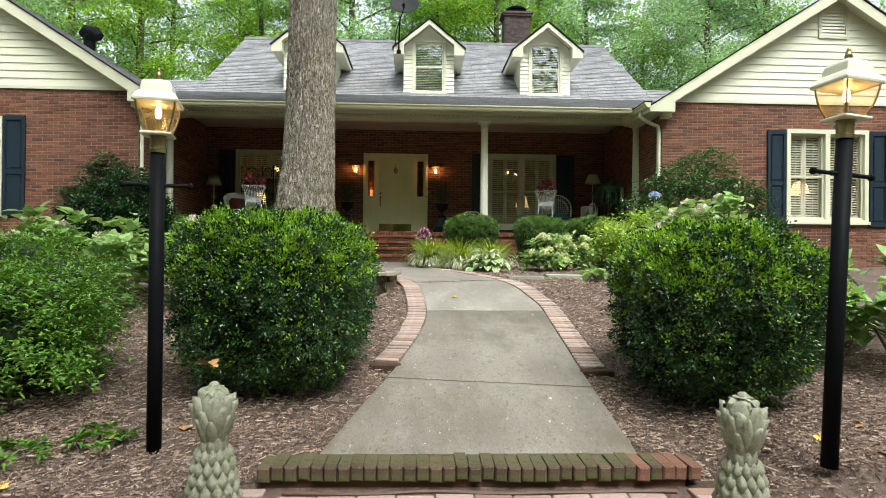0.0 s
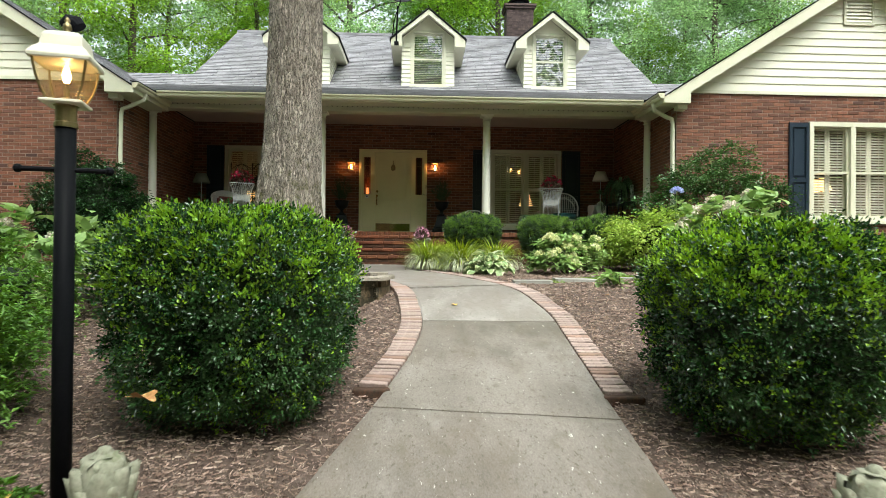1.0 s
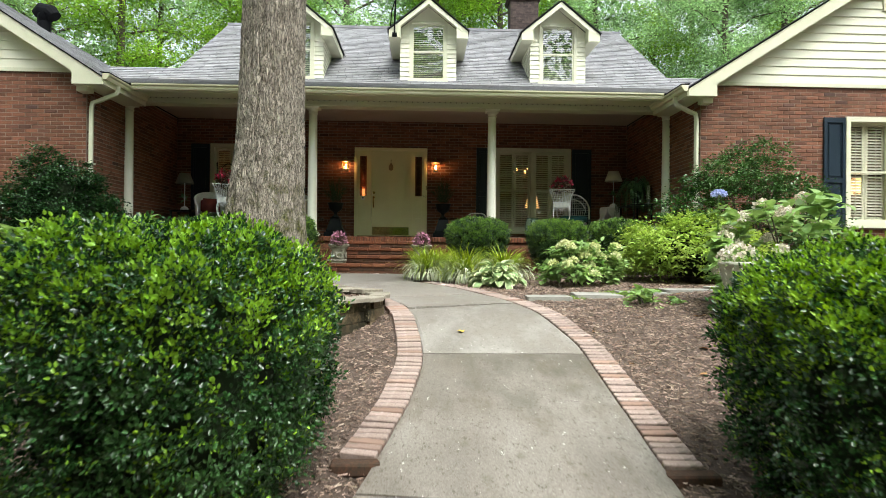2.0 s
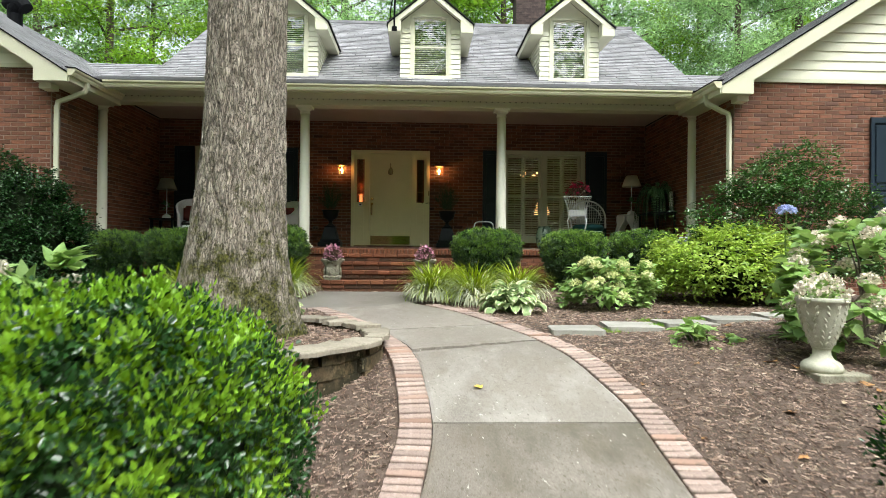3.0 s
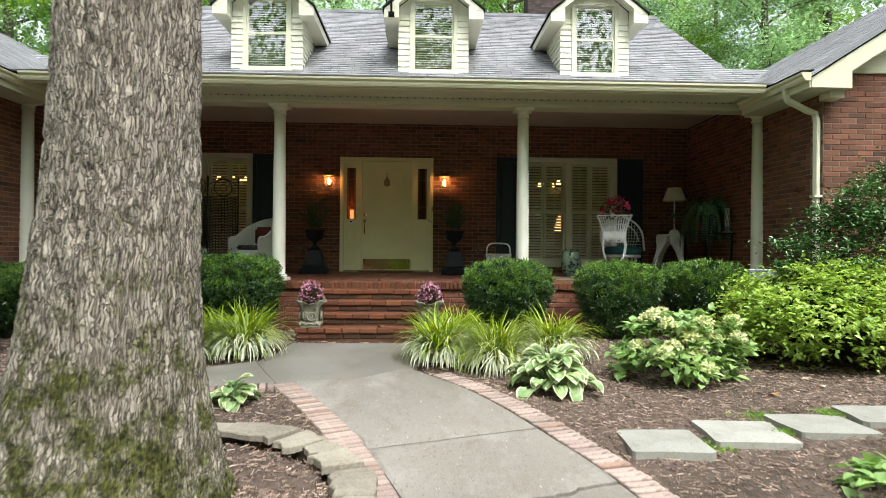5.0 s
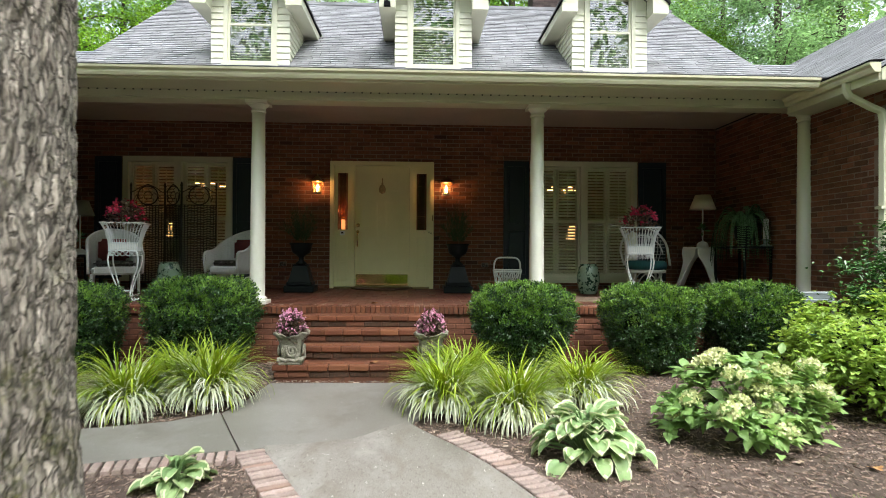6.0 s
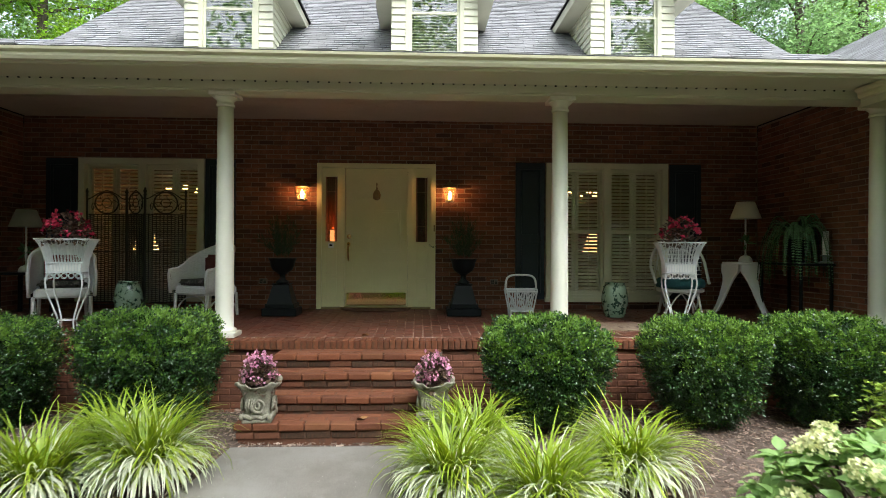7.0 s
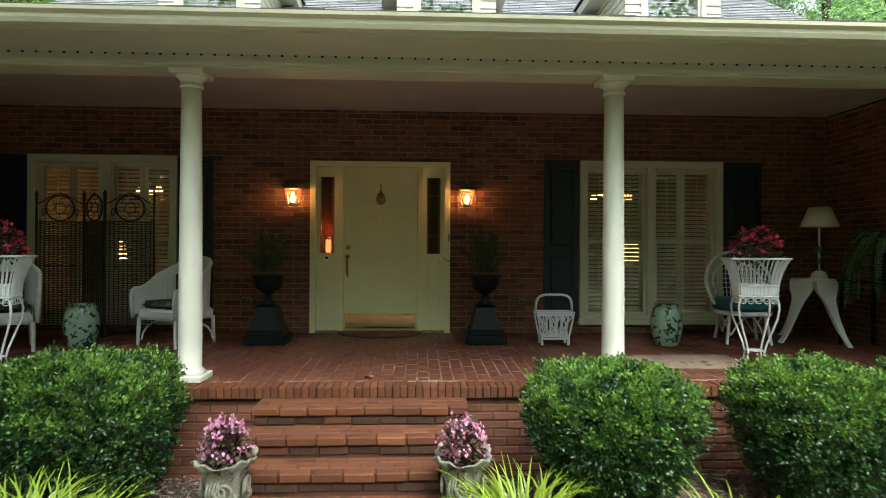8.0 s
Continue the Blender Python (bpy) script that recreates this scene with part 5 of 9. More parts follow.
def clipped_bush(name, label, at, ax, ay, h, n, ln, new_n, seed, p=2.6, group="", gaps=0.125, tint=None, broad=False, draw=0.24):
    """A clipped evergreen: a solid core painted dark as inner shade, an outer shell of small leaves and pale new tips
    on top. Foot at z = 0.
    """
    rs = np.random.RandomState(seed)
    t = thing(name, label, "shrub", group, at=at)
    az = h / 2
    old, tip = tint or (M_box, M_boxnew)
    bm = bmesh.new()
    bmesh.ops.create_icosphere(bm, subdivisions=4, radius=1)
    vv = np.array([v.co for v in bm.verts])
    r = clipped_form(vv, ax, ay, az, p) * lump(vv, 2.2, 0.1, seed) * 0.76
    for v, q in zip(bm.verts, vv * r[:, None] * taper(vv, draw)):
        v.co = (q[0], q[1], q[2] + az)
    part("inside", bm, M_coreshade, t, "solid near-black core, painted as the shade inside the shrub", smooth=True)
    part("stem", T([(0, 0, -0.06), (0.02, 0, 0.15), (0, 0.02, 0.35)], [0.06, 0.05, 0.04], 8), M_wood, t)
    # leaves stand in small tufts with dark gaps between them
    per = 13
    d = unit(rs, n // per)
    low = np.where(d[:, 2] < -0.75)[0]
    d[low, 2] *= -0.5
    d /= np.linalg.norm(d, axis=1, keepdims=True)

    def shell(v):
        q = v * (clipped_form(v, ax, ay, az, p) * lump(v, 2.2, 0.1, seed) * lump(v, 8.0, gaps, seed + 3) * lump(v, 19.0, gaps * 0.8, seed + 7))[:, None] * taper(v, draw)
        return q + [0, 0, az]

    def tufts(v, k, size, reach, up_bias):
        m = len(v) * k
        o = np.repeat(shell(v) - v * rs.uniform(0.0, 0.06, (len(v), 1)), k, 0)
        dv = np.repeat(v + unit(rs, len(v)) * 0.45, k, 0)
        f = rs.uniform(0, 1, (m, 1)) ** 0.7
        sp_ = unit(rs, m)
        pos = o + dv * (f - 0.75) * reach + sp_ * (0.35 + 0.4 * f) * reach * 0.5
        direct = dv * 0.55 + sp_ * 0.95 + [0, 0, up_bias]
        up = dv * 0.8 + unit(rs, m) * 0.5
        return pos, direct, up, size * rs.uniform(0.7, 1.25, m), size * 0.6 * rs.uniform(0.8, 1.2, m)

    leaf_part("foliage", leaves("foliage", *tufts(d, per, ln, 0.07, 0.2), 0.25, 0.0, broad), old, t)
    # new growth, crowded upwards so its colour also paints the light from above
    d = unit(rs, new_n)
    keep = rs.uniform(0, 1, len(d)) < np.clip((d[:, 2] - 0.12) * 1.7, 0.045, 1)
    patch = np.array([noise.noise((a * 6 + seed, b * 6, c * 6)) for a, b, c in d])
    d = d[keep & (patch > -0.22)][:new_n // 3]
    leaf_part("new_growth", leaves("new_growth", *tufts(d * 1.015, 7, ln * 0.95, 0.07, 0.8), 0.25, 0.0, broad), tip, t, "bright yellow-green new tips, also standing in for light on the top")
    return t


def loose_shrub(name, label, at, ax, ay, h, n, ln, wd, leaf, seed, group="", stems=7, clusters=120, flat=0.5, foot=0.12, core=True, bloom=None):
    """A loose shrub: stems that fork out to many leafy tips, whorls of leaves at the tips. bloom: (count, radius, petal, material)."""
    rs = np.random.RandomState(seed)
    t = thing(name, label, "shrub", group, at=at)
    d = unit(rs, clusters * 2)
    d = d[d[:, 2] > -0.35][:clusters]
    c = len(d)
    rad = rs.uniform(0.55, 1.0, c) ** 0.6
    tips = d * rad[:, None] * lump(d, 1.8, 0.22, seed)[:, None]
    tips = tips * [ax, ay, (h - foot) / 1.35] + [0, 0, foot + (h - foot) * 0.35 / 1.35]
    tips[:, 2] = np.maximum(tips[:, 2], 0.06)
    for i in range(stems):
        q = tips[rs.randint(c)]
        b = np.array([rs.normal() * 0.06, rs.normal() * 0.06, -0.05])
        part("stem", T([b, b * 0.5 + q * 0.35 + [0, 0, 0.1 * h], q * 0.7 + [0, 0, 0.05 * h], q], [0.016, 0.012, 0.008, 0.004], 5), M_wood, t)
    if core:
        # solid core whose dark colour stands in for shade between the stems
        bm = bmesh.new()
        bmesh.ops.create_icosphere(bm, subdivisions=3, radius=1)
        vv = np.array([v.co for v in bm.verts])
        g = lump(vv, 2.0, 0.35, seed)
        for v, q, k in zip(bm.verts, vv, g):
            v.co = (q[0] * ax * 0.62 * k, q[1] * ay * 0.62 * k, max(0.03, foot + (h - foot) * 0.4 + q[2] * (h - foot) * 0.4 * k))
        part("inside", bm, M_coreshade, t, "solid near-black core, painted as the shade inside the shrub", smooth=True)
    per = max(1, n // c)
    base = np.repeat(tips, per, 0)
    m = len(base)
    out = base - [0, 0, h * 0.25]
    out /= np.linalg.norm(out, axis=1, keepdims=True) + 1e-6
    spreadr = 0.07 * (ax + ay)
    pos = base + rs.normal(size=(m, 3)) * [spreadr, spreadr, spreadr * 0.6] * rs.uniform(0.1, 1, (m, 1))
    direct = unit(rs, m) * [1, 1, flat] + out * 0.5 + [0, 0, 0.15]
    up = np.array([0, 0, 1.0]) + unit(rs, m) * 0.45 + out * 0.3
    leaf_part("foliage", leaves("foliage", pos, direct, up, ln * rs.uniform(0.6, 1.25, m), wd * rs.uniform(0.7, 1.2, m), 0.2, 0.3, "ovate" if ln >= 0.075 else False), leaf, t)
    if bloom:
        cnt, br, pl, bmat = bloom
        sel = np.argsort(-(0.5 * tips[:, 2] - 0.55 * tips[:, 1] + rs.normal(size=c) * 0.5 * h))[:cnt]
        for k in sel:
            e = unit(rs, 130)
            e[:, 2] = np.abs(e[:, 2]) * 1.2 - 0.25
            o = tips[k] * 1.04 + [0, 0, br * 0.5]
            me = leaves("bloom", o + e * br * rs.uniform(0.75, 1.0, (130, 1)) * [1, 1, 0.85], e + unit(rs, 130) * 1.2, e, pl * rs.uniform(0.8, 1.2, 130), pl * rs.uniform(0.7, 1.0, 130), 0.1)
            leaf_part("bloom", me, bmat, t, "cluster of small pale flowers")
    return t


# two large clipped bushes beside the walk
clipped_bush("boxwood", "large rounded clipped boxwood with yellow-green new tips beside the walk", (-0.38, -11.3, -1.53), 0.7, 0.71, 1.27, 68000, 0.0235, 24000, 4, p=3.1, broad=True, group="boxwoods at the walk")
clipped_bush("boxwood", "large rounded clipped boxwood with yellow-green new tips beside the walk", (2.8, -11.6, -1.53), 0.66, 0.69, 1.2, 66000, 0.0235, 24000, 9, p=3.1, broad=True, group="boxwoods at the walk")
# clipped bushes along the porch
FB = [(-1.76, -3.25, 0.62, 0.97), (-3.2, -3.25, 0.57, 0.9), (1.75, -3.42, 0.6, 0.96), (3.2, -3.35, 0.57, 0.96), (4.36, -3.3, 0.56, 0.98), (-4.3, -3.3, 0.5, 0.86)]
first = clipped_bush("foundation_boxwood", "rounded clipped boxwood in front of the brick porch", (FB[0][0], FB[0][1], -0.72), 0.545, 0.48, 1.0, 36000, 0.028, 15000, 14, group="boxwoods along the porch", p=3.8, draw=0.27, tint=(M_boxd, M_boxdnew))
second = clipped_bush("foundation_boxwood", "rounded clipped boxwood in front of the brick porch", (FB[2][0], FB[2][1], -0.72), 0.54, 0.48, 0.96, 36000, 0.028, 15000, 15, group="boxwoods along the porch", p=3.4, draw=0.46, tint=(M_boxd, M_boxdnew))
for i, (x, y, r, h) in enumerate(FB):
    if i in (0, 2):
        continue
    src = first if x < 0 else second
    copy_thing(src, pose(x, y, -0.72, 0, 0, 180 if i % 2 else 12) @ Matrix.Diagonal((r / 0.6, r / 0.6, h / 0.97, 1)))

# azaleas and hollies
loose_shrub("azalea", "low spreading green azalea in the mulch bed", (-2.45, -11.6, -1.56), 0.95, 0.85, 1.0, 20000, 0.05, 0.02, M_azalea, 21, clusters=520, stems=14, group="azaleas")
loose_shrub("azalea", "low spreading green azalea in the mulch bed", (-3.5, -12.1, -1.6), 0.95, 0.9, 1.0, 18000, 0.05, 0.02, M_azalea, 22, clusters=480, stems=12, group="azaleas")
loose_shrub("azalea", "low spreading green azalea in the mulch bed", (-2.9, -10.4, -1.3), 0.9, 0.8, 0.95, 9000, 0.05, 0.02, M_azalea, 23, clusters=300, stems=12, group="azaleas")
loose_shrub("azalea", "low green azalea beside the tree ring", (-3.1, -7.4, -0.85), 0.75, 0.6, 0.4, 5000, 0.05, 0.02, M_azalea, 24, clusters=200, stems=10, group="azaleas")
loose_shrub("viburnum", "bright green bushy shrub in the mulch bed", (5.08, -4.8, -0.72), 1.16, 0.74, 1.06, 15000, 0.07, 0.04, M_lime, 25, clusters=420, stems=16, foot=0.03)
loose_shrub("holly", "dark green open holly against the brick wing", (6.05, -4.55, -0.68), 1.45, 0.6, 2.08, 26000, 0.055, 0.032, M_holly, 26, clusters=520, stems=40, group="hollies", core=False)
loose_shrub("holly", "dark green rounded holly against the brick wing", (-4.98, -4.55, -0.68), 1.05, 0.6, 1.82, 30000, 0.05, 0.03, M_hollyd, 27, clusters=640, stems=20, group="hollies")
loose_shrub("hydrangea", "leafy hydrangea with cream-green flower heads", (3.12, -5.4, -0.8), 0.58, 0.46, 0.62, 1500, 0.1, 0.072, M_hyd, 28, clusters=110, stems=18, foot=0.02, bloom=(30, 0.075, 0.03, M_bloom), group="hydrangeas", core=False)
loose_shrub("hydrangea", "tall leafy hydrangea with fading flower heads behind the urn", (4.45, -8.3, -0.95), 0.85, 0.55, 1.2, 760, 0.135, 0.105, M_hyd, 29, clusters=75, stems=18, bloom=(14, 0.08, 0.03, M_bloomw), group="hydrangeas", core=False)
loose_shrub("hydrangea", "tall leafy hydrangea with fading flower heads behind the urn", (3.95, -8.3, -0.95), 0.36, 0.32, 1.05, 130, 0.13, 0.105, M_hyd, 34, clusters=22, stems=10, bloom=(5, 0.07, 0.03, M_bloomw), group="hydrangeas", core=False)
loose_shrub("hydrangea", "leafy hydrangea in the mulch bed", (-2.9, -9.3, -1.1), 1.0, 0.6, 0.95, 1200, 0.15, 0.1, M_hyd, 30, clusters=60, stems=16, bloom=(8, 0.07, 0.03, M_bloomw), group="hydrangeas", core=False)
loose_shrub("hydrangea", "leafy hydrangea in the mulch bed", (4.6, -11.2, -1.3), 0.6, 0.6, 1.0, 700, 0.16, 0.11, M_hyd, 31, clusters=40, stems=12, group="hydrangeas", core=False)
loose_shrub("hydrangea", "small young hydrangea in the mulch", (3.12, -8.02, -0.96), 0.3, 0.24, 0.25, 210, 0.088, 0.066, M_hyd, 32, clusters=26, stems=7, foot=0.02, group="hydrangeas", core=False)

loose_shrub("hydrangea", "upright hydrangea with broad leaves and pale flower heads behind the boxwood", (-1.43, -9.58, -1.14), 0.34, 0.3, 1.1, 260, 0.15, 0.1, M_hyd, 33, clusters=24, stems=9, bloom=(4, 0.07, 0.03, M_bloomw), group="hydrangeas", core=False)


# bladed clumps and hostas
def liriope(name, label, at, n, length, seed, group, cream=0.6):
    rs = np.random.RandomState(seed)
    t = thing(name, label, "plant", group, at=at)
    for mname, matl, share_ in (("foliage", M_grassl, 1 - cream), ("striped_foliage", M_grassc, cream)):
        m = int(n * share_)
        a = rs.uniform(0, 2 * math.pi, m)
        a += 0.22 * np.sin(5 * a + seed) + 0.12 * np.sin(11 * a + 2 * seed)
        curl = rs.normal(0, 0.5, m)
        striped = mname != "foliage"
        lean = rs.beta(1.9, 1.3, m) if striped else rs.beta(1.2, 2.6, m)
        ln = length * rs.uniform(0.6, 1.2, m) * (0.9 if striped else 1.1)
        w = rs.uniform(0.005, 0.0105, m) * (1.35 if striped else 1.15)
        k = 9
        V = []
        for i in range(k):
            s = i / (k - 1)
            b = a + curl * s
            out = np.stack([np.cos(b), np.sin(b), 0 * b], 1)
            side = np.stack([-np.sin(b), np.cos(b), 0 * b], 1)
            ang = 0.08 + lean * 0.55 + s ** 1.6 * (1.0 + 1.9 * lean)
            # integrate roughly along the bending blade
            if i == 0:
                p = out * rs.uniform(0.0, 0.1, (m, 1)) + side * rs.normal(0, 0.05, (m, 1))
            else:
                p = p + (out * np.sin(ang)[:, None] + np.array([0, 0, 1.0]) * np.cos(ang)[:, None]) * (ln / (k - 1))[:, None]
            p[:, 2] = np.maximum(p[:, 2], 0.012)
            ww = (w * (1.0 - 0.85 * s ** 2.2))[:, None]
            V += [p - side * ww, p + side * ww]
        V = np.stack(V, 1).reshape(-1, 3)
        i0 = np.arange(m)[:, None] * (2 * k)
        F = np.concatenate([i0 + [2 * j, 2 * j + 1, 2 * j + 3, 2 * j + 2] for j in range(k - 1)], 0)
        leaf_part(mname, fast_mesh(mname, V, F), matl, t, "arching strap leaves")
    return t


for x, y, l, sd in ((0.85, -4.66, 0.62, 1), (1.42, -4.92, 0.66, 2), (2.1, -4.52, 0.62, 3), (1.05, -4.0, 0.56, 4), (-1.28, -4.38, 0.66, 5), (-1.92, -4.62, 0.64, 6), (-2.55, -4.75, 0.6, 7), (-1.68, -4.02, 0.56, 8)):
    liriope("liriope", "arching clump of cream-striped green lily turf beside the walk", (x, y, ground_z(x, y) - 0.01), 860, l * 0.93, 40 + sd, "lily turf clumps", 0.56)


def hosta(label, at, r, n, seed, leaf_l=0.2):
    rs = random.Random(seed)
    t = thing("hosta", label, "plant", "hostas", at=at)
    for i in range(n):
        q = i / n
        a = i * 2.4 + rs.uniform(-0.5, 0.5)
        reach = r * (0.15 + 0.65 * q) * rs.uniform(0.75, 1.2)
        h = r * (0.74 - 0.5 * q) * rs.uniform(0.75, 1.2)
        l = leaf_l * rs.uniform(0.75, 1.15)
        w = l * rs.uniform(0.85, 1.0)
        out, sd = Vector((math.cos(a), math.sin(a), 0)), Vector((-math.sin(a), math.cos(a), 0))
        pitch = 0.75 - 0.85 * q + rs.uniform(-0.45, 0.4)
        nu, nv = 10, 7
        bm = bmesh.new()
        grid = []
        for j in range(nv):
            s = j / (nv - 1)
            wid = w / 2 * math.sin(math.pi * min(1, s * 0.93 + 0.07) ** 0.85) ** 0.55
            p0 = out * (reach + l * s * math.cos(pitch - 0.65 * s)) + Vector((0, 0, h + l * s * math.sin(pitch - 0.65 * s)))
            row = []
            for k in range(nu + 1):
                v = 2 * k / nu - 1
                row.append(bm.verts.new(p0 + sd * (wid * v) + Vector((0, 0, 0.22 * wid * abs(v) + 0.008 * math.sin(6 * v + 3 * s)))))
            grid.append(row)
        for j in range(nv - 1):
            for k in range(nu):
                f = bm.faces.new((grid[j][k], grid[j][k + 1], grid[j + 1][k + 1], grid[j + 1][k]))
                f.material_index = 1 if (k in (0, nu - 1) and j > 0) or j == nv - 2 else 0
                f.smooth = True
        stem = [Vector((0, 0, 0)), out * reach * 0.5 + Vector((0, 0, h * 0.75)), out * reach + Vector((0, 0, h))]
        tube(bm, stem, 0.006, 5)
        ob = part("leaf", bm, M_hosta, t)
        ob.data.materials.append(M_hostac)
    return t


hosta("cream-edged broad-leaved hosta beside the brick edging", (1.79, -5.78, ground_z(1.79, -5.78) - 0.01), 0.42, 92, 3, 0.155)
hosta("small cream-edged hosta in the mulch", (-0.86, -6.2, ground_z(-0.86, -6.2) - 0.01), 0.2, 26, 5, 0.13)

# short grass between the stepping stones
M_turf = leaf_mat("turf", [(0.09, 0.2, 0.02), (0.17, 0.32, 0.04), (0.27, 0.42, 0.07)], rough=0.5, spread=0.3, trans=0.3)
for x, y, r, sd in ((2.56, -7.2, 0.13, 1), (3.14, -7.0, 0.1, 2), (3.2, -6.64, 0.16, 3), (3.76, -6.62, 0.14, 4)):
    gr = thing("grass_tuft", "patch of short green grass between the stepping stones", "grass", "grass tufts", at=(x, y, ground_z(x, y)))
    rs = np.random.RandomState(200 + sd)
    q = rs.normal(size=(420, 2)) * [r * 0.55, r * 0.4]
    gb = leaf_part("grass", leaves("grass", np.column_stack([q, np.full(420, -0.004)]), unit(rs, 420) * [0.7, 0.7, 0.2] + [0, 0, 0.55], unit(rs, 420), rs.uniform(0.025, 0.06, 420), np.full(420, 0.005), 0.1), M_turf, gr)
    tagged(gb, kind="stuff")

# blue hydrangea bloom on its tall stalk, and the stalk's leaves
bl = thing("hydrangea", "tall hydrangea stalk with a pale blue flower head", "shrub", "hydrangeas", at=(3.75, -8.1, -0.95))
part("stalk", T([(0.1, 0.05, 0), (0.06, 0.02, 0.5), (0.02, 0.0, 0.95), (0.03, 0.0, 1.22)], [0.01, 0.009, 0.007, 0.006], 6), M_hyd, bl)
rs = np.random.RandomState(77)
lp, ldir, lup = [], [], []
for k in range(30):
    z = 0.12 + 1.02 * k / 30
    a = k * 2.2
    lp.append((0.06, 0.02, z)), ldir.append((math.cos(a), math.sin(a), 0.2)), lup.append((0.2 * math.cos(a), 0.2 * math.sin(a), 1))
leaf_part("foliage", leaves("foliage", lp, ldir, lup, np.full(30, 0.17) * rs.uniform(0.6, 1.1, 30), np.full(30, 0.13), 0.15, 0.4, "ovate"), M_hyd, bl)
e = unit(rs, 220)
e[:, 2] = np.abs(e[:, 2])
leaf_part("bloom", leaves("bloom", np.array([0.03, 0, 1.21]) + e * [0.065, 0.065, 0.05], e + unit(rs, 220), e, np.full(220, 0.025), np.full(220, 0.025), 0.1), M_bloomb, bl, "pale blue flower head")

# low seedlings in the near bed
for x, y, r, sd in ((-1.75, -12.8, 0.28, 1), (-1.1, -12.4, 0.16, 2), (-1.5, -12.6, 0.2, 3), (-2.3, -12.95, 0.22, 4)):
    loose_shrub("seedling", "low green seedling in the mulch", (x, y, ground_z(x, y)), r, r, 0.1, 170, 0.06, 0.02, M_azalea, 90 + sd, group="seedlings", clusters=14, stems=5, core=False, foot=0.02)


# the large tree
def moss_bark():
    m = mat("mossy_bark", [(0.25, 0.208, 0.168), (0.42, 0.362, 0.3), (0.6, 0.535, 0.46)], rough=0.95, scale=22, fine=80, bump=1.0, bump_d=0.03, stretch=(1, 1, 0.4))
    N, K = m.node_tree.nodes, m.node_tree.links.new
    bs = N["Principled BSDF"]
    src = bs.inputs["Base Color"].links[0].from_socket
    tc = N.new("ShaderNodeTexCoord")
    sp = N.new("ShaderNodeSeparateXYZ")
    K(tc.outputs["Object"], sp.inputs[0])
    nz = N.new("ShaderNodeTexNoise")
    nz.inputs["Scale"].default_value, nz.inputs["Detail"].default_value, nz.inputs["Roughness"].default_value = 6.0, 10.0, 0.72
    K(tc.outputs["Object"], nz.inputs["Vector"])
    hgt = N.new("ShaderNodeMath")
    hgt.operation = "MULTIPLY_ADD"
    K(sp.outputs["Z"], hgt.inputs[0])
    hgt.inputs[1].default_value = -0.15
    K(nz.outputs["Fac"], hgt.inputs[2])
    th = N.new("ShaderNodeMapRange")
    th.inputs[1].default_value, th.inputs[2].default_value = 0.34, 0.5
    K(hgt.outputs[0], th.inputs[0])
    mx = N.new("ShaderNodeMix")
    mx.data_type = "RGBA"
    K(th.outputs[0], mx.inputs[0])
    tuft = N.new("ShaderNodeTexNoise")
    tuft.inputs["Scale"].default_value, tuft.inputs["Detail"].default_value = 45.0, 5.0
    K(tc.outputs["Object"], tuft.inputs["Vector"])
    green = N.new("ShaderNodeValToRGB")
    green.color_ramp.elements[0].position, green.color_ramp.elements[1].position = 0.36, 0.66
    green.color_ramp.elements[0].color, green.color_ramp.elements[1].color = (0.022, 0.024, 0.006, 1), (0.15, 0.15, 0.03, 1)
    K(tuft.outputs["Fac"], green.inputs[0])
    K(green.outputs[0], mx.inputs[7])
    # plates of bark between dark crevices
    mp = N.new("ShaderNodeMapping")
    mp.inputs["Scale"].default_value = (1, 1, 0.12)
    wp = N.new("ShaderNodeTexNoise")
    wp.inputs["Scale"].default_value, wp.inputs["Detail"].default_value = 14.0, 4.0
    K(tc.outputs["Object"], wp.inputs["Vector"])
    va = N.new("ShaderNodeVectorMath")
    va.operation = "MULTIPLY_ADD"
    va.inputs[1].default_value = (0.045, 0.045, 0.12)
    K(wp.outputs["Color"], va.inputs[0])
    K(tc.outputs["Object"], va.inputs[2])
    K(va.outputs[0], mp.inputs["Vector"])
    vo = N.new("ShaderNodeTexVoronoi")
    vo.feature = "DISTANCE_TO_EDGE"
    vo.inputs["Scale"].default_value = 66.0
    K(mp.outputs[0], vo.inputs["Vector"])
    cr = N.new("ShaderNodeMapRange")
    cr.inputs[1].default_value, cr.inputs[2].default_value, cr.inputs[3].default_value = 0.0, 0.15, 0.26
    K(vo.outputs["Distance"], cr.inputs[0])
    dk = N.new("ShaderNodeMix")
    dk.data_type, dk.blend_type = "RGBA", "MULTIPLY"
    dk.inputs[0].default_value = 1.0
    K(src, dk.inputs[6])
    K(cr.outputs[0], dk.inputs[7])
    cell = N.new("ShaderNodeTexVoronoi")
    cell.inputs["Scale"].default_value = 66.0
    K(mp.outputs[0], cell.inputs["Vector"])
    sc_ = N.new("ShaderNodeSeparateColor")
    K(cell.outputs["Color"], sc_.inputs[0])
    cv_ = N.new("ShaderNodeMapRange")
    cv_.inputs[3].default_value, cv_.inputs[4].default_value = 0.78, 1.15
    K(sc_.outputs[0], cv_.inputs[0])
    dk2 = N.new("ShaderNodeMix")
    dk2.data_type, dk2.blend_type = "RGBA", "MULTIPLY"
    dk2.inputs[0].default_value = 1.0
    K(dk.outputs[2], dk2.inputs[6])
    K(cv_.outputs[0], dk2.inputs[7])
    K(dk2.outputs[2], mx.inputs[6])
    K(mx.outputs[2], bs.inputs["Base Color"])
    old = bs.inputs["Normal"].links[0].from_node
    bp = N.new("ShaderNodeBump")
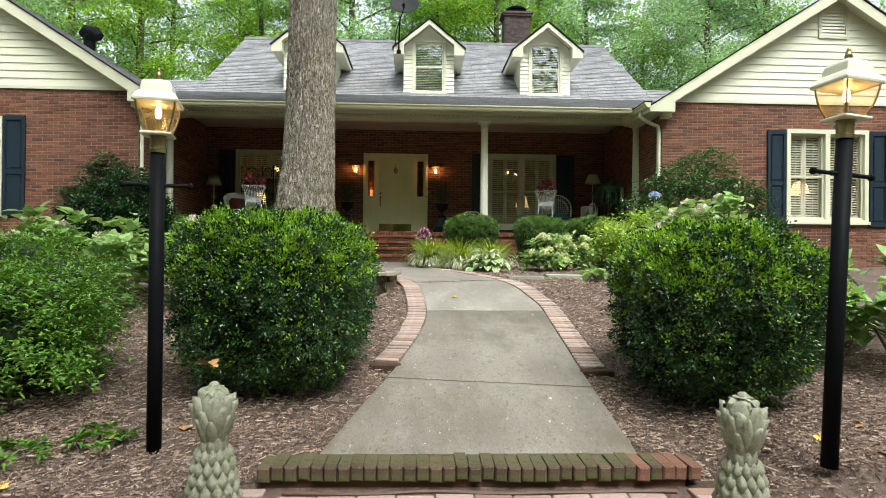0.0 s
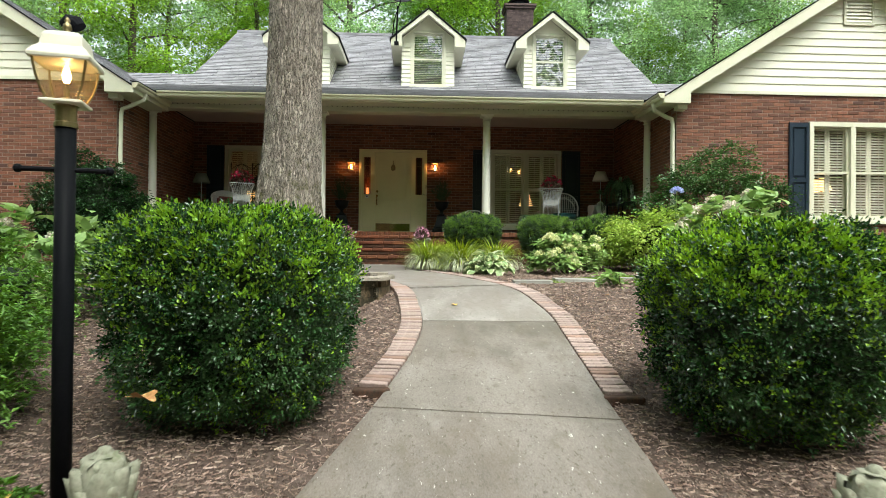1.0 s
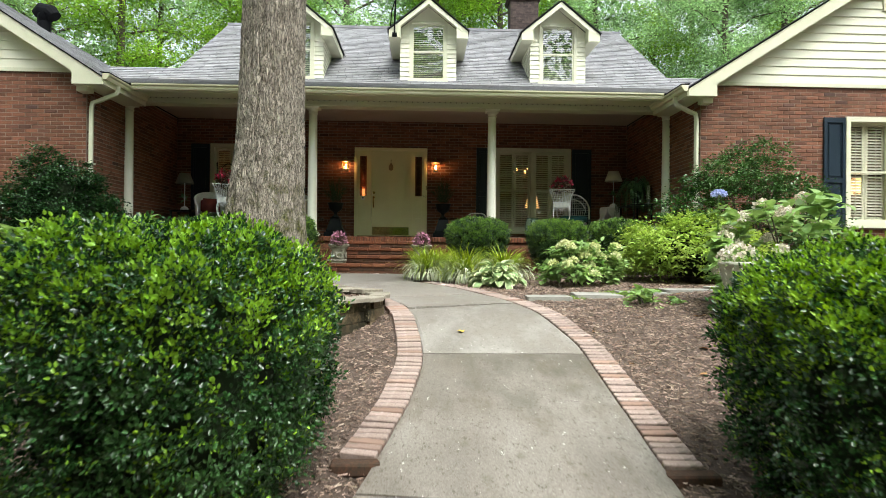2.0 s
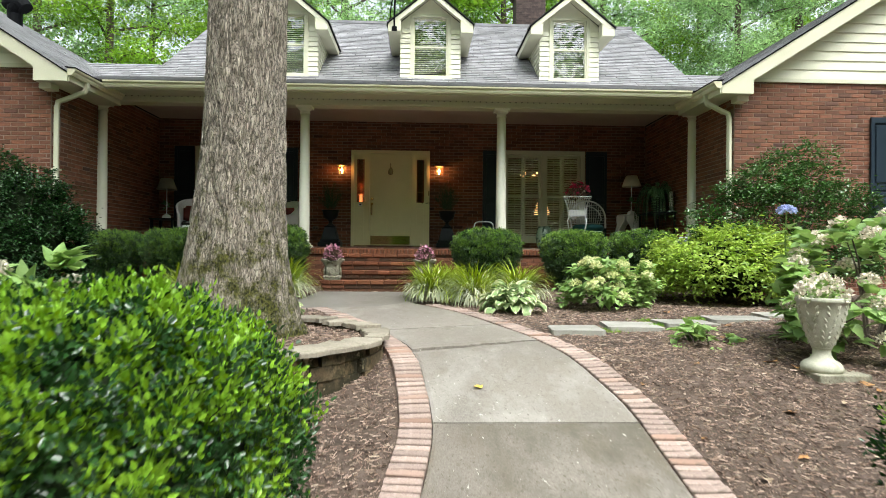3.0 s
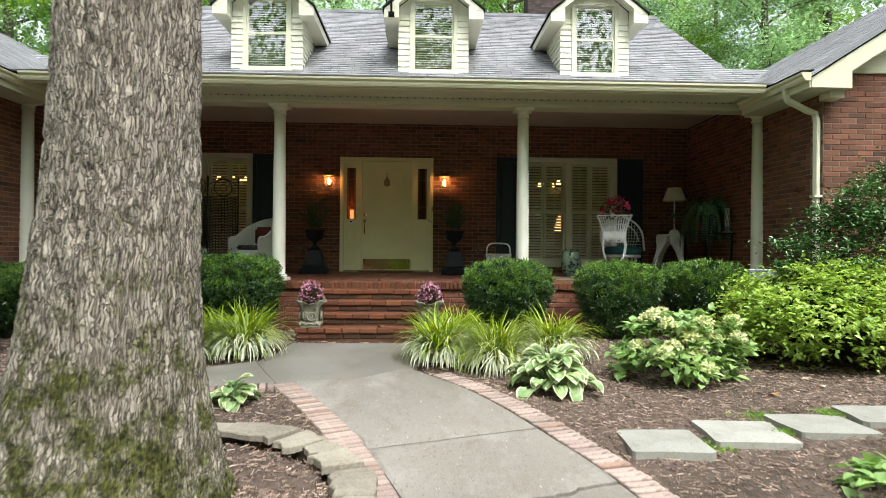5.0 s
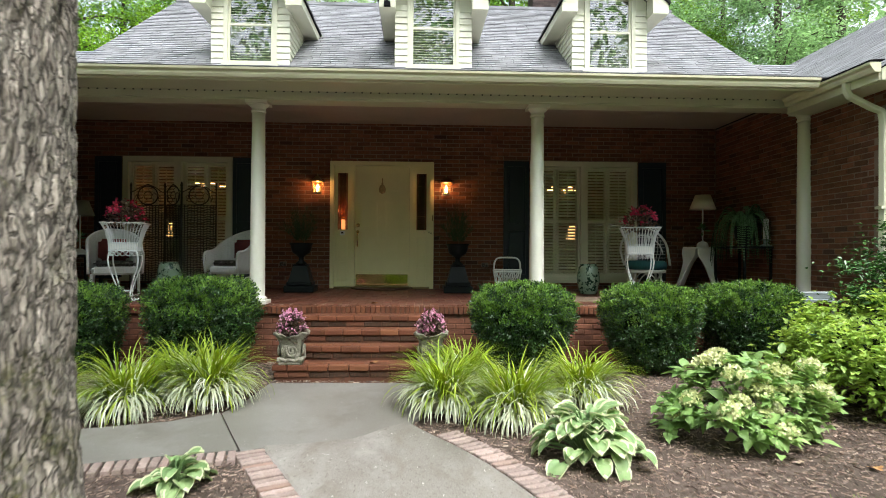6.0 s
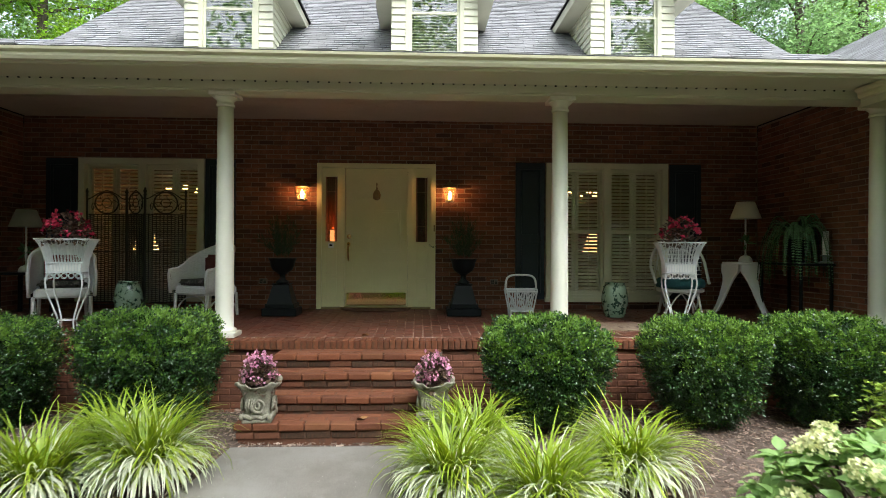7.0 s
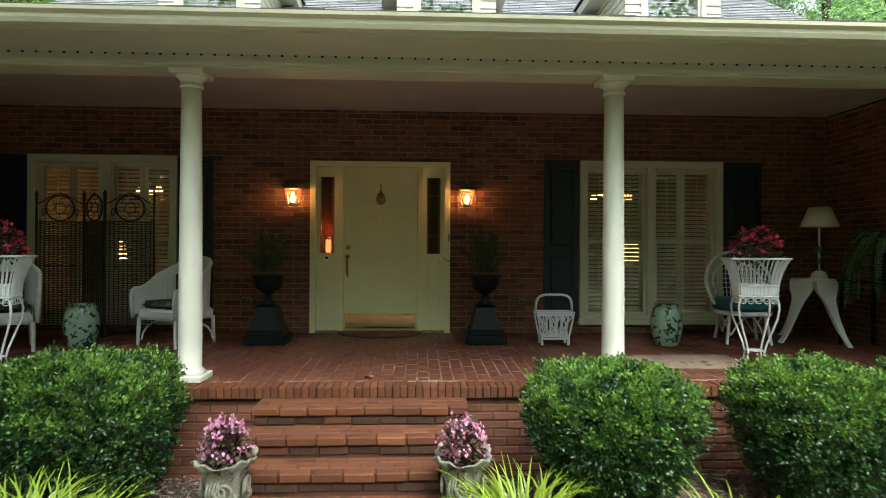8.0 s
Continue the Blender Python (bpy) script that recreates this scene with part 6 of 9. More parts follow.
    bp.inputs["Strength"].default_value, bp.inputs["Distance"].default_value = 0.8, 0.015
    K(cr.outputs[0], bp.inputs["Height"])
    K(old.outputs[0], bp.inputs["Normal"])
    K(bp.outputs[0], bs.inputs["Normal"])
    return m


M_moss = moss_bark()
TX, TY, TZ = -0.76, -8.1, -0.86
tree = thing("tree", "tall old tree with furrowed grey bark and a mossy foot", "tree", at=(TX, TY, TZ))
RAD = [(0, 0.56), (0.12, 0.53), (0.3, 0.465), (0.62, 0.4), (0.95, 0.362), (1.25, 0.336), (1.6, 0.316), (2.2, 0.3), (3.4, 0.288), (6, 0.26), (10, 0.2), (13, 0.1)]
V, F = [], []
na = 264
zs = list(np.arange(-0.12, 4.2, 0.02)) + list(np.arange(4.3, 13.1, 0.35))
for z in zs:
    r0 = smooth_lerp(RAD, max(z, 0), 0.15)
    fine_ = z < 4.25
    cx, cy = 0.02 * math.sin((z - 2) * 0.6) - 0.07 * min(1, max(0, 1.6 - z) / 1.6), 0.03 * math.sin((z - 2) * 0.4)
    for i in range(na):
        a = 2 * math.pi * i / na
        c, s = math.cos(a), math.sin(a)
        flare = max(0, 1 - z / 0.7) if z < 0.7 else 0
        r = r0 * (1 + 0.09 * flare * math.sin(5 * a + 0.8) + 0.06 * flare * math.sin(3 * a + 2.1) + 0.025 * noise.noise((c * 1.5, s * 1.5, z * 0.5)))
        if fine_:
            wob = 0.5 * noise.noise((c * 3, s * 3, z * 3.2))
            rid = min(abs(noise.noise((c * 14 + wob, s * 14, z * 3.8))) * 3.6, 1.0)
            rid2 = min(abs(noise.noise((c * 24 + 7, s * 24 + wob, z * 7.0))) * 3.0, 1.0)
            brk = noise.noise((c * 14, s * 14, z * 16))
            knee = math.exp(-((a - 4.85) / 0.2) ** 2) * max(0, 1 - z / 0.42) ** 0.7
            r += 0.1 * knee + 0.026 * rid ** 0.8 + 0.014 * rid2 + 0.006 * brk - 0.022
        V.append((cx + r * c, cy + r * s, z))
for j in range(len(zs) - 1):
    for i in range(na):
        F.append((j * na + i, j * na + (i + 1) % na, (j + 1) * na + (i + 1) % na, (j + 1) * na + i))
tm = fast_mesh("trunk", V, F)
tm.shade_smooth()
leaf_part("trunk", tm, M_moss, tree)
rnd = random.Random(5)
tips = []
for i in range(9):
    z = 7.2 + i * 0.62
    a = i * 2.4
    l = 4.2 - 0.25 * i
    pts = [(0, 0, z), (math.cos(a) * l * 0.35, math.sin(a) * l * 0.35, z + 0.7), (math.cos(a) * l * 0.7, math.sin(a) * l * 0.7, z + 1.1), (math.cos(a) * l, math.sin(a) * l, z + 1.3)]
    part("limb", T(pts, [0.13, 0.09, 0.05, 0.02], 8), M_bark, tree)
    tips += [(Vector(pts[2]), 1.0), (Vector(pts[3]), 1.1), (Vector(pts[1]) + Vector((0, 0, 0.8)), 0.8)]
rs = np.random.RandomState(6)
cp = np.concatenate([np.array(p) + rs.normal(size=(260, 3)) * [r * 0.6, r * 0.6, r * 0.4] for p, r in tips])
leaf_part("crown", leaves("crown", cp, unit(rs, len(cp)) * [1, 1, 0.5], np.array([0, 0, 1.0]) + unit(rs, len(cp)) * 0.6, rs.uniform(0.12, 0.2, len(cp)), rs.uniform(0.08, 0.12, len(cp))), M_tree, tree, "broken green crown")


# woods behind and around the house
def wood_tree(name, label, seed, h, crown0, rad, n, leaf, at, group="trees of the wood"):
    rs = np.random.RandomState(seed)
    rn = random.Random(seed)
    t = thing(name, label, "tree", group, at=at)
    lean = (rn.uniform(-0.5, 0.5), rn.uniform(-0.5, 0.5))
    k = 8
    pts = [(lean[0] * (i / k) ** 1.5 + rn.uniform(-0.08, 0.08), lean[1] * (i / k) ** 1.5, h * i / k - 0.3) for i in range(k + 1)]
    bm = T(pts, [0.24 * (1 - 0.85 * i / k) + 0.02 for i in range(k + 1)], 9)
    pos = []
    nb = 26
    for i in range(nb):
        z = crown0 + (h - crown0) * (i + rn.random()) / nb
        a = i * 2.4 + rn.uniform(-0.4, 0.4)
        l = rad * (1 - 0.55 * ((z - crown0) / (h - crown0)) ** 1.5) * rn.uniform(0.6, 1.15)
        f = z / h
        b = Vector((lean[0] * f ** 1.5, lean[1] * f ** 1.5, z))
        d = Vector((math.cos(a), math.sin(a), rn.uniform(-0.05, 0.4)))
        q = [b, b + d * l * 0.4 + Vector((0, 0, 0.12 * l)), b + d * l * 0.75 + Vector((0, 0, 0.1 * l)), b + d * l]
        tube(bm, q, [0.06, 0.04, 0.025, 0.008], 5)
        m = n // nb
        s = rs.uniform(0.25, 1.05, m)
        c = np.array(b)[None] + np.array(d)[None] * (l * s)[:, None] + np.array([0, 0, 0.1 * l])
        # sprays that hang in flat layers round the limb
        lay = np.repeat(rs.normal(size=(m // 12 + 1, 3)) * [0.55, 0.55, 0.3], 12, 0)[:m]
        pos.append(c + lay + rs.normal(size=(m, 3)) * [0.22, 0.22, 0.08])
    part("trunk", bm, M_wood, t)
    pos = np.concatenate(pos)
    m = len(pos)
    leaf_part("crown", leaves("crown", pos, unit(rs, m) * [1, 1, 0.45] + [0, 0, -0.15], np.array([0, 0, 1.0]) + unit(rs, m) * 0.55, rs.uniform(0.1, 0.19, m), rs.uniform(0.065, 0.11, m), 0.15, 0.1), leaf, t, "layered green foliage")
    return t


kinds = [wood_tree("tree", "slender woodland tree with layered green foliage", 101, 17, 3.0, 3.6, 30000, M_tree, (-7.5, 14.5, -0.6)),
         wood_tree("tree", "woodland tree with pale green foliage", 102, 19, 3.5, 4.0, 34000, M_tree2, (9.5, 15.0, -0.6)),
         wood_tree("tree", "slender woodland tree with layered green foliage", 103, 15, 2.0, 3.4, 28000, M_tree, (1.0, 15.5, -0.6)),
         wood_tree("tree", "woodland tree with pale green foliage", 104, 18, 2.5, 4.2, 34000, M_tree2, (14.5, 12.5, -0.6))]
rnd = random.Random(17)
SPOTS = [(-13.5, 12.5), (-3.3, 14.5), (5.0, 15.2), (-18, 16), (19.5, 15), (-10, 19), (-1, 20), (7, 20.5), (13, 19), (3, 24), (-6, 25), (17.5, 22), (-15.5, 23), (23, 19.5), (10, 26), (-23, 20), (27, 13), (-25, 12), (-19.5, 7), (21, 6), (-22, 0), (25, 0)]
for i, (x, y) in enumerate(SPOTS):
    s = rnd.uniform(0.9, 1.2)
    copy_thing(kinds[(i * 3 + i // 4) % 4], pose(x + rnd.uniform(-0.7, 0.7), y + rnd.uniform(-0.7, 0.7), -0.6, 0, 0, rnd.uniform(0, 360)) @ Matrix.Diagonal((s, s, s * rnd.uniform(0.9, 1.15), 1)))
# trees on the far side of the yard, in front of the house; out of view, they block low sky
for i in range(22):
    a = math.pi * (1.06 + 0.88 * i / 21)
    r = rnd.uniform(20, 25)
    s = rnd.uniform(0.85, 1.1)
    x, y = 1 + r * 1.1 * math.cos(a), -11 + r * math.sin(a)
    copy_thing(kinds[i % 4], pose(x, y, ground_z(x, y), 0, 0, rnd.uniform(0, 360)) @ Matrix.Diagonal((s, s, s, 1)))
# added tree behind the camera, never in view; its crown shades the left bed
wood_tree("tree", "unseen tall tree with a high green crown, added to shade the left bed", 105, 19, 8.5, 3.8, 24000, M_tree, (-2.6, -19.0, ground_z(-2.6, -19.0)))
# deep wood: foliage too far to tell tree from tree; the unseen half on the yard's far side is thickened down to the
# ground to darken the porch
rs = np.random.RandomState(31)
m = 112000
a = np.concatenate([rs.uniform(0, math.pi, 44000), rs.uniform(math.pi, 2 * math.pi, m - 44000)])
r = rs.uniform(33, 44, m)
pos = np.stack([1 + r * np.cos(a), -2 + r * np.sin(a), rs.uniform(-1.5, 1, m) ** 2 * 9 + rs.uniform(-1, 9, m)], 1)
pos[:, 2] -= np.where(pos[:, 1] < -20, 2.5, 0)
clump = np.array([noise.noise((x * 0.22, y * 0.22, z * 0.3)) for x, y, z in pos])
pos = pos[clump > np.where(pos[:, 1] > 0, -0.1, -0.6)]
m = len(pos)
wm = leaves("deep_wood", pos, unit(rs, m), np.array([0, 0, 1.0]) + unit(rs, m) * 0.8, rs.uniform(0.45, 0.95, m), rs.uniform(0.3, 0.6, m))
wm.materials.append(M_tree2)
tagged(new("deep_wood", wm), "dense green woodland around the yard, its unseen front half thickened to darken the porch", "woods", kind="stuff")

# ---- things in the garden ----
def lamp_post(base, lean, label, H):
    x, y, z = base
    t = thing("lamp_post", label, "lamp post", "garden lamp posts", at=base)
    t.rotation_euler = lean
    part("post", L([(0.04, -0.09), (0.04, H)], 20), M_black, t, smooth=True)
    part("collar", L([(0.046, H - 0.005), (0.046, H + 0.015), (0.041, H + 0.02), (0.041, H + 0.085), (0.05, H + 0.09)], 20), M_oldbrass, t, "tarnished brass collar")
    bar = T([(-0.178, 0, H - 0.185), (0.172, 0, H - 0.185)], 0.011, 8)
    for s in (-0.178, 0.172):
        lathe(bar, [(0.004, -0.018), (0.017, -0.01), (0.019, 0.0), (0.017, 0.01), (0.004, 0.018)], 10, Matrix.Translation((s, 0, H - 0.185)) @ pose(0, 0, 0, 0, 90, 0))
    part("ladder_bar", bar, M_black, t, "black cross bar with knobs")
    b = H + 0.09
    head = part("lantern", B((-0.088, 0.088, -0.088, 0.088, b, b + 0.014), bevel=0.004), M_cream, t, "cream metal lantern with clear curved panes")
    # bowed panes between brass corner bars
    prof = [(0.064, 0.016), (0.082, 0.055), (0.096, 0.1), (0.104, 0.14), (0.107, 0.17)]
    for q in range(4):
        r = Matrix.Rotation(q * math.pi / 2, 4, "Z")
        bm = bmesh.new()
        rows = [[bm.verts.new(r @ Vector((s_ * w, -w, b + zz))) for s_ in (-0.96, 0.96)] for w, zz in prof]
        for u, v in zip(rows, rows[1:]):
            bm.faces.new((u[0], u[1], v[1], v[0]))
        pn = part("pane", bm, M_lampglass, head, smooth=True)
        pn.visible_shadow = False
        part("corner_bar", T([r @ Vector((w, -w, b + zz)) for w, zz in prof], 0.006, 6), M_oldbrass, head)
    roof_ = bmesh.new()
    sq = [(0.125, 0.165), (0.128, 0.18), (0.105, 0.21), (0.09, 0.22), (0.082, 0.265), (0.07, 0.28), (0.025, 0.295)]
    rings = [[roof_.verts.new((sx_ * w, sy_ * w, b + zz)) for sx_, sy_ in ((-1, -1), (1, -1), (1, 1), (-1, 1))] for w, zz in sq]
    roof_.faces.new(rings[0][::-1])
    for u, v in zip(rings, rings[1:]):
        for i in range(4):
            roof_.faces.new((u[i], u[(i + 1) % 4], v[(i + 1) % 4], v[i]))
    roof_.faces.new(rings[-1])
    bmesh.ops.bevel(roof_, geom=list(roof_.edges), offset=0.003, segments=1, affect="EDGES")
    part("lantern_roof", roof_, M_cream, head)
    part("finial", L([(0.025, b + 0.295), (0.012, b + 0.302), (0.02, b + 0.312), (0.016, b + 0.33), (0.008, b + 0.336), (0.013, b + 0.345), (0.003, b + 0.36)], 14), M_oldbrass, head, smooth=True)
    part("burner", L([(0.03, b + 0.014), (0.02, b + 0.03), (0.012, b + 0.035), (0.012, b + 0.09)], 12), M_oldbrass, head)
    part("bulb", L([(0.009, b + 0.09), (0.016, b + 0.105), (0.019, b + 0.12), (0.013, b + 0.145), (0.003, b + 0.17)], 14), M_bulb, head, "glowing warm bulb", smooth=True)
    head.scale = (0.92, 0.92, 1.07)
    head.location.z = -0.07 * b
    return t


M_cream = mat("cream_metal", [(0.66, 0.63, 0.5), (0.76, 0.73, 0.6)], rough=0.35, scale=6, fine=50, bump=0.05)
lamp_post((-0.79, -12.43, -1.655), (0, 0, radians(14)), "black lamp post with a lit cream lantern beside the walk", 1.69)
lamp_post((2.76, -12.9, -1.48), (radians(-1), radians(3.7), radians(9)), "slightly leaning black lamp post with a lit cream lantern", 1.58)


def petal(bm, c, o, s_, up_, w, h, t, lean):
    """A thick pointed scale: base at c, o outwards, s_ sideways, up_ along it; it bulges and bends out at the tip."""
    rows = []
    for i in range(7):
        f = i / 6
        half = w * math.sin(math.pi * (0.2 + 0.7 * f)) ** 0.6
        base = c + up_ * (h * f) + o * (lean * f * f + t * math.sin(math.pi * min(1, 0.2 + 0.75 * f)))
        rows.append([bm.verts.new(base + s_ * (half * v) - o * (t * 1.15 * v * v) - up_ * (0.12 * h * abs(v) * f)) for v in (-1, -0.6, -0.2, 0.2, 0.6, 1)])
    for p, q in zip(rows, rows[1:]):
        for e in range(5):
            bm.faces.new((p[e], p[e + 1], q[e + 1], q[e]))
    back = [[bm.verts.new(r[0].co - o * t), bm.verts.new(r[-1].co - o * t)] for r in (rows[0], rows[-1])]
    bm.faces.new(rows[-1] + [back[1][1], back[1][0]])
    return bm


def pineapple(at, seed):
    t = thing("pineapple_finial", "mossy grey cast-stone pineapple ornament on a brick kerb", "garden ornament", "stone pineapples", at=at)
    rn = random.Random(seed)
    up_ = Vector((0, 0, 1))
    bm = bmesh.new()
    body = [(0, 0.122), (0.12, 0.121), (0.25, 0.11), (0.37, 0.092), (0.46, 0.068)]
    lathe(bm, [(r - 0.012, z) for z, r in body], 24)
    # diamond scales in crossing spirals, each a low pyramid
    rows, n = 10, 12
    for r in range(rows):
        z = 0.02 + 0.42 * r / (rows - 1)
        rad = lerp(body, z)
        for i in range(n):
            a = 2 * math.pi * (i + 0.5 * (r % 2)) / n + rn.uniform(-0.02, 0.02)
            o = Vector((math.cos(a), math.sin(a), 0))
            s_ = Vector((-math.sin(a), math.cos(a), 0))
            w, h = rad * math.pi / n * 1.06, 0.047 * (1 - 0.12 * r / rows)
            c = o * (rad - 0.014) + up_ * z
            ring_ = [(c + s_ * (w * x) + up_ * (h * y)) for x, y in ((0, -1), (0.5, -0.5), (1, 0), (0.5, 0.5), (0, 1), (-0.5, 0.5), (-1, 0), (-0.5, -0.5))]
            lo_ = [bm.verts.new(p) for p in ring_]
            mid_ = [bm.verts.new(c + (p - c) * 0.72 + o * 0.014) for p in ring_]
            top_ = bm.verts.new(c + o * (0.026 + rn.uniform(-0.003, 0.003)) + up_ * 0.006)
            for k in range(8):
                bm.faces.new((lo_[k], lo_[(k + 1) % 8], mid_[(k + 1) % 8], mid_[k]))
                bm.faces.new((mid_[k], mid_[(k + 1) % 8], top_))
    part("fruit", bm, M_castold, t, "carved diamond scales", smooth=True, kind="stuff")
    # leafy top: plump overlapping leaves round a bud
    bm = L([(0.06, 0.44), (0.055, 0.47), (0.05, 0.51), (0.055, 0.55), (0.066, 0.61), (0.066, 0.65), (0.056, 0.69), (0.036, 0.712), (0.01, 0.72)], 20)
    prof = [(0.46, 0.052), (0.5, 0.05), (0.55, 0.066), (0.6, 0.08), (0.65, 0.086), (0.69, 0.078), (0.72, 0.058)]
    for lay, (z, n, hh, lean) in enumerate(((0.455, 8, 0.075, 0.012), (0.495, 7, 0.13, 0.03), (0.53, 7, 0.145, 0.026), (0.575, 7, 0.13, 0.014), (0.615, 6, 0.11, 0.004), (0.655, 5, 0.085, 0.004), (0.69, 4, 0.052, 0.006))):
        for i in range(n):
            a = 2 * math.pi * (i + 0.5 * (lay % 2)) / n + rn.uniform(-0.1, 0.1)
            o, s_ = Vector((math.cos(a), math.sin(a), 0)), Vector((-math.sin(a), math.cos(a), 0))
            rz = lerp(prof, z)
            slope = (lerp(prof, min(0.72, z + hh * 0.6)) - rz) / (hh * 0.6)
            tip = (up_ + o * max(-0.7, slope)).normalized()
            petal(bm, o * (rz - 0.004 - 0.016 * max(0, lay - 3)) + up_ * z, o, s_, tip, rz * math.pi / n * 1.3, hh * rn.uniform(0.88, 1.1), 0.02, lean)
    lathe(bm, [(0.03, 0.69), (0.028, 0.735), (0.018, 0.748), (0.004, 0.752)], 10)
    for v in bm.verts:
        v.co.x, v.co.y = v.co.x * 0.86, v.co.y * 0.86
    part("crown", bm, M_castold, t, "leafy top of the stone pineapple", smooth=True)


pineapple((-0.18, -13.25, -1.82), 1)
pineapple((2.02, -13.42, -1.82), 2)
for x, y in ((-0.18, -13.25), (2.02, -13.42)):
    pd = thing("pedestal", "low weathered brick pedestal under the stone ornament", "pedestal", "ornament pedestals", at=(x, y, -2.02))
    for k in range(3):
        for i in range(2):
            for j in range(3):
                part("brick", B((-0.2 + i * 0.2, -0.006 + i * 0.2, -0.16 + j * 0.107, -0.06 + j * 0.107, k * 0.067, k * 0.067 + 0.06), bevel=0.004), M_kerb, pd)

# brick kerb at the foot of the walk and the lower paving
kb = thing("brick_kerb", "weathered mossy brick-on-edge step at the foot of the walk", "step", kind="structure")
rnd = random.Random(4)
me_k = brick_mesh("brick", 0.0652, 0.2, 0.08, M_kerb, 0.009)
me_kr = brick_mesh("brick", 0.0652, 0.2, 0.08, M_kerbred, 0.009)
for i in range(34):
    x = -0.13 + i * 0.0705
    share("brick", me_kr if i in (29, 31, 32, 33) else me_k, kb, pose(x, -12.635 + rnd.uniform(-0.014, 0.01), -1.697 + rnd.uniform(-0.006, 0.004), rnd.uniform(-1.2, 1.2), rnd.uniform(-1.6, 1.6), rnd.uniform(-1.4, 1.4)))
part("bed", B((-0.15, 2.16, -12.6, -12.43, -1.9, -1.67)), M_step_mortar, kb)
# moss and dirt in the joint behind the bricks
M_mosst = leaf_mat("moss", [(0.03, 0.034, 0.01), (0.07, 0.08, 0.02), (0.13, 0.14, 0.04)], rough=0.9, spread=0.4, trans=0.1)
rs = np.random.RandomState(77)
q = np.column_stack([rs.uniform(-0.14, 2.2, 5200), -12.545 + rs.normal(size=5200) * 0.016, np.full(5200, -1.63)])
q = q[np.array([noise.noise((x * 5, y * 20, 3)) for x, y, z in q]) > 0.0]
q[:, 2] = [level(y) - 0.012 + 0.008 * noise.noise((x * 9, 1, 2)) for x, y, z in q]
leaf_part("moss", leaves("moss", q, unit(rs, len(q)) * [1, 1, 0.4] + [0, 0, 0.5], unit(rs, len(q)), rs.uniform(0.006, 0.016, len(q)), rs.uniform(0.005, 0.009, len(q))), M_mosst, kb, "dark moss in the joint")
lp_ = thing("lower_paving", "weathered brick paving below the walk", "paving", kind="structure")
part("bed", B((-0.05, 2.1, -15.55, -12.64, -2.05, -1.85)), M_mortar, lp_)
me_p = bpy.data.meshes.new("brick")
bm = B((-0.098, 0.098, -0.047, 0.047, 0, 0.06), bevel=0.004)
bm.to_mesh(me_p)
bm.free()
me_p.materials.append(M_edge)
for j in range(27):
    for i in range(11):
        x = 0.06 + i * 0.206 - (0.103 if j % 2 else 0)
        if x < 2.06:
            share("brick", me_p, lp_, pose(x, -12.687 - j * 0.103, -1.852 + rnd.uniform(-0.003, 0.003), 0, 0, rnd.uniform(-0.8, 0.8)))
for sx_ in (-0.2, 2.25):
    for j in range(27):
        share("brick", me_p, lp_, pose(sx_ + rnd.uniform(-0.005, 0.005), -12.69 - j * 0.104, -1.83 + rnd.uniform(-0.004, 0.004), 0, 0, rnd.uniform(-1.5, 1.5)))
hz = thing("garden_cable", "thin brown cable lying along the brick kerb", "cable", at=(0, 0, 0))
part("cable", T([(-0.02 + 0.1 * i, -12.67 - 0.012 * math.sin(i * 0.6), -1.785 + 0.003 * math.sin(i)) for i in range(22)], 0.012, 6), M_cable, hz)

# brick edging of the walk
ed_l = thing("brick_edging", "pink-brown brick edging along the walk", "edging", "brick edging", kind="structure")
ed_r = thing("brick_edging", "pink-brown brick edging along the walk", "edging", "brick edging", kind="structure")
me_e = bpy.data.meshes.new("brick")
bm = B((0, 0.198, -0.0265, 0.0265, -0.07, 0.0), bevel=0.005)
bm.to_mesh(me_e)
bm.free()
me_e.materials.append(M_edge)


def edge_run(parent, table, y0, y1, sgn):
    y = y0
    while y < y1:
        x = smooth_lerp(table, y)
        dx = (smooth_lerp(table, y + 0.05) - smooth_lerp(table, y - 0.05)) / 0.1
        ang = math.degrees(math.atan2(1, dx)) - 90
        zs_ = math.degrees(math.atan((level(y + 0.1) - level(y - 0.1)) / 0.2))
        m = pose(x + sgn * (0.003 + rnd.uniform(0, 0.006)), y, level(y) + 0.006 + rnd.uniform(-0.004, 0.004)) @ pose(0, 0, 0, 0, 0, ang + (180 if sgn < 0 else 0) + rnd.uniform(-1.5, 1.5)) @ pose(0, 0, 0, (zs_ if sgn > 0 else -zs_) + rnd.uniform(-1.2, 1.2), rnd.uniform(-1.5, 1.5), 0)
        share("brick", me_e, parent, m)
        y += 0.0655 / math.hypot(1, dx)


edge_run(ed_l, LEFT, -10.95, -5.6, -1)
edge_run(ed_r, RIGHT, -11.05, -5.35, 1)
for i, (a, b) in enumerate(zip(SIDEWALK[1:4], SIDEWALK[2:5])):
    a, b = Vector((*a, 0)), Vector((*b, 0))
    d = (b - a)
    n = int(d.length / 0.0655)
    for k in range(n):
        p = a + d * ((k + 0.5) / n)
        share("brick", me_e, ed_l, pose(p.x, p.y - 0.01, level(p.y) + 0.002 + rnd.uniform(-0.004, 0.004), 0, 0, math.degrees(math.atan2(d.y, d.x)) + 90 + rnd.uniform(-2, 2)))
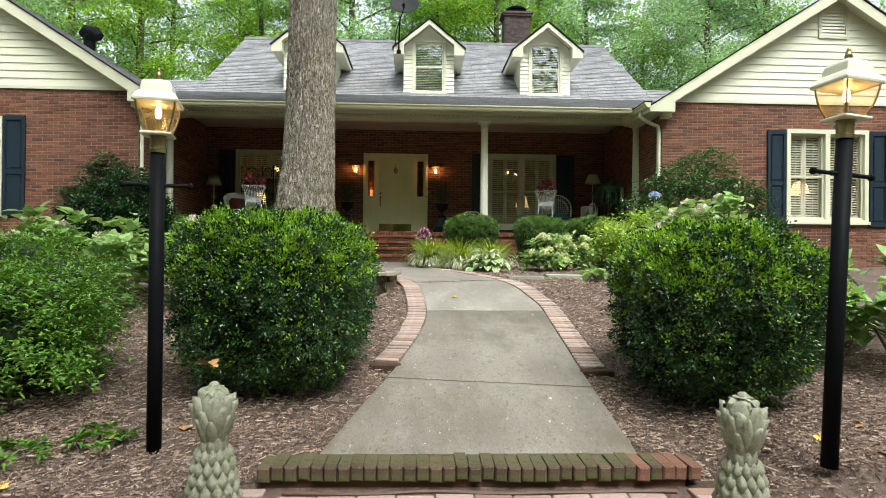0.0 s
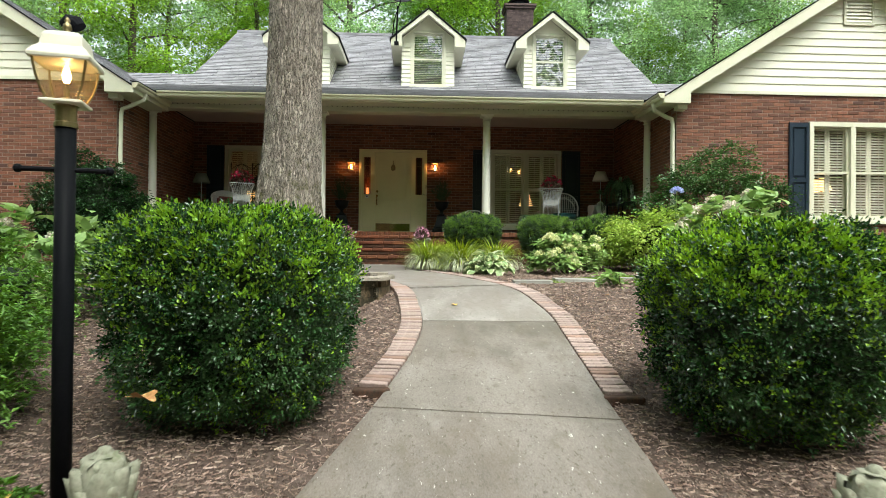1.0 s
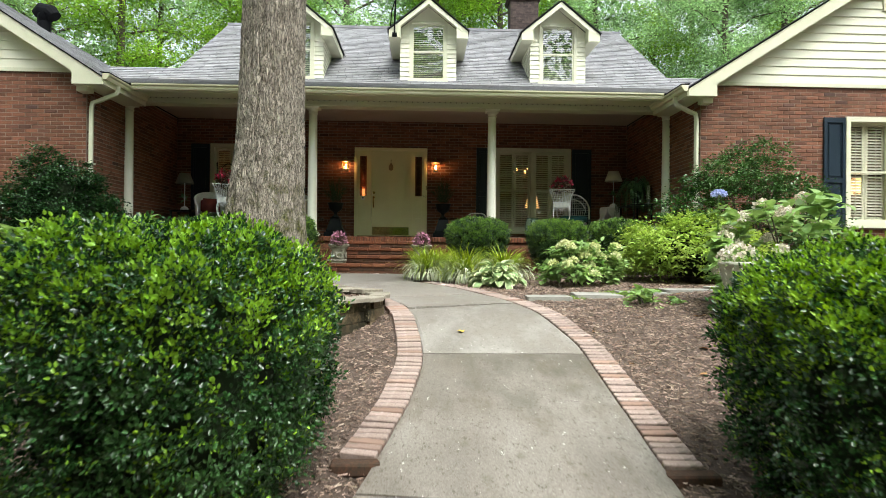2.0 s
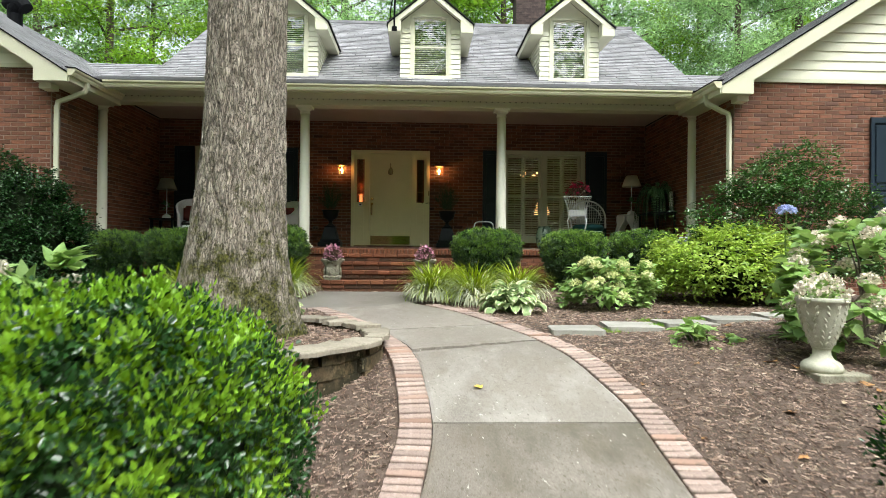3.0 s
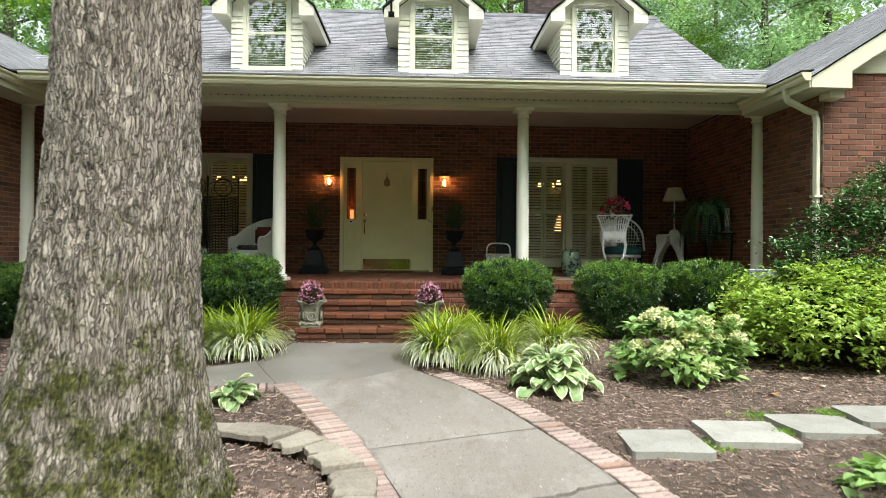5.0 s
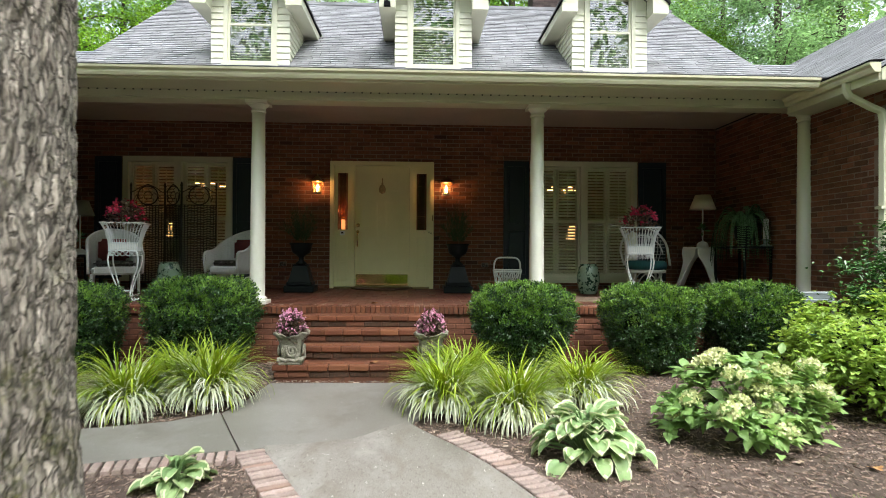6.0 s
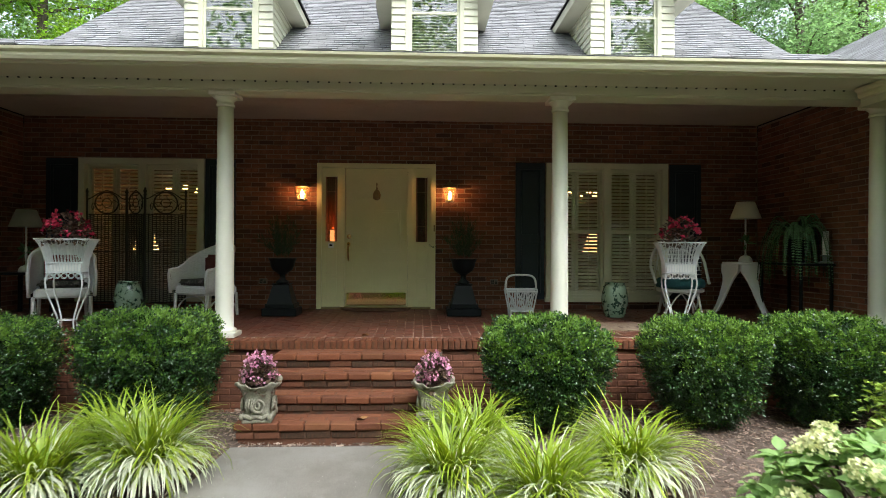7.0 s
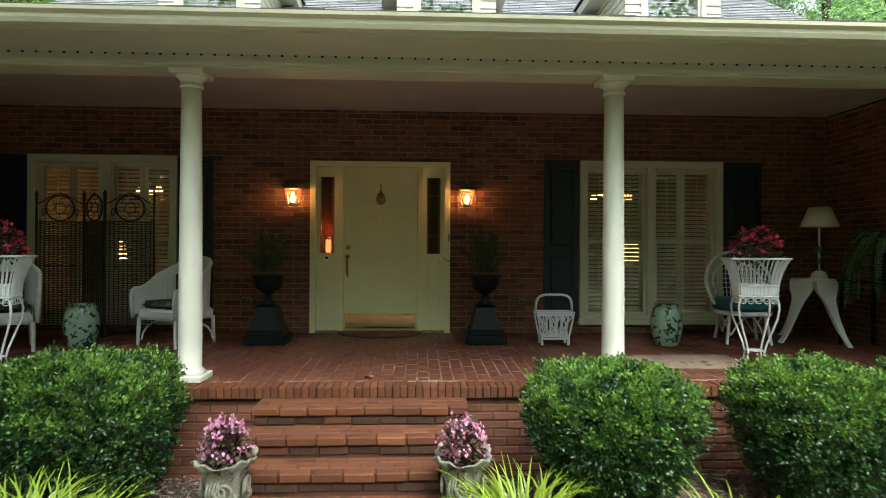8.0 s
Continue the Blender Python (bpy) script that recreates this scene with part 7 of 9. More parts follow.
# stone ends of the edging
for x, y, w in ((0.42, -11.0, 0.13), (2.1, -11.12, 0.14)):
    e_ = thing("edging_stone", "flat brown stone closing the brick edging", "stone", "edging stones", at=(x, y, level(y) - 0.02))
    part("slab", B((-w, w, -0.055, 0.045, -0.05, 0.015), bevel=0.01), M_riser, e_)

# stone ring round the tree
ring = thing("stone_ring", "dry-stacked stone planter wall with flagstone caps round the tree", "planter wall")
rnd = random.Random(12)
a = 0.0
while a < 2 * math.pi - 0.05:
    w = rnd.uniform(0.2, 0.5)
    b = min(a + w, 2 * math.pi)
    if 2 * math.pi - b < 0.18:
        b = 2 * math.pi
    r_in, r_out = 0.98 + rnd.uniform(-0.07, 0.06), 1.2 + rnd.uniform(-0.03, 0.03)
    n = 5
    # broken edges, straight between a few knocks
    skew = rnd.uniform(-0.05, 0.05)
    ro_ = [r_out + rnd.uniform(-0.018, 0.018) for i in range(n + 1)]
    ri_ = [r_in + rnd.uniform(-0.03, 0.03) for i in range(n + 1)]
    ao_ = [a + 0.006 + (b - a - 0.012) * i / n for i in range(n + 1)]
    ai_ = [a + 0.012 + (b - a - 0.02) * i / n for i in range(n + 1)]
    poly = [(RING[0] + r * math.cos(t), RING[1] + r * math.sin(t)) for r, t in zip(ro_, ao_)]
    poly += [(RING[0] + r * math.cos(t), RING[1] + r * math.sin(t)) for r, t in reversed(list(zip(ri_, ai_)))]
    zt = -0.748 + rnd.uniform(-0.014, 0.014)
    bm = P(poly, "z", zt - 0.034 - 0.01 * rnd.random(), zt)
    for v in bm.verts:
        if v.co.z > zt - 0.01:
            v.co.z += skew * (math.atan2(v.co.y - RING[1], v.co.x - RING[0]) % (2 * math.pi) - (a + b) / 2) * 0.5 + rnd.uniform(-0.003, 0.003)
    bmesh.ops.bevel(bm, geom=[e for e in bm.edges if all(v.co.z > zt - 0.022 for v in e.verts)], offset=0.006, segments=1, affect="EDGES")
    part("cap_stone", bm, M_stone, ring, "pale flat flagstone")
    a = b
for k in range(5):
    z1 = -0.776 - k * 0.1
    a = rnd.uniform(0, 0.1)
    while a < 2 * math.pi:
        w = rnd.uniform(0.08, 0.22)
        b = a + w
        am = (a + b) / 2
        px, py = RING[0] + 1.17 * math.cos(am), RING[1] + 1.17 * math.sin(am)
        if ground_z(RING[0] + 1.4 * math.cos(am), RING[1] + 1.4 * math.sin(am)) < z1 + 0.03:
            ro = 1.15 + rnd.uniform(-0.03, 0.016)
            poly = [(RING[0] + ro * math.cos(a), RING[1] + ro * math.sin(a)), (RING[0] + ro * math.cos(b - 0.004), RING[1] + ro * math.sin(b - 0.004)), (RING[0] + 1.03 * math.cos(b - 0.004), RING[1] + 1.03 * math.sin(b - 0.004)), (RING[0] + 1.03 * math.cos(a), RING[1] + 1.03 * math.sin(a))]
            bm = P(poly, "z", z1 - 0.099 + rnd.uniform(0, 0.003), z1)
            bmesh.ops.bevel(bm, geom=list(bm.edges), offset=0.003, segments=1, affect="EDGES")
            part("stone", bm, M_block, ring)
        a = b

# white urn planter with flowers
ur = thing("urn_planter", "cream cast-stone urn with relief, planted with small pale flowers", "urn", at=(3.62, -8.78, -0.945))
ur.scale = (0.86, 0.86, 1.0)
part("bowl", L([(0.072, 0.16), (0.086, 0.19), (0.108, 0.235), (0.142, 0.32), (0.175, 0.42), (0.19, 0.5), (0.2, 0.505), (0.205, 0.53), (0.19, 0.54), (0.175, 0.53), (0.165, 0.49), (0.05, 0.47)], 36, wob=lambda a_, z_: 1 + (0.02 * math.sin(9 * a_ + 14 * z_) * math.sin(z_ * 40) if 0.22 < z_ < 0.5 else 0)), M_cast, ur, smooth=True)
rl = bmesh.new()
rnd = random.Random(2)
for i in range(14):
    for k in range(7):
        # leaves in leaning bands round the bowl
        z = 0.215 + 0.043 * k
        a = 2 * math.pi * (i + 0.12 * k + 0.5 * (k % 2) * 0.3) / 14
        r = lerp([(0.19, 0.084), (0.235, 0.106), (0.32, 0.14), (0.42, 0.173), (0.5, 0.188)], z)
        m_ = Matrix.Translation((r * math.cos(a), r * math.sin(a), z)) @ Matrix.Rotation(a, 4, "Z") @ Matrix.Rotation(math.pi / 2, 4, "Y") @ Matrix.Rotation(0.5 if i % 2 else -0.5, 4, "Z")
        lathe(rl, [(0.011, 0), (0.0085, 0.006), (0.002, 0.009)], 7, m_ @ Matrix.Diagonal((2.1, 0.85 * (0.7 + 0.9 * z), 1, 1)))
part("relief", rl, M_cast, ur, "raised leaf relief", kind="stuff")
part("foot", L([(0.155, 0.0), (0.16, 0.03), (0.15, 0.05), (0.13, 0.07), (0.09, 0.09), (0.07, 0.12), (0.068, 0.16), (0.08, 0.175)], 24, wob=lambda a_, z_: 1 + (0.025 * abs(math.sin(6 * a_)) if z_ < 0.06 else 0)), M_cast, ur, smooth=True)
ub = thing("paver", "square grey paver under the urn", "stone", at=(3.69, -8.77, -1.013))
part("slab", B((-0.19, 0.19, -0.17, 0.17, 0, 0.068), bevel=0.008), M_castgrey, ub)


def pot_plant(parent, r, h, z, leaf, bloom, seed, n=220, nb=90, ll=0.06, bl_=0.026):
    rs = np.random.RandomState(seed)
    d = unit(rs, n)
    d[:, 2] = np.abs(d[:, 2])
    pos = d * rs.uniform(0.2, 1, (n, 1)) ** 0.6 * [r, r, h] + [0, 0, z]
    leaf_part("foliage", leaves("foliage", pos, d + unit(rs, n) * 0.8, np.array([0, 0, 1.0]) + unit(rs, n) * 0.4, ll * rs.uniform(0.7, 1.2, n), ll * 0.8 * rs.uniform(0.7, 1.1, n), 0.12, 0.15), leaf, parent)
    c = unit(rs, nb // 6)
    c[:, 2] = np.abs(c[:, 2]) * 0.8 + 0.25
    q = np.repeat(c * [r * 0.95, r * 0.95, h] + [0, 0, z], 8, 0)
    k = len(q)
    fl_ = leaf_part("blossoms", leaves("blossoms", q + rs.normal(size=(k, 3)) * 0.014, unit(rs, k) + [0, 0, 0.4], unit(rs, k) + [0, 0, 0.8], bl_ * rs.uniform(0.7, 1.3, k), bl_ * rs.uniform(0.7, 1.2, k), 0.2), bloom, parent, "small clustered flowers")
    tagged(fl_, kind="stuff")


pot_plant(ur, 0.2, 0.17, 0.5, M_hyd, M_bloomw, 5, 160, 260, 0.045, 0.035)


def scroll_pot(at, rz, seed):
    p = thing("step_planter", "grey cast-stone scroll planter with pink begonias on the brick step", "planter", "planters on the steps", at=at)
    p.rotation_euler = (0, 0, radians(rz))
    p.scale = (0.88, 0.88, 1.0)
    part("base", B((-0.135, 0.135, -0.135, 0.135, 0, 0.03), bevel=0.008), M_castgrey, p)
    # square bowl with a wavy flaring lip that rises at the corners
    bm = L([(0.112, 0.03), (0.125, 0.055), (0.11, 0.09), (0.122, 0.16), (0.14, 0.23), (0.16, 0.275), (0.195, 0.305), (0.197, 0.316), (0.18, 0.314), (0.15, 0.285), (0.14, 0.26), (0.02, 0.25)], 64, wob=lambda a_, z_: (abs(math.cos(a_)) ** 4 + abs(math.sin(a_)) ** 4) ** (-1 / 4) * (1 + (0.05 * math.sin(16 * a_) if z_ > 0.29 else 0.018 * math.sin(28 * a_) if z_ > 0.12 else 0.0)))
    for v in bm.verts:
        if v.co.z > 0.27:
            a_ = math.atan2(v.co.y, v.co.x)
            v.co.z += 0.02 * math.cos(4 * a_ + math.pi) * (v.co.z - 0.27) / 0.045 + 0.006 * math.sin(12 * a_)
    part("bowl", bm, M_castgrey, p, smooth=True)
    for q in range(4):
        r = Matrix.Rotation(q * math.pi / 2, 4, "Z")
        for lane in range(4):
            pts = []
            for i in range(26):
                t_ = i / 25
                an = t_ * 4.9 * math.pi / 2
                rr = (0.062 - 0.011 * lane) * (1 - 0.55 * t_)
                pts.append(r @ Vector((0.022 - 0.014 * lane + rr * math.cos(an + 3.0) * 1.05, -0.132 - 0.004 * (3 - lane), 0.145 + rr * math.sin(an + 3.0))))
            if lane in (0, 2):
                part("scroll", T(pts, [0.015 - 0.007 * i / 25 for i in range(26)], 7), M_castgrey, p, smooth=True)
            part("flute", T([r @ Vector((-0.085 + 0.022 * lane, -0.127, 0.085)), r @ Vector((-0.095 + 0.022 * lane, -0.14, 0.14)), r @ Vector((-0.08 + 0.022 * lane, -0.14, 0.2))], [0.007, 0.012, 0.008], 6), M_castgrey, p, smooth=True)
        part("scroll_foot", T([r @ Vector((x_, -0.128, 0.05 + 0.012 * math.cos(x_ * 60))) for x_ in (-0.12, -0.09, -0.05, 0, 0.05, 0.09, 0.12)], 0.02, 7), M_castgrey, p, smooth=True)
        part("scroll_curl", L([(0.006, -0.018), (0.026, -0.016), (0.026, 0.016), (0.006, 0.018)], 14, r @ Matrix.Translation((0.12, -0.135, 0.05)) @ Matrix.Rotation(math.pi / 2, 4, "X")), M_castgrey, p, smooth=True)
    pot_plant(p, 0.16, 0.28, 0.25, M_bronze, M_pink, seed, 620, 330, 0.058, 0.027)


scroll_pot((-0.7, -3.665, -0.556), 4, 3)
scroll_pot((0.745, -3.665, -0.556), -6, 4)

# hose reel beside the porch
hr_ = thing("hose_reel", "pale grey hose reel cart with a coiled green hose", "hose reel", at=(5.1, -3.35, -0.735))
M_greyp = mat("grey_plastic", [(0.22, 0.25, 0.25), (0.31, 0.34, 0.34)], rough=0.5, scale=6, fine=50, bump=0.05)
M_hose = mat("green_hose", [(0.02, 0.08, 0.04), (0.05, 0.16, 0.08)], rough=0.35, scale=20, fine=60, bump=0.05)
part("cart_frame", T([(-0.24, 0.0, 0.0), (-0.24, 0.02, 0.5), (-0.24, 0.05, 0.88), (-0.2, 0.06, 0.9), (0.2, 0.06, 0.9), (0.24, 0.05, 0.88), (0.24, 0.02, 0.5), (0.24, 0.0, 0.0)], 0.018, 8), M_greyp, hr_)
part("handle_tray", B((-0.22, 0.22, -0.02, 0.07, 0.8, 0.83), (-0.22, 0.22, 0.05, 0.07, 0.83, 0.9), bevel=0.006), M_greyp, hr_)
part("drum", L([(0.2, -0.2), (0.2, -0.18), (0.1, -0.17), (0.1, 0.17), (0.2, 0.18), (0.2, 0.2)], 20, pose(0, 0, 0.4, 0, 90, 0)), M_greyp, hr_)
part("hose", T([(-0.15 + 0.3 * i / 200, 0.16 * math.cos(i * 0.42), 0.4 + 0.16 * math.sin(i * 0.42)) for i in range(201)], 0.016, 6), M_hose, hr_, "coiled green hose", smooth=True)
part("crank", T([(0.24, 0, 0.4), (0.3, 0, 0.4), (0.3, -0.02, 0.28), (0.36, -0.02, 0.28)], 0.012, 6), M_greyp, hr_)


# fallen leaves
def fallen(at, size, rz, material, label, curl=0.25):
    lf_ = thing("fallen_leaf", label, "leaf", "fallen leaves", at=at)
    lf_.rotation_euler = (random.uniform(-0.2, 0.2), random.uniform(-0.2, 0.2), radians(rz))
    bm = bmesh.new()
    n = 18
    c = bm.verts.new((0, 0, 0.004))
    rim = []
    for i in range(n):
        a_ = 2 * math.pi * i / n
        r_ = size * (0.6 + 0.25 * abs(math.cos(2.5 * a_)) + 0.15 * math.cos(a_)) * 0.6
        rim.append(bm.verts.new((r_ * math.cos(a_), r_ * math.sin(a_) * 0.8, 0.004 + curl * size * (math.sin(2 * a_) * 0.35 + 0.3) * 0.6)))
    for i in range(n):
        bm.faces.new((c, rim[i], rim[(i + 1) % n]))
    tube(bm, [(size * 0.4, 0, 0.01), (size * 0.75, 0.01, 0.015)], 0.002, 4)
    part("blade", bm, material, lf_)


for x, y, s_, rz, mt, lb in ((1.08, -8.95, 0.07, 30, M_yellow, "curled yellow leaf on the concrete walk"), (-1.36, -12.85, 0.12, 80, M_yellow, "yellow leaf on the mulch"), (-1.28, -13.05, 0.11, 200, M_yellow, "pale yellow leaf on the mulch"), (-1.1, -12.3, 0.08, 10, M_yellow, "small yellow leaf on the mulch"),
                             (3.0, -12.5, 0.11, 60, M_yellow, "yellow leaf on the mulch"), (3.2, -12.75, 0.12, 140, M_dead, "brown dry leaf on the mulch"), (3.05, -9.3, 0.1, 20, M_dead, "brown dry leaf on the mulch"), (3.8, -9.0, 0.11, 75, M_dead, "orange dry leaf on the mulch"), (3.4, -8.55, 0.1, 160, M_dead, "orange dry leaf on the mulch"),
                             (-0.2, -9.9, 0.09, 0, M_dead, "brown dry leaf on the mulch"), (3.3, -6.9, 0.09, 45, M_dead, "brown dry leaf on the mulch"), (2.9, -6.9, 0.08, 95, M_dead, "brown dry leaf on the mulch"), (3.75, -7.2, 0.08, 15, M_dead, "brown dry leaf on the mulch"), (-0.7, -12.2, 0.1, 120, M_dead, "brown dry leaf by the lamp post"), (-1.0, -4.15, 0.1, 70, M_dead, "brown dry leaf in the bed"),
                             (2.35, -9.6, 0.06, 45, M_dead, "brown dry leaf on the mulch"), (2.3, -8.8, 0.06, 90, M_dead, "brown dry leaf on the mulch")):
    fallen((x, y, (level(y) if on_paving(x, y) else ground_z(x, y)) + 0.008), s_, rz, mt, lb)
rnd = random.Random(61)
M_tan = mat("tan_leaf", [(0.28, 0.2, 0.13), (0.42, 0.32, 0.22), (0.52, 0.43, 0.31)], rough=0.8, scale=12, fine=60, bump=0.2, pick="object", spread=0.25)
for x0, x1, y0, y1, k in ((2.3, 4.7, -10.2, -7.5, 20), (2.2, 4.4, -6.3, -4.4, 16), (-1.6, 0.1, -9.2, -7.0, 8), (2.6, 3.6, -13.0, -12.1, 5)):
    while k:
        x, y = rnd.uniform(x0, x1), rnd.uniform(y0, y1)
        if on_paving(x, y, 0.25) or math.hypot(x - TX, y - TY) < 0.66:
            continue
        k -= 1
        tan = rnd.random() < 0.6
        fallen((x, y, ground_z(x, y) + 0.014), rnd.uniform(0.04, 0.085), rnd.uniform(0, 360), M_tan if tan else M_dead, "pale tan dry leaf on the mulch" if tan else "brown dry leaf on the mulch", rnd.uniform(0.2, 0.6))
fallen((0.05, -2.35, floor_z(-2.35) + 0.002), 0.09, 30, M_dead, "brown dry leaf on the porch floor", 0.6)
fallen((0.14, -3.68, -0.555), 0.09, 10, M_dead, "brown dry leaf on the brick step", 0.5)
fallen((2.83, -11.97, -0.37), 0.13, 20, M_yellow, "orange-yellow leaf caught on the clipped boxwood", 0.5)
fallen((-0.64, -11.98, -1.25), 0.13, 200, M_dead, "brown leaf caught in the clipped boxwood", 0.8)

# ---- porch furniture ----
M_wicker = mat("white_wicker", [(0.5, 0.52, 0.52), (0.66, 0.68, 0.68), (0.74, 0.76, 0.76)], rough=0.6, scale=30, fine=160, bump=0.9, bump_d=0.006, stretch=(1, 1, 3))
M_wire = mat("white_wire", [(0.6, 0.62, 0.63), (0.74, 0.76, 0.77)], rough=0.45, scale=8, fine=60, bump=0.08)
M_cush = mat("floral_cushion", [(0.02, 0.02, 0.02), (0.05, 0.05, 0.045), (0.3, 0.28, 0.24)], rough=0.9, scale=14, fine=40, bump=0.1)
M_redc = mat("red_cushion", [(0.1, 0.02, 0.02), (0.18, 0.04, 0.04)], rough=0.9, scale=10, fine=60, bump=0.1)
M_teal = mat("teal_cushion", [(0.02, 0.09, 0.1), (0.04, 0.15, 0.16)], rough=0.9, scale=10, fine=60, bump=0.1)
M_celadon = mat("celadon_glaze", [(0.28, 0.42, 0.32), (0.36, 0.5, 0.38)], rough=0.2, scale=3, fine=30, bump=0.02, coat=0.5, mottle=[((0.015, 0.06, 0.04), 13.0, 0.53, 0.03)])
M_shade = mat("lamp_shade", [(0.6, 0.57, 0.45), (0.7, 0.67, 0.54)], rough=0.8, scale=4, fine=90, bump=0.05)
M_greyshade = mat("grey_lamp_shade", [(0.2, 0.21, 0.18), (0.27, 0.28, 0.24)], rough=0.9, scale=4, fine=90, bump=0.05)
M_mat = mat("doormat", [(0.07, 0.035, 0.022), (0.13, 0.07, 0.045)], rough=1.0, scale=12, fine=150, bump=0.6)
M_rug = mat("worn_rug", [(0.2, 0.13, 0.09), (0.36, 0.27, 0.2)], rough=1.0, scale=5, fine=120, bump=0.4, mottle=[((0.1, 0.06, 0.045), 6, 0.55, 0.08)])


def rounded(bm, x0, x1, y0, y1, z0, z1, r):
    a = bmesh.ops.create_cube(bm, size=1.0, matrix=Matrix.Translation(((x0 + x1) / 2, (y0 + y1) / 2, (z0 + z1) / 2)) @ Matrix.Diagonal((x1 - x0, y1 - y0, z1 - z0, 1)))
    es = list({e for v in a["verts"] for e in v.link_edges})
    bmesh.ops.bevel(bm, geom=es, offset=r, segments=3, affect="EDGES")
    return bm


def wicker_chair(at, rz, label, cushion, back_cushion=True, tall=0.93):
    c = thing("wicker_chair", label, "chair", "wicker chairs on the porch", at=at)
    c.rotation_euler = (0, 0, radians(rz))
    # faces -y
    part("seat", rounded(bmesh.new(), -0.29, 0.29, -0.27, 0.25, 0.28, 0.4, 0.025), M_wicker, c)
    # wrap-around back that sweeps down to the arms
    n = 36
    sweep = []
    for i in range(n + 1):
        f = i / n
        if f < 0.25 or f > 0.75:
            g = f / 0.25 if f < 0.25 else (1 - f) / 0.25
            x, y = (0.33 if f < 0.5 else -0.33), -0.27 + 0.27 * g
        else:
            a = math.pi * (f - 0.25) / 0.5
            x, y = 0.33 * math.cos(a), 0.32 * math.sin(a)
        sweep.append((x, y, 0.6 + (tall - 0.6) * math.sin(math.pi * f) ** 2.6))
    bm = bmesh.new()
    rows = [[bm.verts.new(v) for v in ((x, y, 0.34), (x * 1.05, y + 0.05 * max(0, y), z), (x * 0.98, y - 0.03, z), (x * 0.93, y - 0.03, 0.34))] for x, y, z in sweep]
    for p, q in zip(rows, rows[1:]):
        for k in range(4):
            bm.faces.new((p[k], q[k], q[(k + 1) % 4], p[(k + 1) % 4]))
    for e_ in (rows[0], rows[-1]):
        bm.faces.new(e_)
    bmesh.ops.recalc_face_normals(bm, faces=bm.faces)
    part("backrest", bm, M_wicker, c)
    rim = [(x * 1.04, y * 1.03, z + 0.008) for x, y, z in sweep]
    ends = [[(x, -0.305, 0.585), (x, -0.315, 0.53), (x * 0.97, -0.295, 0.3)] for x in (rim[0][0], rim[-1][0])]
    part("arm_rim", T(ends[0][::-1] + rim + ends[1], 0.021, 8), M_wicker, c, smooth=True)
    for x, y in ((-0.29, -0.25), (0.29, -0.25), (-0.25, 0.26), (0.25, 0.26)):
        part("leg", T([(x, y, 0.3), (x * 1.03, y * 1.04, 0.0)], [0.022, 0.018], 8), M_wicker, c)
    for s in (-1, 1):
        part("side_hoop", T([(s * 0.29, -0.24, 0.06)] + [Vector((s * 0.29, 0.0, 0.06)) + Vector((0, -0.22 * math.cos(math.pi * i / 8), 0.18 * math.sin(math.pi * i / 8))) for i in range(9)] + [(s * 0.27, 0.25, 0.05)], 0.011, 6), M_wicker, c)
    part("cushion", rounded(bmesh.new(), -0.26, 0.26, -0.26, 0.2, 0.4, 0.48, 0.035), cushion, c, "dark floral seat cushion" if cushion is M_cush else "teal seat cushion", smooth=True)
    if back_cushion:
        part("back_cushion", rounded(bmesh.new(), -0.2, 0.2, 0.1, 0.2, 0.47, 0.8, 0.045), M_redc, c, "dull red back cushion", smooth=True)
    return c


wicker_chair((-2.16, -0.74, floor_z(-0.74)), -30, "white wicker armchair with a floral cushion on the brick porch", M_cush)
wicker_chair((-3.8, -1.1, floor_z(-1.1)), 30, "white wicker armchair with a floral cushion behind the plant stand", M_cush)


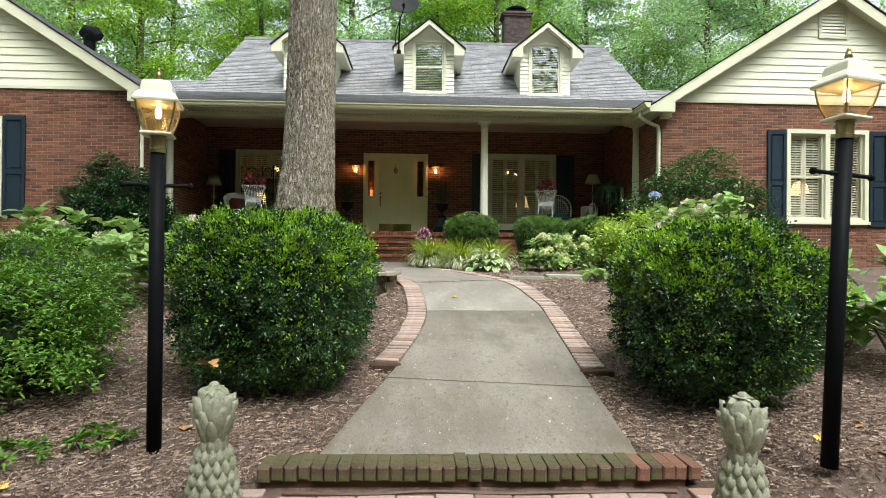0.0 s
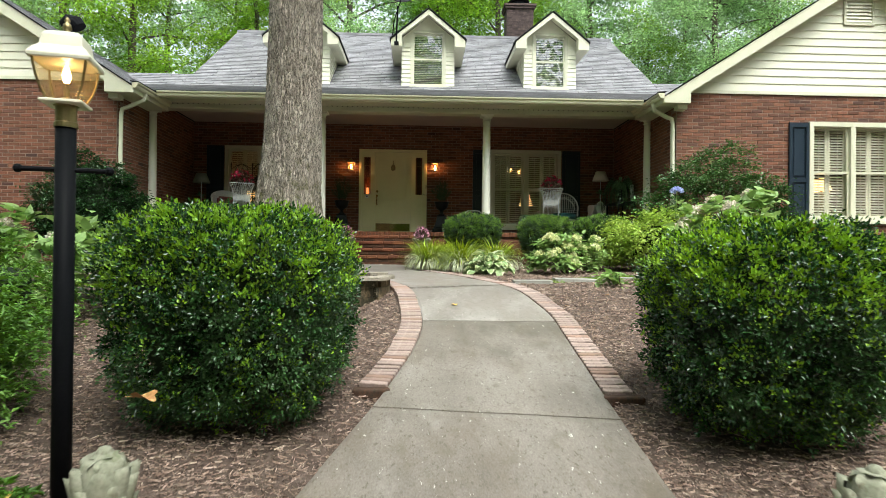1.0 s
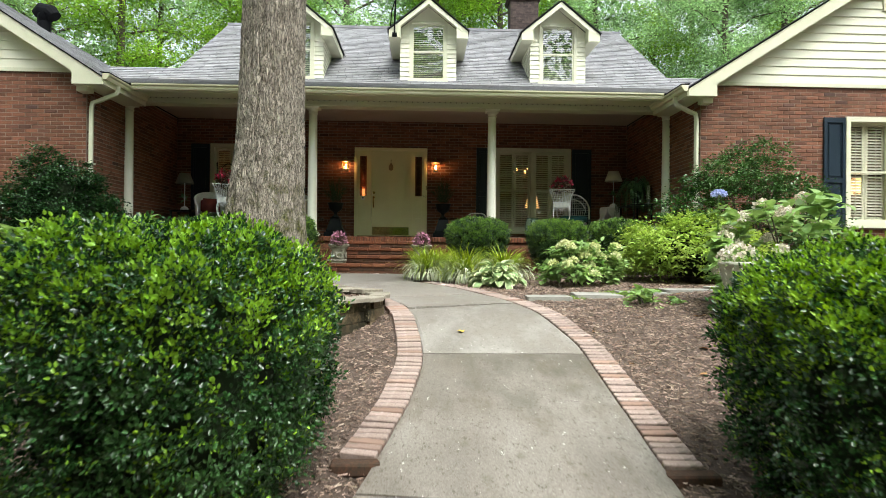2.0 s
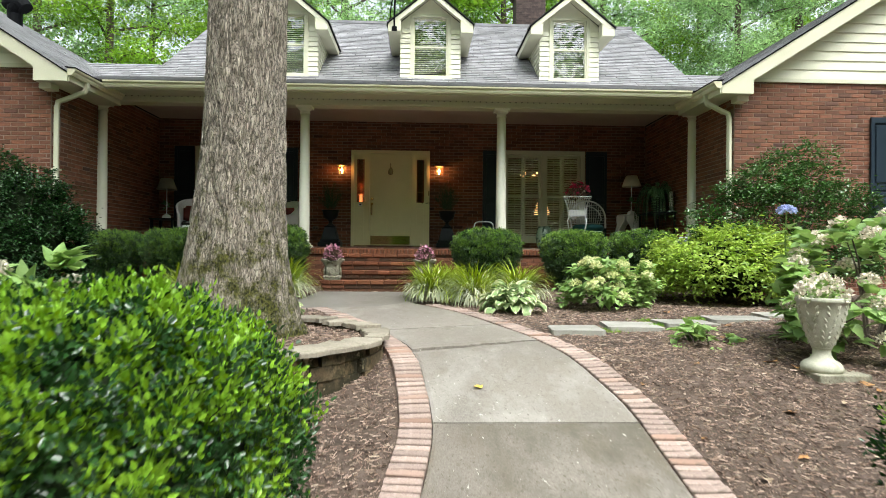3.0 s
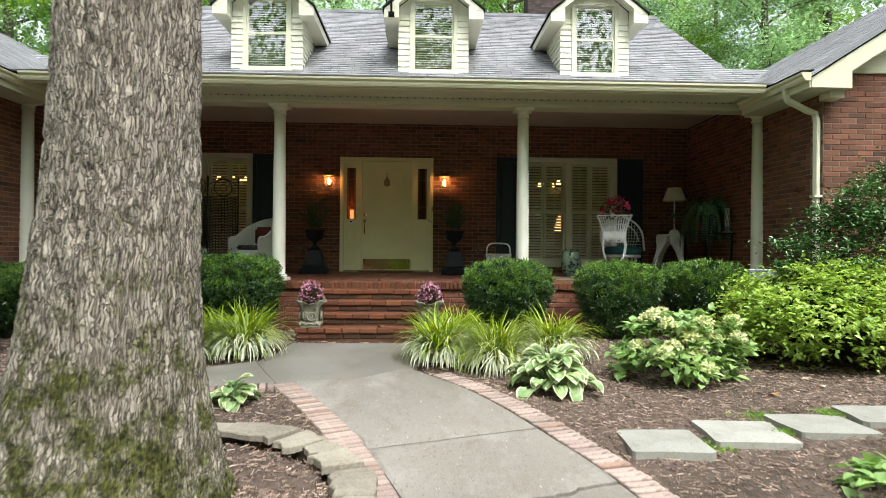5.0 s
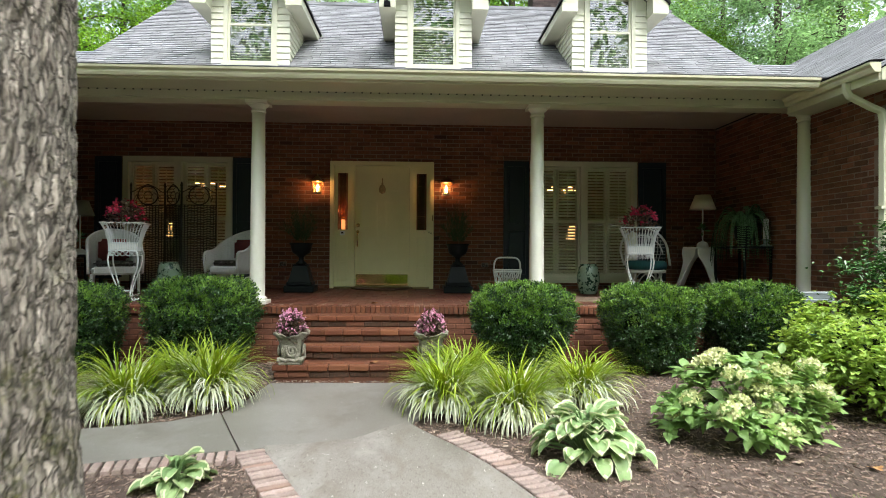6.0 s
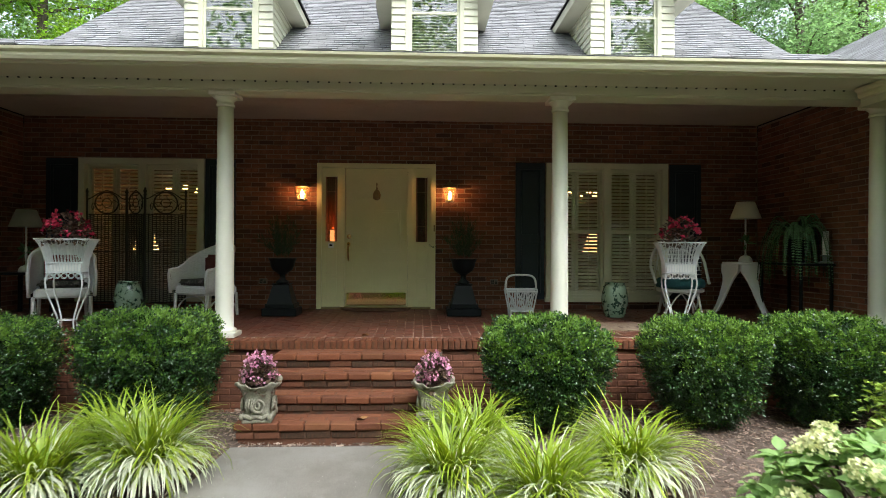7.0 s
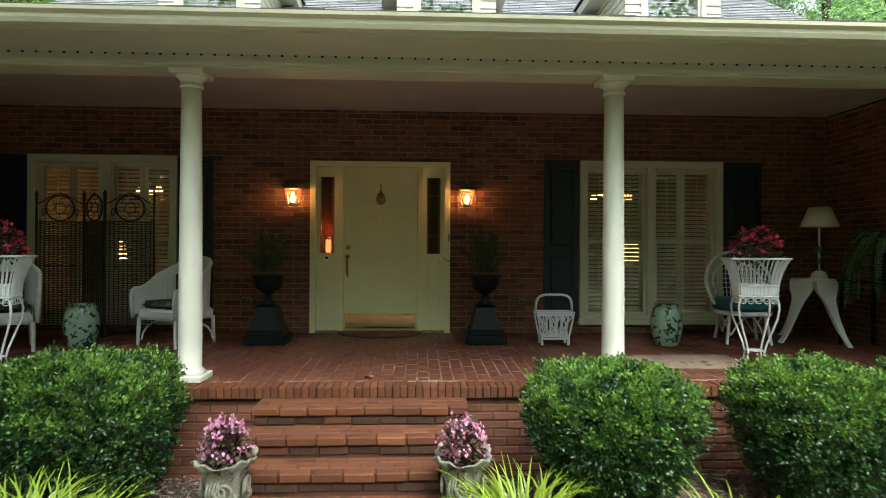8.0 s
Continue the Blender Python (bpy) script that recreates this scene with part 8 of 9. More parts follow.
def lattice_chair(at, rz, label):
    c = thing("rattan_chair", label, "chair", at=at)
    c.rotation_euler = (0, 0, radians(rz))
    part("seat", L([(0.25, 0.3), (0.27, 0.31), (0.27, 0.34), (0.25, 0.35)], 28), M_wire, c)
    part("cushion", L([(0.22, 0.35), (0.272, 0.365), (0.285, 0.41), (0.275, 0.455), (0.24, 0.48), (0.05, 0.487)], 28), M_teal, c, "teal seat cushion", smooth=True)
    hoop = [(0.32 * math.cos(math.pi * i / 18), 0.12 + 0.16 * math.sin(math.pi * i / 18), 0.62 + 0.36 * math.sin(math.pi * i / 18)) for i in range(19)]
    part("back_hoop", T([(0.3, -0.12, 0.42)] + hoop + [(-0.3, -0.12, 0.42)], 0.017, 8), M_wire, c, smooth=True)
    part("back_hoop", T([(x * 0.78, y, 0.42 + (z - 0.42) * 0.8) for x, y, z in hoop], 0.01, 6), M_wire, c, smooth=True)
    wv = bmesh.new()
    for i in range(-6, 7):
        x = 0.042 * i
        top = 0.62 + 0.33 * math.sqrt(max(0, 1 - (x / 0.3) ** 2))
        tube(wv, [(x * 0.8, 0.25, 0.42), (x, 0.26, (0.42 + top) / 2), (x, 0.27, top)], 0.005, 5)
    for k in range(9):
        z = 0.47 + k * 0.052
        hw = 0.3 * math.sqrt(max(0.02, 1 - (max(0, z - 0.62) / 0.34) ** 2))
        tube(wv, [(-hw, 0.2, z), (0, 0.27, z), (hw, 0.2, z)], 0.004, 5)
    part("woven_back", wv, M_wire, c, "open woven back", kind="stuff")
    for i in range(4):
        a = math.pi / 4 + i * math.pi / 2
        part("leg", T([(0.22 * math.cos(a), 0.22 * math.sin(a), 0.32), (0.25 * math.cos(a), 0.25 * math.sin(a), 0.2), (0.29 * math.cos(a), 0.29 * math.sin(a), 0)], 0.016, 7), M_wire, c)
        ar = [(0.21 * math.cos(a + t * math.pi / 2), 0.21 * math.sin(a + t * math.pi / 2), 0.09 + 0.21 * math.sin(math.pi * t)) for t in np.linspace(0, 1, 9)]
        part("leg_arch", T(ar, 0.009, 6), M_wire, c)
    return c


lattice_chair((4.2, -0.66, floor_z(-0.66)), -12, "white rattan chair with a rounded woven back and teal cushion").scale = (1.14, 1.14, 1.06)


def plant_stand(at, rz, label, seed):
    s = thing("plant_stand", label, "plant stand", "wire plant stands", at=at)
    s.rotation_euler = (0, 0, radians(rz))
    w0, w1, z0, z1 = 0.166, 0.255, 0.65, 1.0
    part("rim", T([(-w1, -w1 * 0.75, z1), (w1, -w1 * 0.75, z1), (w1, w1 * 0.75, z1), (-w1, w1 * 0.75, z1)], 0.009, 6, True), M_wire, s)
    part("rim", T([(-w0, -w0 * 0.75, z0 + 0.1), (w0, -w0 * 0.75, z0 + 0.1), (w0, w0 * 0.75, z0 + 0.1), (-w0, w0 * 0.75, z0 + 0.1)], 0.007, 6, True), M_wire, s)
    part("rim", T([(-w0, -w0 * 0.75, z0), (w0, -w0 * 0.75, z0), (w0, w0 * 0.75, z0), (-w0, w0 * 0.75, z0)], 0.009, 6, True), M_wire, s)
    wires = bmesh.new()
    for side in range(4):
        r = Matrix.Rotation(side * math.pi / 2, 4, "Z")
        asp = 0.75 if side % 2 == 0 else 1.0
        for i in range(12):
            f = -1 + 2 * (i + 0.5) / 12
            pts = []
            for t in (0, 0.35, 0.65, 0.85, 1.0):
                w = w0 + (w1 - w0) * t ** 2.2
                ln_, dp = (w, w * 0.75) if side % 2 == 0 else (w * 0.75, w)
                pts.append(r @ Vector((f * ln_, -dp, z0 + (z1 - z0) * t)))
            tube(wires, pts, 0.0045, 5)
        for i in range(5):
            f = -0.8 + 0.4 * i
            ln_, dp = (w0, w0 * 0.75) if side % 2 == 0 else (w0 * 0.75, w0)
            c = r @ Vector((f * ln_, -dp, z0 - 0.04))
            u = r @ Vector((1, 0, 0))
            tube(wires, [c + u * 0.028 * math.cos(q * math.pi / 4) + Vector((0, 0, 0.028 * math.sin(q * math.pi / 4))) for q in range(8)], 0.0045, 4, True)
    part("basket", wires, M_wire, s, "white flared wire basket")
    part("liner", B((-w0 + 0.012, w0 - 0.012, -w0 * 0.75 + 0.012, w0 * 0.75 - 0.012, z0 + 0.01, z0 + 0.1), bevel=0.004), M_white, s)
    for sx_, sy_ in ((-1, -1), (1, -1), (1, 1), (-1, 1)):
        pts = [(sx_ * w0 * u, sy_ * w0 * u * 0.75, z) for u, z in ((0.62, z0 - 0.05), (0.7, z0 - 0.025), (0.86, z0 - 0.015), (1.0, z0 - 0.05), (1.04, z0 - 0.11), (0.98, z0 - 0.2), (0.78, 0.34), (0.52, 0.2), (0.42, 0.12), (0.46, 0.06), (0.62, 0.02), (0.78, 0.012), (0.84, 0.03))]
        part("leg", T(pts, 0.0095, 7), M_wire, s, smooth=True)
    part("shelf", B((-w0 * 0.45, w0 * 0.45, -w0 * 0.34, w0 * 0.34, 0.13, 0.142)), M_wire, s)
    pot_plant(s, 0.24, 0.32, 0.96, M_bronze, M_red, seed, 300, 170, 0.062, 0.036)
    return s


plant_stand((3.65, -1.85, floor_z(-1.85)), -14, "white wire plant stand with red flowering begonias", 7)
plant_stand((-3.16, -2.1, floor_z(-2.1)), 14, "white wire plant stand with red flowering begonias", 8)


def stool(at, rz):
    s = thing("garden_stool", "pale green glazed ceramic garden stool with dark leaf pattern", "garden stool", "ceramic garden stools", at=at)
    s.rotation_euler = (0, 0, radians(rz))
    part("body", L([(0.115, 0), (0.125, 0.01), (0.14, 0.06), (0.165, 0.15), (0.175, 0.23), (0.165, 0.32), (0.14, 0.41), (0.125, 0.44)], 36), M_celadon, s, smooth=True)
    part("top", L([(0.125, 0.44), (0.128, 0.45), (0.12, 0.46), (0.05, 0.463)], 36), M_celadon, s, smooth=True)
    st = bmesh.new()
    for z, r in ((0.055, 0.139), (0.405, 0.142)):
        for i in range(20):
            a = 2 * math.pi * i / 20
            lathe(st, [(0.009, 0), (0.006, 0.006), (0.001, 0.008)], 6, Matrix.Translation((r * math.cos(a), r * math.sin(a), z)) @ Vector((math.cos(a), math.sin(a), 0)).to_track_quat("Z", "Y").to_matrix().to_4x4())
    part("studs", st, M_celadon, s, kind="stuff")


stool((-3.12, -0.85, floor_z(-0.85)), 0)
stool((3.23, -0.85, floor_z(-0.85)), 60)


def topiary_urn(x):
    t = thing("pedestal_urn", "black urn with a dark wispy plant on a stepped black pedestal", "urn", "urns beside the door", at=(x, -0.66, floor_z(-0.66)))
    part("pedestal", B((-0.225, 0.225, -0.2, 0.2, 0, 0.1), (-0.19, 0.19, -0.17, 0.17, 0.1, 0.16), bevel=0.008), M_iron, t)
    bm = bmesh.new()
    rings = [[bm.verts.new((sx_ * w, sy_ * w, z)) for sx_, sy_ in ((-1, -1), (1, -1), (1, 1), (-1, 1))] for w, z in ((0.165, 0.16), (0.15, 0.22), (0.115, 0.36), (0.1, 0.4), (0.12, 0.42))]
    for a, b in zip(rings, rings[1:]):
        for i in range(4):
            bm.faces.new((a[i], a[(i + 1) % 4], b[(i + 1) % 4], b[i]))
    bm.faces.new(rings[-1])
    part("plinth", bm, M_iron, t)
    part("urn", L([(0.08, 0.42), (0.085, 0.44), (0.04, 0.48), (0.035, 0.53), (0.07, 0.56), (0.13, 0.6), (0.155, 0.66), (0.16, 0.71), (0.18, 0.74), (0.185, 0.755), (0.16, 0.75), (0.02, 0.73)], 28), M_iron, t, smooth=True)
    # wispy stems set with short needles
    rs = np.random.RandomState(int(x * 10) + 50)
    stems, per = 70, 26
    a = rs.uniform(0, 6.28, stems)
    le = rs.beta(1.2, 3.6, stems)
    ln = rs.uniform(0.38, 0.6, stems)
    d = np.stack([np.cos(a) * le, np.sin(a) * le, 1.1 - 0.6 * le], 1)
    f = rs.uniform(0.08, 1.0, (stems, per))
    pos = (d * ln[:, None])[:, None, :] * f[:, :, None] + np.stack([np.cos(a) * 0.06, np.sin(a) * 0.06, 0.74 + 0 * a], 1)[:, None, :]
    pos[:, :, 2] -= 0.25 * (le[:, None] * f ** 2)
    pos = pos.reshape(-1, 3)
    m = len(pos)
    leaf_part("grass", leaves("grass", pos, np.repeat(d, per, 0) + unit(rs, m) * 0.55, unit(rs, m), rs.uniform(0.05, 0.11, m), np.full(m, 0.006), 0.1), M_spike, t, "dark wispy grass")


topiary_urn(-1.2)
topiary_urn(1.22)

# iron screen before the left window
scn = thing("folding_screen", "dark green wrought-iron folding screen with scrolled tops before the window", "screen", at=(-3.45, -0.22, floor_z(-0.22)))
M_screen = mat("greened_iron", [(0.012, 0.018, 0.016), (0.026, 0.036, 0.032)], rough=0.55, scale=8, fine=60, bump=0.15, spec=0.5)
FOLDS = ((-0.56, 0.02), (-0.05, 0.1), (0.29, -0.1), (0.78, 0.08))
for (x0, y0), (x1, y1) in zip(FOLDS, FOLDS[1:]):
    def on(f, z):
        return (x0 + (x1 - x0) * f, y0 + (y1 - y0) * f, z)
    fr_ = bmesh.new()
    for f in (0.012, 0.988):
        tube(fr_, [on(f, 0), on(f, 1.6)], 0.013, 6)
        lathe(fr_, [(0.02, 1.6), (0.012, 1.63), (0.021, 1.655), (0.003, 1.71)], 8, Matrix.Translation(on(f, 0)))
    for z in (0.08, 0.12, 0.82, 1.34):
        tube(fr_, [on(0, z), on(1, z)], 0.008, 5)
    pn = part("panel_frame", fr_, M_screen, scn)
    ms = bmesh.new()
    for i in range(1, 11):
        tube(ms, [on(i / 11, 0.12), on(i / 11, 1.34)], 0.007, 4)
    for j in range(1, 44):
        z = 0.12 + 1.22 * j / 44
        tube(ms, [on(q / 8, z + (0.006 if q % 2 else -0.006)) for q in range(9)], 0.0082, 4)
    part("mesh_infill", ms, M_screen, pn, "wavy iron wire mesh", kind="stuff")
    wide = math.hypot(x1 - x0, y1 - y0)
    sc = bmesh.new()
    for r in (0.155, 0.145, 0.06):
        tube(sc, [on(0.5 + r / wide * math.cos(q * math.pi / 10), 1.5 + r * math.sin(q * math.pi / 10)) for q in range(20)], 0.0055, 5, True)
    for q in range(6):
        tube(sc, [on(0.5 + 0.06 / wide * math.cos(q * math.pi / 3), 1.5 + 0.06 * math.sin(q * math.pi / 3)), on(0.5 + 0.1 / wide * math.cos(q * math.pi / 3 + 0.5), 1.5 + 0.1 * math.sin(q * math.pi / 3 + 0.5)), on(0.5 + 0.145 / wide * math.cos(q * math.pi / 3), 1.5 + 0.145 * math.sin(q * math.pi / 3))], 0.005, 4)
    tube(sc, [on(0.0, 1.54), on(0.12, 1.57), on(0.28, 1.63), on(0.5, 1.68), on(0.72, 1.63), on(0.88, 1.57), on(1.0, 1.54)], 0.007, 6)
    for f in (0.16, 0.84):
        tube(sc, [on(f + 0.05 * math.cos(q * 0.8) * (1 - q / 12), 1.44 + 0.07 * math.sin(q * 0.8) * (1 - q / 12)) for q in range(10)], 0.005, 4)
    part("scroll_top", sc, M_screen, pn, "scrolled iron crest")

# white magazine basket
bk = thing("magazine_basket", "white wicker magazine basket with a hoop handle", "basket", at=(1.98, -0.78, floor_z(-0.78)))
w0, w1 = 0.15, 0.205
for z, w in ((0.07, w0), (0.1, w0 + 0.004), (0.33, w1 - 0.008), (0.36, w1)):
    part("rail", T([(-w, -w * 0.5, z), (w, -w * 0.5, z), (w, w * 0.5, z), (-w, w * 0.5, z)], 0.011, 6, True), M_wire, bk)
lt = bmesh.new()
for sy_ in (-1, 1):
    for i in range(3):
        a, b = -1 + 2 * i / 3 + 0.06, -1 + 2 * (i + 1) / 3 - 0.06
        for p, q in ((a, b), (b, a)):
            tube(lt, [(p * w0, sy_ * w0 * 0.5, 0.1), ((p + q) / 2 * 0.17, sy_ * 0.088, 0.22), (q * w1, sy_ * w1 * 0.5, 0.33)], 0.008, 5)
        tube(lt, [((a + b) / 2 * w0, sy_ * w0 * 0.5, 0.1), ((a + b) / 2 * w1, sy_ * w1 * 0.5, 0.33)], 0.006, 5)
    for i in range(4):
        f = -1 + 2 * i / 3
        tube(lt, [(f * w0, sy_ * w0 * 0.5, 0.07), (f * w1, sy_ * w1 * 0.5, 0.36)], 0.01, 6)
part("lattice", lt, M_wire, bk, "white lattice sides")
part("handle", T([(-w1 * math.copysign(abs(math.cos(math.pi * i / 20)) ** 0.45, math.cos(math.pi * i / 20)), 0, 0.36 + 0.19 * math.sin(math.pi * i / 20) ** 0.6) for i in range(21)], 0.014, 8), M_wire, bk, smooth=True)
part("floor", B((-w0, w0, -w0 * 0.5, w0 * 0.5, 0.07, 0.08)), M_wire, bk)
for sx_, sy_ in ((-1, -1), (1, -1), (1, 1), (-1, 1)):
    part("leg", T([(sx_ * w0, sy_ * w0 * 0.5, 0.09), (sx_ * w0 * 0.97, sy_ * w0 * 0.5, 0.0)], 0.015, 6), M_wire, bk)


# side table with splayed legs, and table lamps
def side_table(at, rz):
    t = thing("side_table", "white painted side table with splayed legs", "table", at=at)
    t.rotation_euler = (0, 0, radians(rz))
    part("tabletop", L([(0.22, 0.7), (0.232, 0.705), (0.232, 0.725), (0.22, 0.73)], 8, wob=lambda a, z: 1.0), M_white, t)
    for i in range(4):
        a = math.pi / 4 + i * math.pi / 2
        o, s_ = Vector((math.cos(a), math.sin(a), 0)), Vector((-math.sin(a), math.cos(a), 0))
        bm = bmesh.new()
        rows = []
        for z, r, w in ((0.7, 0.185, 0.152), (0.61, 0.188, 0.15), (0.57, 0.194, 0.132), (0.53, 0.205, 0.104), (0.47, 0.228, 0.078), (0.38, 0.268, 0.058), (0.27, 0.315, 0.044), (0.15, 0.375, 0.034), (0.06, 0.43, 0.028), (0.0, 0.48, 0.03)):
            rows.append([bm.verts.new(o * (r + e) + s_ * (w * sg) + Vector((0, 0, z))) for e, sg in ((0, -1), (0, 1), (-0.025, 1), (-0.025, -1))])
        for p, q in zip(rows, rows[1:]):
            for k in range(4):
                bm.faces.new((p[k], p[(k + 1) % 4], q[(k + 1) % 4], q[k]))
        bm.faces.new(rows[0])
        bm.faces.new(rows[-1])
        bmesh.ops.recalc_face_normals(bm, faces=bm.faces)
        part("leg", bm, M_white, t)


side_table((5.07, -0.62, floor_z(-0.62)), -32)


def table_lamp(at, label, cloth=None):
    t = thing("table_lamp", label, "lamp", "unlit table lamps", at=at)
    part("base", L([(0.085, 0), (0.09, 0.012), (0.08, 0.05), (0.06, 0.075), (0.03, 0.09)], 24), M_white, t, smooth=True)
    part("stem", L([(0.018, 0.085), (0.01, 0.12), (0.016, 0.3), (0.01, 0.36), (0.012, 0.56), (0.008, 0.62)], 12), M_wire, t, smooth=True)
    rs = np.random.RandomState(3)
    d = unit(rs, 16)
    leaf_part("leaf_ornament", leaves("leaf_ornament", d * [0.02, 0.02, 0.04] + [0, 0, 0.28], d + [0, 0, 0.6], unit(rs, 16), rs.uniform(0.08, 0.14, 16), np.full(16, 0.04)), M_fern, t)
    bm = bmesh.new()
    k = 28
    ra, rb, za, zb_ = 0.2, 0.115, 0.6, 0.83
    lo_ = [bm.verts.new((ra * math.cos(2 * math.pi * i / k), ra * math.sin(2 * math.pi * i / k), za)) for i in range(k)]
    hi_ = [bm.verts.new((rb * math.cos(2 * math.pi * i / k), rb * math.sin(2 * math.pi * i / k), zb_)) for i in range(k)]
    for i in range(k):
        bm.faces.new((lo_[i], lo_[(i + 1) % k], hi_[(i + 1) % k], hi_[i]))
    ob = part("shade", bm, cloth or M_shade, t, "" if cloth else "cream fabric shade", smooth=True)
    so = ob.modifiers.new("thick", "SOLIDIFY")
    so.thickness = 0.004


table_lamp((5.14, -0.62, 0.731 + floor_z(-0.62)), "unlit table lamp with a cream shade on the side table")
ct = thing("console_table", "dark low table in the corner of the porch", "table", "corner tables", at=(-4.6, -0.55, floor_z(-0.55)))
part("tabletop", B((-0.25, 0.25, -0.25, 0.25, 0.52, 0.55), bevel=0.006), M_iron, ct)
for sx_, sy_ in ((-1, -1), (1, -1), (1, 1), (-1, 1)):
    part("leg", B((sx_ * 0.21 - 0.02, sx_ * 0.21 + 0.02, sy_ * 0.21 - 0.02, sy_ * 0.21 + 0.02, 0, 0.52)), M_iron, ct)
table_lamp((-4.6, -0.55, 0.551 + floor_z(-0.55)), "unlit table lamp with a dull grey shade in the porch corner", M_greyshade)
ct = thing("console_table", "dark low table with a fern in the corner of the porch", "table", "corner tables", at=(5.43, -1.25, floor_z(-1.25)))
part("tabletop", B((-0.22, 0.22, -0.45, 0.45, 0.72, 0.75), bevel=0.006), M_iron, ct)
for sx_, sy_ in ((-1, -1), (1, -1), (1, 1), (-1, 1)):
    part("leg", B((sx_ * 0.19 - 0.015, sx_ * 0.19 + 0.015, sy_ * 0.41 - 0.015, sy_ * 0.41 + 0.015, 0, 0.72)), M_iron, ct)
fe = thing("fern", "large drooping fern on the dark corner table", "plant", at=(5.4, -1.33, 0.751 + floor_z(-1.25)))
part("pot", L([(0.09, 0), (0.1, 0.02), (0.07, 0.06), (0.11, 0.12), (0.135, 0.27), (0.145, 0.3), (0.125, 0.3), (0.02, 0.28)], 20), M_iron, fe, smooth=True)
rs = np.random.RandomState(8)
P_, D_, U_, L_ = [], [], [], []
for k in range(46):
    a = k * 2.4
    l = rs.uniform(0.5, 0.76)
    up_ = rs.uniform(0.14, 0.44)
    rib = []
    for i in range(46):
        s_ = (i + 1) / 46
        p = np.array([math.cos(a) * l * 0.62 * math.sin(s_ * 1.5), math.sin(a) * l * 0.62 * math.sin(s_ * 1.5), 0.3 + up_ * math.sin(s_ * 2.6) - 0.95 * s_ ** 2.2 * l])
        p[0] = min(p[0], 0.2)
        rib.append(p)
        for sg in (-1, 1):
            P_.append(p), D_.append((-math.sin(a) * sg + 0.3 * math.cos(a) * (1 - s_), math.cos(a) * sg + 0.3 * math.sin(a) * (1 - s_), -0.25 - 0.5 * s_)), U_.append((math.cos(a) * s_, math.sin(a) * s_, 1.1 - s_)), L_.append(0.052 * (1 - 0.7 * s_ ** 2))
    part("frond_stem", T(rib[::9] + rib[-1:], 0.004, 4), M_spike, fe)
leaf_part("fronds", leaves("fronds", P_, D_, U_, np.array(L_), np.full(len(P_), 0.017), 0.1), M_fern, fe, "hanging fronds")
hu = thing("hurricane_lamp", "glass hurricane candle holder with a white candle", "candle holder", at=(5.56, -1.64, 0.751 + floor_z(-1.25)))
part("base", L([(0.08, 0), (0.08, 0.012), (0.03, 0.03), (0.03, 0.08), (0.06, 0.1)], 18), M_greyp, hu)
part("candle", L([(0.035, 0.1), (0.035, 0.39), (0.005, 0.395)], 16), M_white, hu, "white pillar candle")
gl_ = part("glass", L([(0.06, 0.1), (0.075, 0.2), (0.062, 0.4), (0.06, 0.4), (0.072, 0.2), (0.057, 0.105)], 20), M_glass, hu, smooth=True)
gl_.visible_shadow = False

dmt = thing("doormat", "half-round brown doormat before the front door", "doormat", at=(0.0, -0.06, 0.002))
dmt.rotation_euler = (FALL, 0, 0)
part("mat_body", P([(0.5 * math.cos(math.pi * (1 + i / 20)), 0.0 + 0.34 * math.sin(math.pi * (1 + i / 20))) for i in range(21)], "z", 0.0, 0.016), M_mat, dmt)
part("border", T([(0.495 * math.cos(math.pi * (1 + i / 20)), 0.335 * math.sin(math.pi * (1 + i / 20)), 0.012) for i in range(21)], 0.014, 6), M_mat, dmt)
rg = thing("rug", "worn mottled rug on the porch floor", "rug", at=(2.95, -1.75, floor_z(-1.75) + 0.001))
rg.rotation_euler = (FALL, 0, 0)
part("weave", P([(-0.6 + 0.02 * math.sin(9 * i), -0.3 + 0.6 * (i / 8)) for i in range(9)] + [(0.6 + 0.02 * math.sin(7 * i), 0.3 - 0.6 * (i / 8)) for i in range(9)], "z", 0.0, 0.012), M_rug, rg)
for x in (-1.62, 1.72):
    o_ = thing("wall_outlet", "small weathered outdoor socket cover on the brick wall", "socket", "wall sockets", at=(x, -0.004, 0.4))
    part("cover", B((-0.06, 0.06, -0.03, 0, -0.04, 0.04), bevel=0.006), M_mortar, o_)
    for s in (-0.025, 0.025):
        part("flap", B((s - 0.02, s + 0.02, -0.036, -0.03, -0.03, 0.03)), M_cush, o_)


